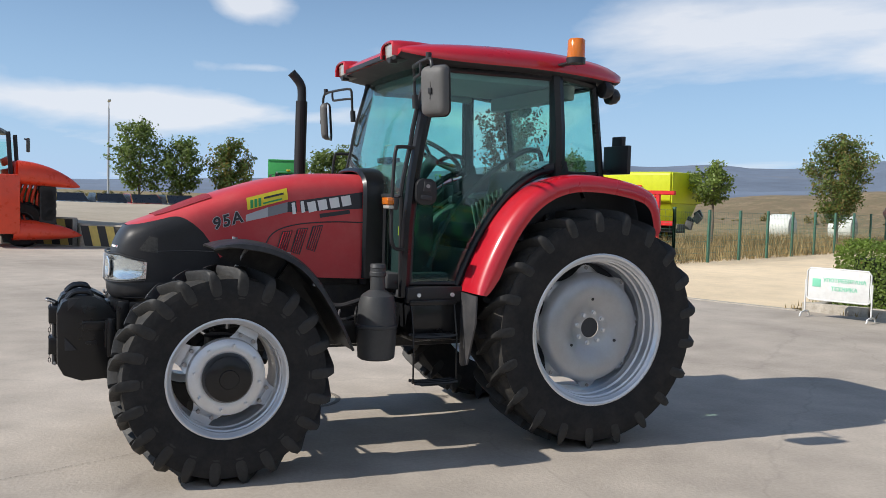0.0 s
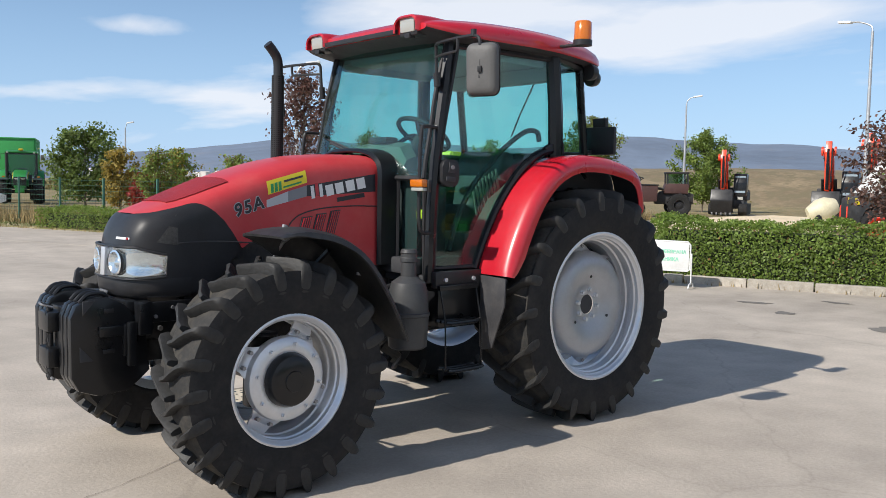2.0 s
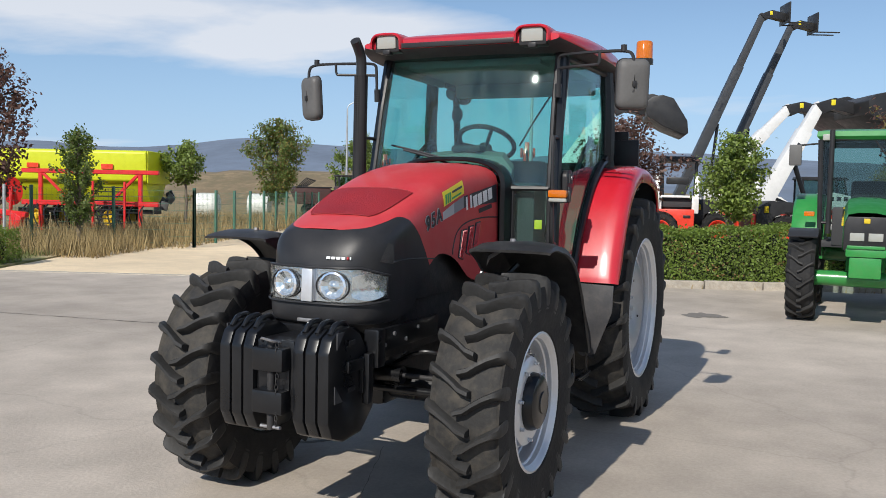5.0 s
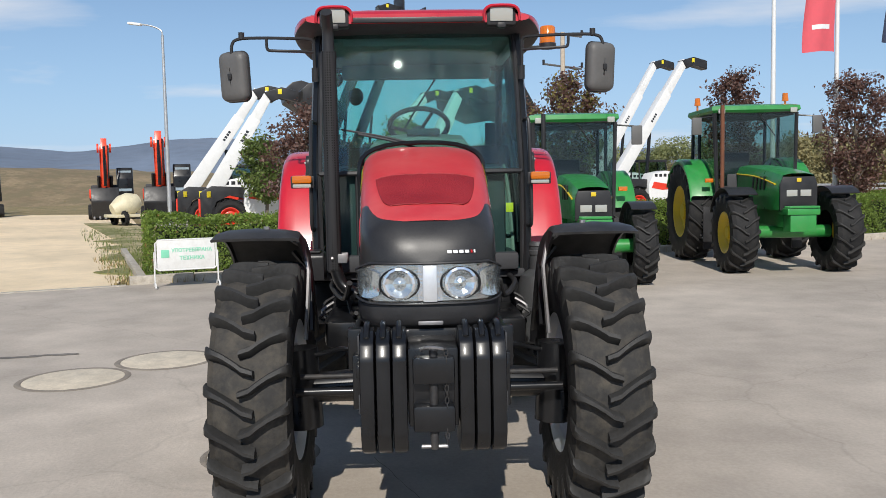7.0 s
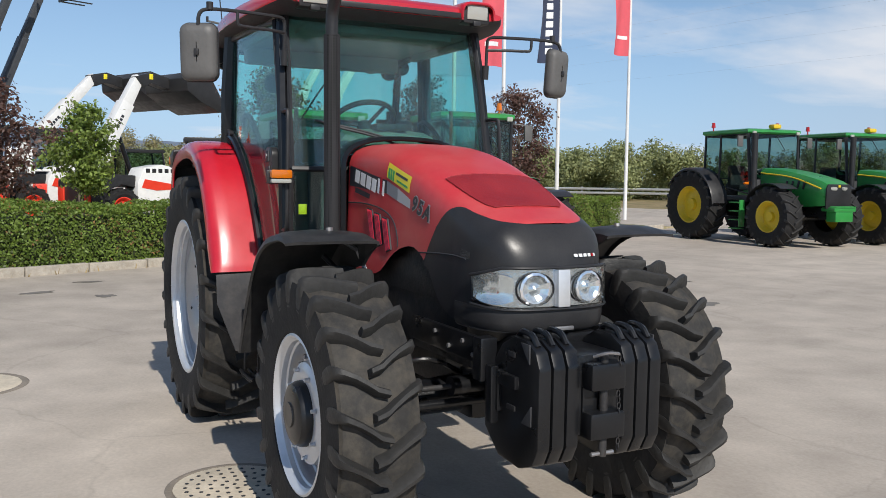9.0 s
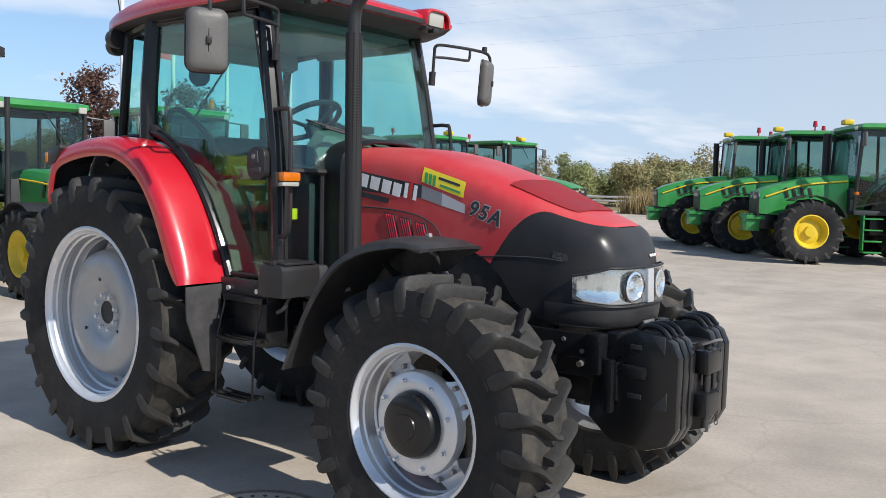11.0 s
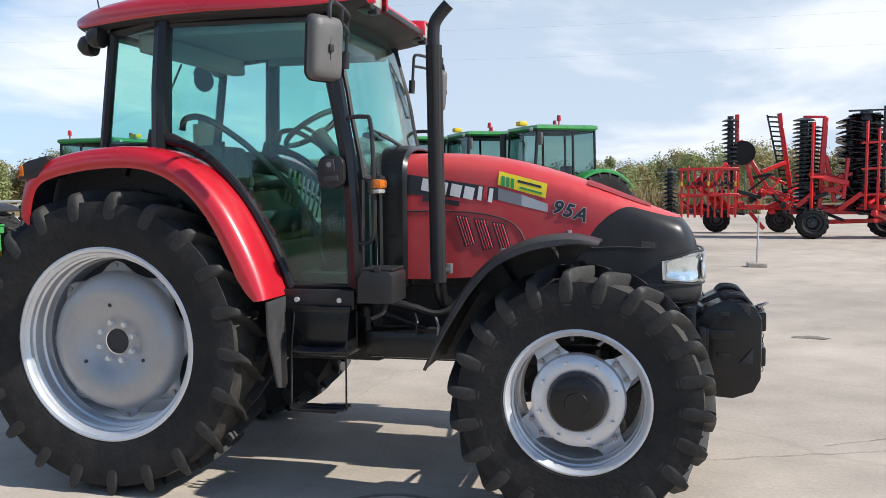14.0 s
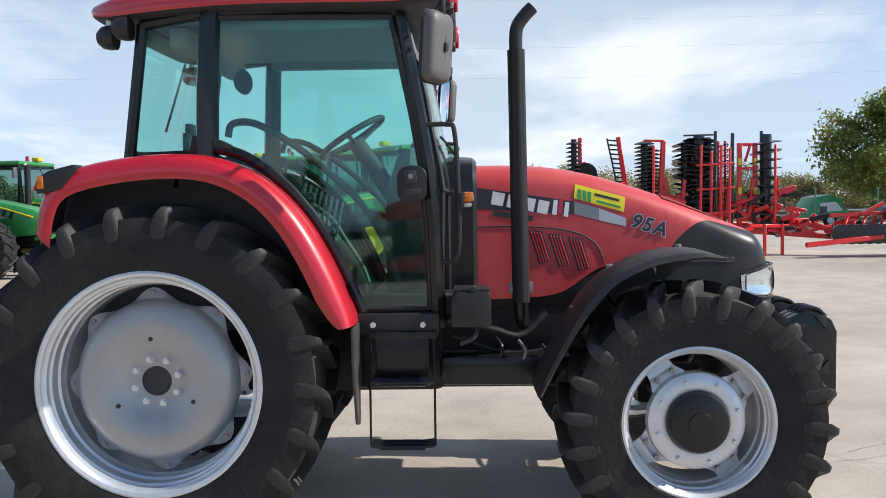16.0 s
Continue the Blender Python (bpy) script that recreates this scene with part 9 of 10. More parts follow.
for k in range(12):
    part("tine", tube(B(), [(-2.0 + 0.34 * k, 0, 1.0), (-2.05 + 0.34 * k, -0.3, 0.7), (-1.95 + 0.34 * k, -0.1, 0.1)], 0.025, 5, 3), DISC_STEEL, h)
for k in range(9):
    beam(h, (0.3, -0.5, 0.4 + 0.14 * k), (1.3, -0.5, 0.4 + 0.14 * k), 0.035, DISC_STEEL, "rack_bar")
for x in (0.3, 1.3):
    beam(h, (x, -0.5, 0.2), (x, -0.5, 1.7), 0.07)
for i, a in enumerate((-13.7, -11.2)):
    h = machine("spreader", "lime-yellow hopper spreader behind the fence", "spreader", *at_line(a, 14.4), KT, "yellow spreaders")
    h.matrix_basis = h.matrix_basis @ Matrix.Diagonal((0.78, 1, 1, 1))
    bm = B()
    prism(bm, [(-1.05, 2.75), (1.05, 2.75), (1.15, 2.68), (1.1, 1.75), (0.95, 1.65), (-0.95, 1.65), (-1.1, 1.75), (-1.15, 2.68)], "x", -1.65, 1.65, 0.05)
    part("hopper", bm, LIME, h, "lime-yellow hopper")
    bm = B()
    prism(bm, [(-0.95, 1.65), (0.95, 1.65), (0.4, 0.95), (-0.4, 0.95)], "x", -1.55, 1.55, 0.03)
    part("hopper_base", bm, LIME, h)
    bm = B()
    box(bm, (0, -1.17, 2.2), (0.5, 0.02, 0.16), 0.0)
    part("mark", bm, ORANGE, h, "orange mark")
    for x in (-1.68, 1.68):
        bm = B()
        box(bm, (x, 0, 2.2), (0.06, 2.1, 1.05), 0.02)
        part("end_panel", bm, LIME, h)
    for s in (1, -1):
        simple_wheel(h, 0.0, 0.9 * s, 0.5, s, 0.5, 0.35, 0.26, JD_YELLOW, 14)
    beam(h, (-1.4, 0, 0.7), (1.4, 0, 0.7), 0.16, BLACK)
    for k in range(5):
        bm = B()
        box(bm, (1.9 + 0.16 * (k % 2), -0.6 + 0.3 * k, 0.8 + 0.12 * k), (0.3, 0.2, 0.3), 0.04, (0, 15 * k, 20))
        part("outlet", bm, MIRROR_BACK if k % 2 else BLACK, h)

# tall green trailer and a tractor far behind the low hedge
TRAILER_GREEN = surface("bright green trailer paint", (0.05, 0.36, 0.09), 0.45, vary=0.1)
h = machine("trailer", "tall ribbed green trailer beyond the trees", "trailer", -12.6, -57.5, 70)
part("body", box(B(), (0, 0, 2.75), (4.2, 2.3, 2.4), 0.04), TRAILER_GREEN, h)
for k in range(12):
    for s in (1, -1):
        part("rib", box(B(), (-1.95 + 0.355 * k, 1.19 * s, 2.75), (0.10, 0.09, 2.36), 0.01), TRAILER_GREEN, h)
part("rim_rail", box(B(), (0, 0, 3.98), (4.3, 2.44, 0.10), 0.02), TRAILER_GREEN, h)
part("chassis", box(B(), (0, 0, 1.35), (4.6, 1.0, 0.3), 0.03), BLACK, h)
for s in (1, -1):
    for x in (-0.8, 0.8):
        simple_wheel(h, x, 1.0 * s, 0.6, s, 0.6, 0.45, 0.3, JD_YELLOW, 14)
farm_tractor("dark green tractor before the tall trailer", -11.2, -51.5, 72, 2.72, 0.70, 0.94, 0.48, 0.56, 0.90, 0.92, (1.75, 3.65, 0.40, 1.95, 1.58, 0.98), (0.05, 1.65, 0.82, 1.12), 3.05, True, None, -0.74, False)

# orange machine and tractor by the ramp
h = machine("front_cutter", "orange-red maize header folded before a dark tractor", "header", 4.15, -20.0, 8, "orange machine")
h.matrix_basis = h.matrix_basis @ Matrix.Diagonal((1.05, 1.05, 1.18, 1))
def snout(x0, x1, y, z0, z1, r, lbl):
    """A pointed crop divider: a tapering shell, flat below, drooping to its tip."""
    rows = []
    for k in range(11):
        u = k / 10
        w = r * (1 - u ** 2.2) ** 0.8 + 0.02
        cx, cz = x0 + (x1 - x0) * u, z0 + (z1 - z0) * u ** 1.6
        rows.append([(cx, y + w * 0.8 * math.cos(f), cz + w * (math.sin(f) if math.sin(f) > 0 else 0.45 * math.sin(f))) for f in [2 * math.pi * j / 16 for j in range(16)]])
    return part("divider", sheet(B(), rows, 0, True), ORANGE, h, lbl)


for yy in (-0.45, 0.45):
    snout(-0.05, -1.50, yy, 1.55, 1.36, 0.34, "pointed orange divider")
    snout(0.05, -1.55, yy, 0.30, 0.26, 0.30, "low pointed orange divider")
    for k in range(6):
        part("rib", tube(B(), [(-0.16 - 0.12 * k, yy - 0.24 + 0.02 * k, 1.42), (-0.06 - 0.12 * k, yy - 0.30, 1.00), (-0.18 - 0.12 * k, yy - 0.25, 0.46)], 0.038, 6, 4), ORANGE, h)
bm = B()
box(bm, (0.15, 0, 0.95), (0.5, 1.5, 1.3), 0.06)
part("frame", bm, ORANGE, h)
for k in range(5):
    bm = B()
    cyl(bm, (-0.75, -0.5, 0.62 + 0.16 * k), (-0.75, 0.5, 0.62 + 0.16 * k), 0.20, 14)
    part("feed_roller", bm, BLACK, h)
bm = B()
prism(bm, [(0.3, 0.5), (0.3, 1.5), (1.0, 2.0), (1.4, 1.2), (1.0, 0.5)], "y", -0.7, 0.7, 0.06)
part("shield", bm, ORANGE, h)
for k in range(6):
    part("rib", tube(B(), [(-0.35 - 0.13 * k, -0.52, 1.48 + 0.02 * k), (-0.28 - 0.10 * k, -0.56, 1.72), (-0.05, -0.52, 1.80 + 0.02 * k)], 0.028, 6, 3), ORANGE, h)
for x, z, w in ((-0.30, 1.15, 0.26), (-0.15, 0.75, 0.20), (0.05, 1.62, 0.30), (-0.45, 0.50, 0.24), (0.10, 1.90, 0.22)):
    part("cover", box(B(), (x, -0.58, z), (w, 0.16, w * 0.8), 0.03, (0, 25 * x * 10, 12)), ORANGE, h)
h = machine("dark_tractor", "dark cab tractor behind the orange header", "tractor", 5.45, -20.8, 176, "orange machine")
for s in (1, -1):
    simple_wheel(h, 1.6, 0.8 * s, 0.6, s, 0.6, 0.4, 0.32, BLACK, 16)
    simple_wheel(h, -0.9, 0.85 * s, 0.85, s, 0.85, 0.5, 0.45, BLACK, 18)
bm = B()
box(bm, (0.6, 0, 1.15), (2.4, 0.8, 0.8), 0.06)
part("body", bm, JD_GREEN, h)
bm = B()
box(bm, (0.1, 0, 3.05), (1.9, 1.7, 0.14), 0.05)
part("cab_roof", bm, BLACK, h)
for x in (-0.75, 1.25):
    for s in (1, -1):
        part("pillar", tube(B(), [(x + 0.1, 0.75 * s, 1.3), (x, 0.78 * s, 3.0)], 0.06, 6), BLACK, h)
for s in (1, -1):
    pane(h, [(-0.7, 0.77 * s, 1.5), (1.25, 0.77 * s, 1.5), (1.2, 0.78 * s, 2.8), (-0.7, 0.78 * s, 2.8)], CAB_GLASS, 0)
bm = B()
box(bm, (1.55, 1.15, 2.75), (0.08, 0.28, 0.40), 0.03)
box(bm, (1.5, 0.95, 2.9), (0.04, 0.4, 0.04), 0.01)
part("mirror", bm, MIRROR_BACK, h)

# loading ramp with striped end, parked cars behind
RAMP = ground_mat("ramp concrete", (0.46, 0.40, 0.31), (0.36, 0.31, 0.24), coarse=0.25)
STRIPE_Y = surface("worn yellow stripe", (0.66, 0.50, 0.14), 0.6, vary=0.2)
STRIPE_K = surface("worn black stripe", (0.045, 0.042, 0.04), 0.7, vary=0.2)
bm = B()
v = [bm.verts.new(p) for p in ((6.0, -22.5, 0), (1.0, -19.4, 0), (-3.2, -34.0, 0), (8.0, -40.0, 0), (6.0, -22.5, 0.88), (1.6, -19.8, 0.55), (-2.8, -33.2, 0.98), (8.0, -40.0, 0.98))]
for q in ((4, 5, 6, 7), (0, 1, 5, 4), (1, 2, 6, 5), (2, 3, 7, 6), (3, 0, 4, 7)):
    bm.faces.new([v[k] for k in q])
ramp = tagged(link("ramp", bm, RAMP, "", 0), "pale concrete loading ramp", kind="structure")
for i, (p, q, hh) in enumerate((((4.4, -21.4), (2.55, -20.25), 0.78), ((2.35, -20.05), (1.15, -19.2), 0.62))):
    b_ = machine("barrier", "concrete barrier with black and yellow stripes", "barrier", *p, math.degrees(math.atan2(q[1] - p[1], q[0] - p[0])), "striped barriers")
    L = math.dist(p, q)
    bm = B()
    box(bm, (L / 2, -0.15, hh / 2), (L, 0.24, hh), 0.02)
    part("block", bm, KERB, b_)
    n = int(L / 0.22)
    for side in (1, -1):
        for k in range(n):
            bm = B()
            x0 = L * k / n
            x1 = L * (k + 1) / n
            sh = 0.14
            prism(bm, [(min(x0 + sh, L), 0.04), (min(x1 + sh, L), 0.04), (x1, hh - 0.04), (x0, hh - 0.04)], "y", -0.15 + side * 0.121 - 0.002, -0.15 + side * 0.121 + 0.002)
            part("stripe", bm, STRIPE_Y if k % 2 else STRIPE_K, b_)


def parked_car(label, x, y, turn, paint):
    t = machine("car", label, "car", x, y, turn, "parked cars")
    bm = B()
    rows = []
    for xx, w, z0, z1 in ((-2.1, 0.72, 0.45, 0.75), (-2.0, 0.80, 0.32, 0.92), (-1.0, 0.85, 0.28, 0.95), (0.8, 0.85, 0.28, 0.95), (1.7, 0.80, 0.30, 0.80), (2.05, 0.66, 0.42, 0.68)):
        rows.append([(xx, -w, z0), (xx, -w, (z0 + z1) / 2), (xx, -w * 0.93, z1), (xx, w * 0.93, z1), (xx, w, (z0 + z1) / 2), (xx, w, z0)])
    sheet(bm, rows)
    part("body", bm, paint, t)
    bm = B()
    rows = [[(xx, -w, 0.93), (xx2, -w * 0.84, z), (xx2, w * 0.84, z), (xx, w, 0.93)] for xx, xx2, w, z in ((-1.6, -1.15, 0.78, 1.38), (0.95, 0.15, 0.78, 1.38))]
    sheet(bm, rows)
    part("roof", bm, paint, t)
    for s in (1, -1):
        bm = B()
        bm.faces.new([bm.verts.new(p) for p in ((-1.5, 0.80 * s, 0.95), (0.85, 0.80 * s, 0.95), (0.12, 0.665 * s, 1.35), (-1.12, 0.665 * s, 1.35))])
        part("side_window", bm, BLACK_GLOSS, t, "", 0)
        for xx in (-1.3, 1.3):
            simple_wheel(t, xx, 0.78 * s, 0.32, s, 0.32, 0.2, 0.2, SILVER, 0)
    bm = B()
    bm.faces.new([bm.verts.new(p) for p in ((0.98, -0.74, 0.96), (0.98, 0.74, 0.96), (0.2, 0.62, 1.36), (0.2, -0.62, 1.36))])
    part("windscreen", bm, BLACK_GLOSS, t, "", 0)
    return t


CAR_WHITE = surface("white car paint", (0.75, 0.76, 0.77), 0.25, vary=0.03, coat=0.6)
CAR_DARK = surface("dark blue car paint", (0.03, 0.04, 0.06), 0.25, vary=0.05, coat=0.6)
CAR_GREY = surface("grey car paint", (0.30, 0.32, 0.35), 0.25, metal=0.3, vary=0.05, coat=0.6)
CAR_RED = surface("red car paint", (0.45, 0.02, 0.03), 0.25, vary=0.05, coat=0.6)
for i, (x, lab, paint) in enumerate(((2.4, "grey car parked beyond the ramp", CAR_GREY), (0.6, "dark car parked beyond the ramp", CAR_DARK), (-1.0, "red car parked beyond the ramp", CAR_RED), (-2.6, "dark blue car parked beyond the ramp", CAR_DARK), (-5.0, "white car parked beyond the ramp", CAR_WHITE))):
    parked_car(lab, x, -42.0 + 0.6 * i, 100 if i < 4 else 165, paint)

# ---- poles, flags, woods and hills ----
POLE_WHITE = surface("white pole paint", (0.74, 0.74, 0.73), 0.4, vary=0.05)
FLAG_RED = surface("red flag cloth", (0.66, 0.10, 0.125), 0.8, vary=0.08)
FLAG_NAVY = surface("navy flag cloth", (0.035, 0.045, 0.085), 0.8, vary=0.08)


def lamp_post(label, x, y, h, turn, reach=0.9):
    t = machine("street_lamp", label, "street lamp", x, y, turn, "street lamps")
    part("pole", tube(B(), [(0, 0, 0), (0, 0, h * 0.5), (0, 0, h - 0.3)], [0.085, 0.07, 0.05], 12), GALV, t)
    part("arm", tube(B(), [(0, 0, h - 0.3), (0.06, 0, h - 0.1), (reach * 0.5, 0, h + 0.08), (reach, 0, h + 0.16)], 0.03, 8, 4), GALV, t)
    bm = B()
    box(bm, (reach + 0.2, 0, h + 0.18), (0.55, 0.2, 0.10), 0.04, (0, -8, 0))
    part("head", bm, POLE_WHITE, t)
    return t


lamp_post("tall grey street lamp by the machine yard", -28.6, -9.5, 7.75, KT + 150)
lamp_post("tall grey street lamp on the dirt", -44.4, -27.6, 7.3, 120, 0.5)
lamp_post("tall grey street lamp behind the low hedge", -13.4, -24.4, 5.9, 140, 0.4)
lamp_post("tall grey street lamp by the car park", -0.1, -54.3, 7.0, 90, 0.1)
lamp_post("tall grey street lamp by the parked machines", -22.2, -63.6, 5.75, 140, 0.2)

for i, (a, cloth) in enumerate(((17.3, None), (19.7, FLAG_RED), (22.8, FLAG_NAVY), (27.5, FLAG_RED))):
    t = machine("flagpole", "tall white painted flagpole" + (" with a hanging cloth banner" if cloth else " without a banner"), "flagpole", *at_line(a, 4.0), KT, "flagpoles")
    part("pole", tube(B(), [(0, 0, 0), (0, 0, 5), (0, 0, 10.2)], [0.075, 0.06, 0.04], 12), POLE_WHITE, t)
    if cloth:
        z0 = (5.0, 5.45, 6.25)[i - 1]
        rows = []
        for j in range(15):
            u = j / 14
            z = z0 + 3.7 * u
            rows.append([(-0.07 - 1.15 * v - 0.05 * math.sin(5 * u + i), 0.09 * math.sin(7 * v + 4 * u + i) * v, z + 0.05 * math.sin(3 * v + i)) for v in [k / 10 for k in range(11)]])
        flag = part("banner", sheet(B(), rows), cloth, t, "hanging cloth banner with a white mark")
        marks = [(0.50, 0.30 + 0.30 * k, 0.28, 0.21) for k in range(7)] if cloth is FLAG_NAVY else [(0.45, 0.62, 0.55, 0.13), (0.55, 2.4, 0.42, 0.5)]
        for v, dz, w, hh in marks:
            rows = []
            for j in range(4):
                z = z0 + dz + hh * j / 3
                u = (z - z0) / 3.7
                rows.append([(-0.07 - 1.15 * vv - 0.05 * math.sin(5 * u + i), 0.09 * math.sin(7 * vv + 4 * u + i) * vv + side * 0.006, z + 0.05 * math.sin(3 * vv + i)) for side in (-1,) for vv in [v - w / 2 + w * k / 4 for k in range(5)]])
            part("mark", sheet(B(), rows, 0.001), DECAL_WHITE, flag, "plain white mark")

WOODEN = surface("concrete utility pole", (0.50, 0.42, 0.33), 0.85, vary=0.2)
for x, y, hh in ((-35.3, 7.4, 8.5),):
    t = machine("utility_pole", "concrete utility pole with crossarms", "utility pole", x, y, 170, "utility poles")
    part("pole", tube(B(), [(0, 0, 0), (0, 0, hh)], [0.16, 0.10], 8), WOODEN, t)
    for z, w in ((hh - 0.1, 0.9), (hh - 1.6, 0.9)):
        part("crossarm", tube(B(), [(0, -w, z - 0.15), (0, w, z + 0.15)], 0.05, 6), MIRROR_BACK, t)
        for s in (1, -1):
            part("insulator", cyl(B(), (0, w * s, z + 0.1 * s), (0, w * s, z + 0.1 * s + 0.25), 0.06, 8), BLACK, t)
line = machine("power_line", "thin overhead power lines far off", "power line", 0, 0, 0)
for z in (11.8, 14.2, 16.4, 18.0):
    part("wire", tube(B(), [(-90, 62, z + 1.6), (-20, 66, z + 0.2), (40, 66, z), (90, 62, z + 1.2)], 0.004, 4, 8), GALV, line)

# woods: clumps along the far side of the yard
def woods(label, spots, material, leaf, seed, per=260):
    g = np.random.default_rng(seed)
    cc, rr = [], []
    for x, y, h, r in spots:
        for _ in range(max(5, int(7 * r))):
            f, q = g.uniform(0, 6.28), r * math.sqrt(g.uniform())
            cc.append((x + q * math.cos(f), y + q * math.sin(f), g.uniform(0.15, 0.85) * h * (1 - 0.35 * q / r)))
            rr.append(g.uniform(0.22, 0.40) * min(r, h))
    cc, rr = np.array(cc), np.array(rr)
    n = len(cc) * per // 4
    pick = g.integers(0, len(cc), n)
    d = g.normal(size=(n, 3))
    d /= np.linalg.norm(d, axis=1, keepdims=True)
    pos = cc[pick] + d * rr[pick][:, None] * g.uniform(0.4, 1.05, (n, 1))
    pos[:, 2] = np.maximum(pos[:, 2], 0.05)
    nrm = d + g.normal(0, 0.5, (n, 3)) + np.array((0, 0, 0.3))
    nrm /= np.linalg.norm(nrm, axis=1, keepdims=True)
    return leaves("woods", material, pos, nrm, leaf, g, None, label, "stuff", 1.3)


g = np.random.default_rng(77)
green, olive, far = [], [], []
for k in range(80):
    az = radians(36 + 118 * k / 79 + g.uniform(-0.7, 0.7))
    R = 78 + g.uniform(-6, 10) - 8 * max(0, (k - 56) / 24)
    spot = (5 + R * math.cos(az), -2 + R * math.sin(az), g.uniform(4.0, 6.4) * (0.80 if az > radians(92) and az < radians(112) else 1.0), g.uniform(2.4, 3.8))
    (green if g.uniform() < 0.45 else olive).append(spot)
for k in range(40):
    az = radians(150 + 60 * k / 39)
    R = 150 + g.uniform(-20, 30)
    far.append((5 + R * math.cos(az), -2 + R * math.sin(az), g.uniform(0.8, 2.6), g.uniform(4, 7)))
for k in range(30):
    az = radians(-128 + 45 * k / 29)
    R = 120 + g.uniform(-15, 40)
    far.append((5 + R * math.cos(az), -2 + R * math.sin(az), g.uniform(0.5, 1.5), g.uniform(3, 6)))
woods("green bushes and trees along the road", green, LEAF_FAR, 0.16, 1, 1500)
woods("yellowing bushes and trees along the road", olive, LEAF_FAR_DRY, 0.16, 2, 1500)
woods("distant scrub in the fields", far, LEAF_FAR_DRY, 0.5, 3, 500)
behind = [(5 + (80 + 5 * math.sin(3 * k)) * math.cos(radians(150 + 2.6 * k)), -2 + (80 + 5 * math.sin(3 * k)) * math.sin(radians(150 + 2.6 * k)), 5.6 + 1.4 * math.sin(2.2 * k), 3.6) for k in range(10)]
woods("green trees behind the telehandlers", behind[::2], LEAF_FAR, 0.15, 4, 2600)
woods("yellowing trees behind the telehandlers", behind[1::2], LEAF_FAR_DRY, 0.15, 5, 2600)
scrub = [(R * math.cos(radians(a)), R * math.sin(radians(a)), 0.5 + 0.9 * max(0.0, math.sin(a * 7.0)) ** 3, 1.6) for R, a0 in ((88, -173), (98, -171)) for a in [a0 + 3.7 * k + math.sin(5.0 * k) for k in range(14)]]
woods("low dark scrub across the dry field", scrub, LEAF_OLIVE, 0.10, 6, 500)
reed_x = rng.uniform(-20, 8, 9000)
blades("reeds", STRAW, np.stack([reed_x, 42.6 - 0.083 * reed_x + rng.uniform(0, 3.0, 9000), np.zeros(9000)], 1), 1.5, rng, "tall dry reeds along the far fence", 0.035)

# guard rail of the road before the woods
t = tagged(new("guard_rail"), "grey steel guard rail along the road", "guard rail")
for z in (0.55, 0.85):
    pts = [(5 + 66 * math.cos(radians(a)), -2 + 66 * math.sin(radians(a)), z) for a in range(66, 156, 3)]
    part("rail", tube(B(), pts, 0.09, 6), GALV, t)
for a in range(66, 156, 6):
    part("post", cyl(B(), (5 + 66.2 * math.cos(radians(a)), -2 + 66.2 * math.sin(radians(a)), 0), (5 + 66.2 * math.cos(radians(a)), -2 + 66.2 * math.sin(radians(a)), 1.0), 0.07, 6), GALV, t)
fence_run([(-2 + 3.0 * k, 41.5 - 0.25 * k) for k in range(12)], "green mesh fence at the yard's far edge", 2.2)

# dry field bank beyond the diggers
BANK_GRASS = ground_mat("dry field grass", (0.25, 0.19, 0.115), (0.15, 0.13, 0.07), coarse=0.5, bump=0.3, patch=(0.19, 0.155, 0.09))
rows = []
for k in range(61):
    az = radians(-176 + 50 * k / 60)
    fade = math.sin(math.pi * k / 60) ** 0.5
    h = fade * (4.3 + 0.6 * noise.noise(Vector((k * 0.21, 1.0, 0))) + 0.25 * noise.noise(Vector((k * 0.9, 5.0, 0))))
    rows.append([(R * math.cos(az), R * math.sin(az), -0.3 + (h + 0.3) * u) for R, u in ((84, 0.0), (90, 0.30), (97, 0.62), (104, 0.9), (110, 1.0), (130, 0.8), (170, 0.0))])
tagged(link("field_bank", sheet(B(), rows), BANK_GRASS, "", 60), "dry brown grass bank beyond the yard", kind="structure")

# hills: the blue of distance haze is put into their colour
HILL = ground_mat("haze-blue hill scrub", (0.165, 0.205, 0.270), (0.235, 0.225, 0.235), coarse=0.35, bump=0.0)
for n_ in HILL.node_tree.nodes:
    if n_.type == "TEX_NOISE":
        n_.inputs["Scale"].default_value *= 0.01


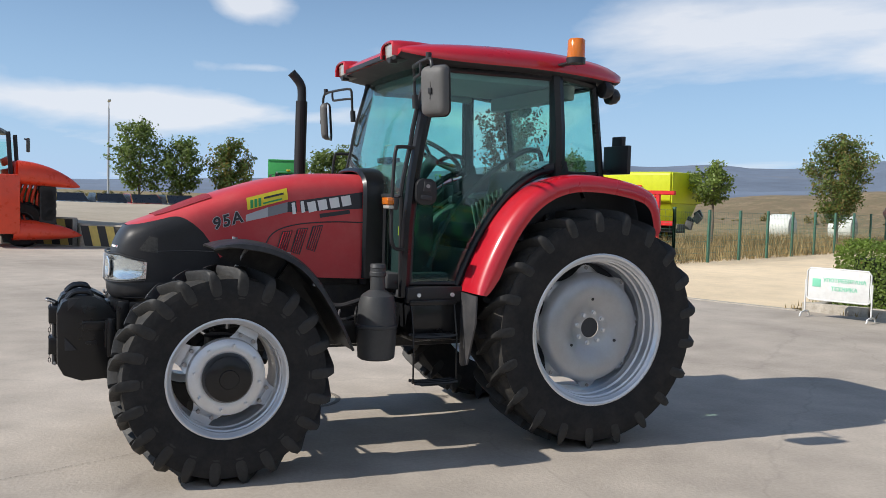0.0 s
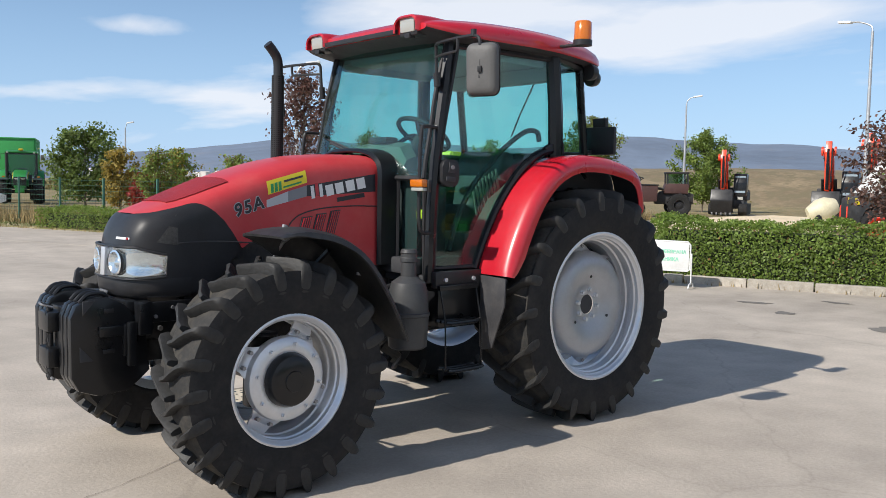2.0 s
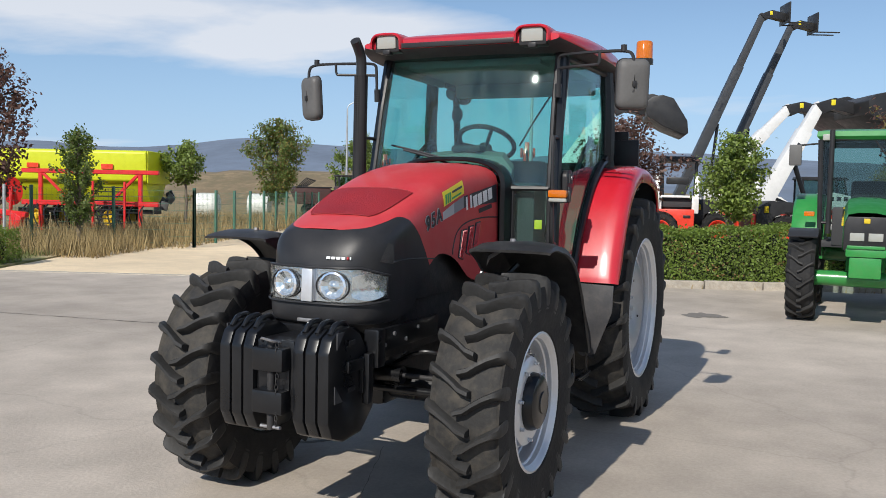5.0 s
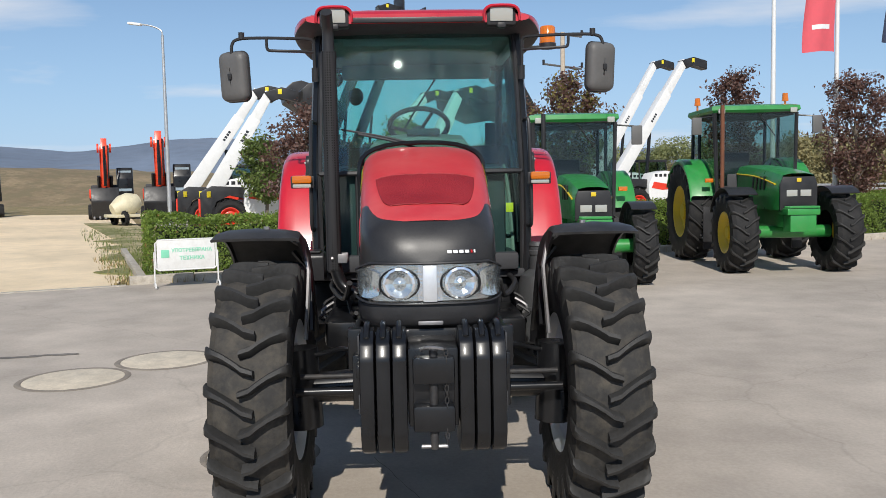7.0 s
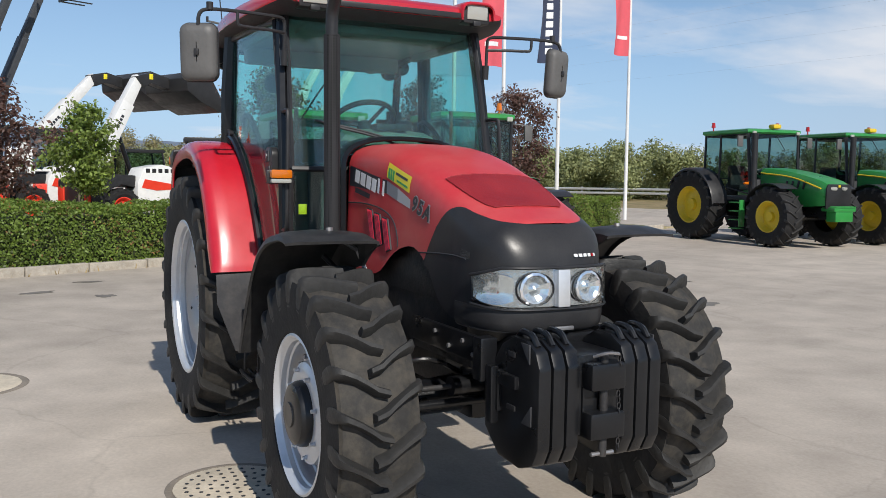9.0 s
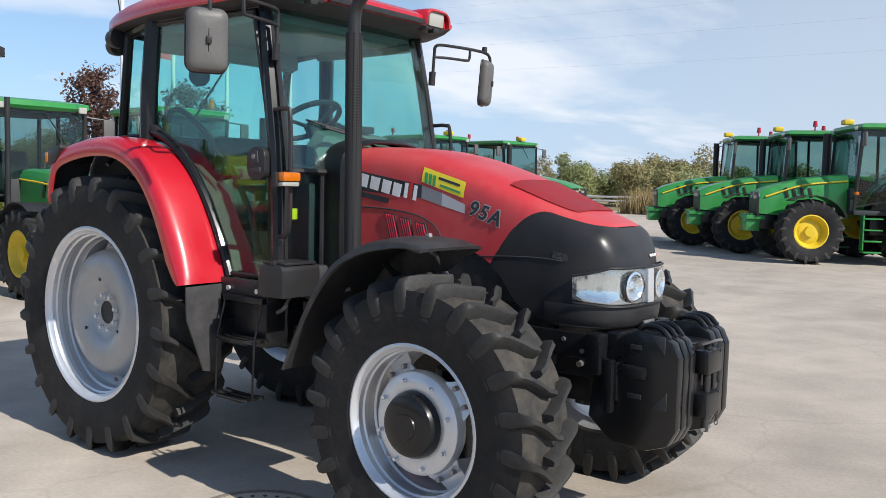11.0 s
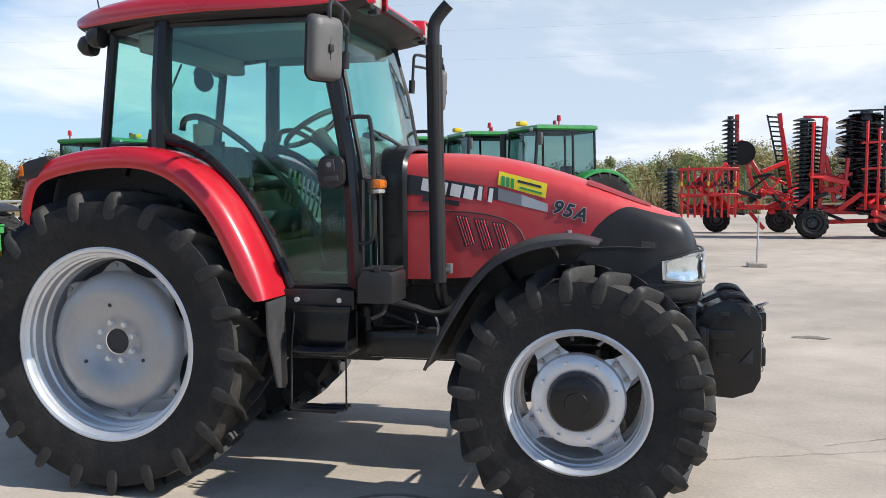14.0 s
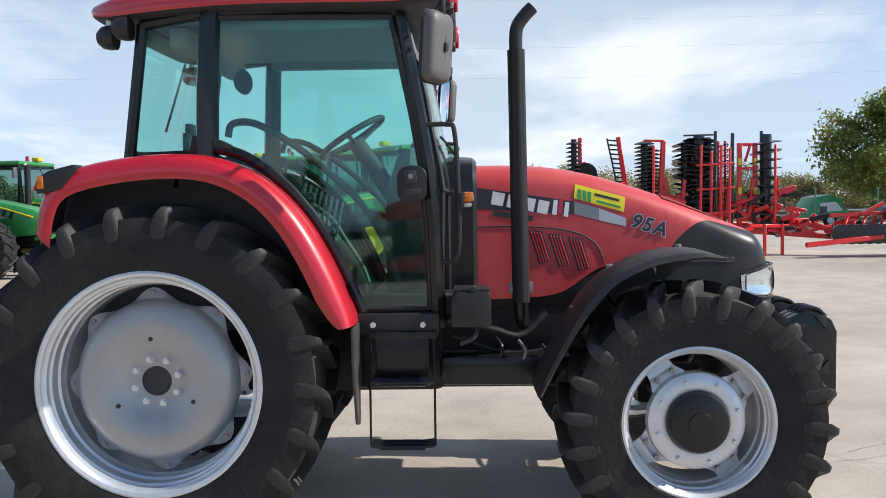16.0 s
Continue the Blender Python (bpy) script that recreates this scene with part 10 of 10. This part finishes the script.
def hills(R, table, seed, label, rough):
    rows = []
    for k in range(181):
        az = -200 + 150 * k / 180
        e = smooth_interp(az, table)
        wob = rough * (noise.noise(Vector((az * 0.09, seed, 0))) * 0.6 + noise.noise(Vector((az * 0.31, seed, 3))) * 0.3 + noise.noise(Vector((az * 1.1, seed, 7))) * 0.12)
        e = max(e + wob, 0.05)
        c, s = math.cos(radians(az)), math.sin(radians(az))
        rows.append([])
        for j in range(9):
            u = j / 8
            rr = R * (1 + 0.55 * u)
            dent = 1 + 0.10 * noise.noise(Vector((az * 0.25, u * 3, seed)))
            rows[-1].append((rr * c, rr * s, -5 + (rr * math.tan(radians(e)) + 5) * (math.sin(u * math.pi / 2) ** 0.9) * (dent if 0 < j < 8 else 1)))
    ob = link("hills", sheet(B(), rows), HILL, "", 60)
    return tagged(ob, label, kind="structure")


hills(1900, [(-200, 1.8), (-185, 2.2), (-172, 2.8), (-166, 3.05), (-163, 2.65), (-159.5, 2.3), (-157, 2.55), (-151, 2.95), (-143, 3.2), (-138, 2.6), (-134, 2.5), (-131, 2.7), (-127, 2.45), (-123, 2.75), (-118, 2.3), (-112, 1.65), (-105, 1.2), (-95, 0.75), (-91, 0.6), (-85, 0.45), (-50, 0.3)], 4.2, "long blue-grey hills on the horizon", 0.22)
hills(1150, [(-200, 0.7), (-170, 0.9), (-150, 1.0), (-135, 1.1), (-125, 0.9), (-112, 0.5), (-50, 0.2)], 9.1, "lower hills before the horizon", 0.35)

# far town: pale blocks at the foot of the hills
TOWN = surface("pale town walls", (0.74, 0.69, 0.66), 0.8, vary=0.1, scale=0.02, fine=0.3, island=0.25)
bm = B()
g = np.random.default_rng(9)
for k in range(150):
    az = radians(g.choice([-140, -133, -124, -117]) + g.normal(0, 3.2))
    R = g.uniform(800, 1050)
    w, hh = g.uniform(5, 14), g.uniform(3, 9)
    x, y = R * math.cos(az), R * math.sin(az)
    bmesh.ops.create_cube(bm, size=1.0, matrix=pose(x, y, hh / 2 + (R - 780) * 0.02, 0, 0, g.uniform(0, 90)) @ Matrix.Diagonal((w, w * 0.7, hh, 1)))
tagged(link("town", bm, TOWN, "", 0), "far pale town blocks below the hills", "town", kind="stuff")
bm = B()
box(bm, (0, 0, 1.6), (9, 4, 3.2), 0.1)
t = machine("shed", "small white flat-roofed shed in the fields", "shed", -118, -66, 30)
part("wall", bm, WHITE, t)
bm = B()
box(bm, (0, 0, 3.3), (9.4, 4.4, 0.25), 0.05)
part("roof", bm, WHITE, t)
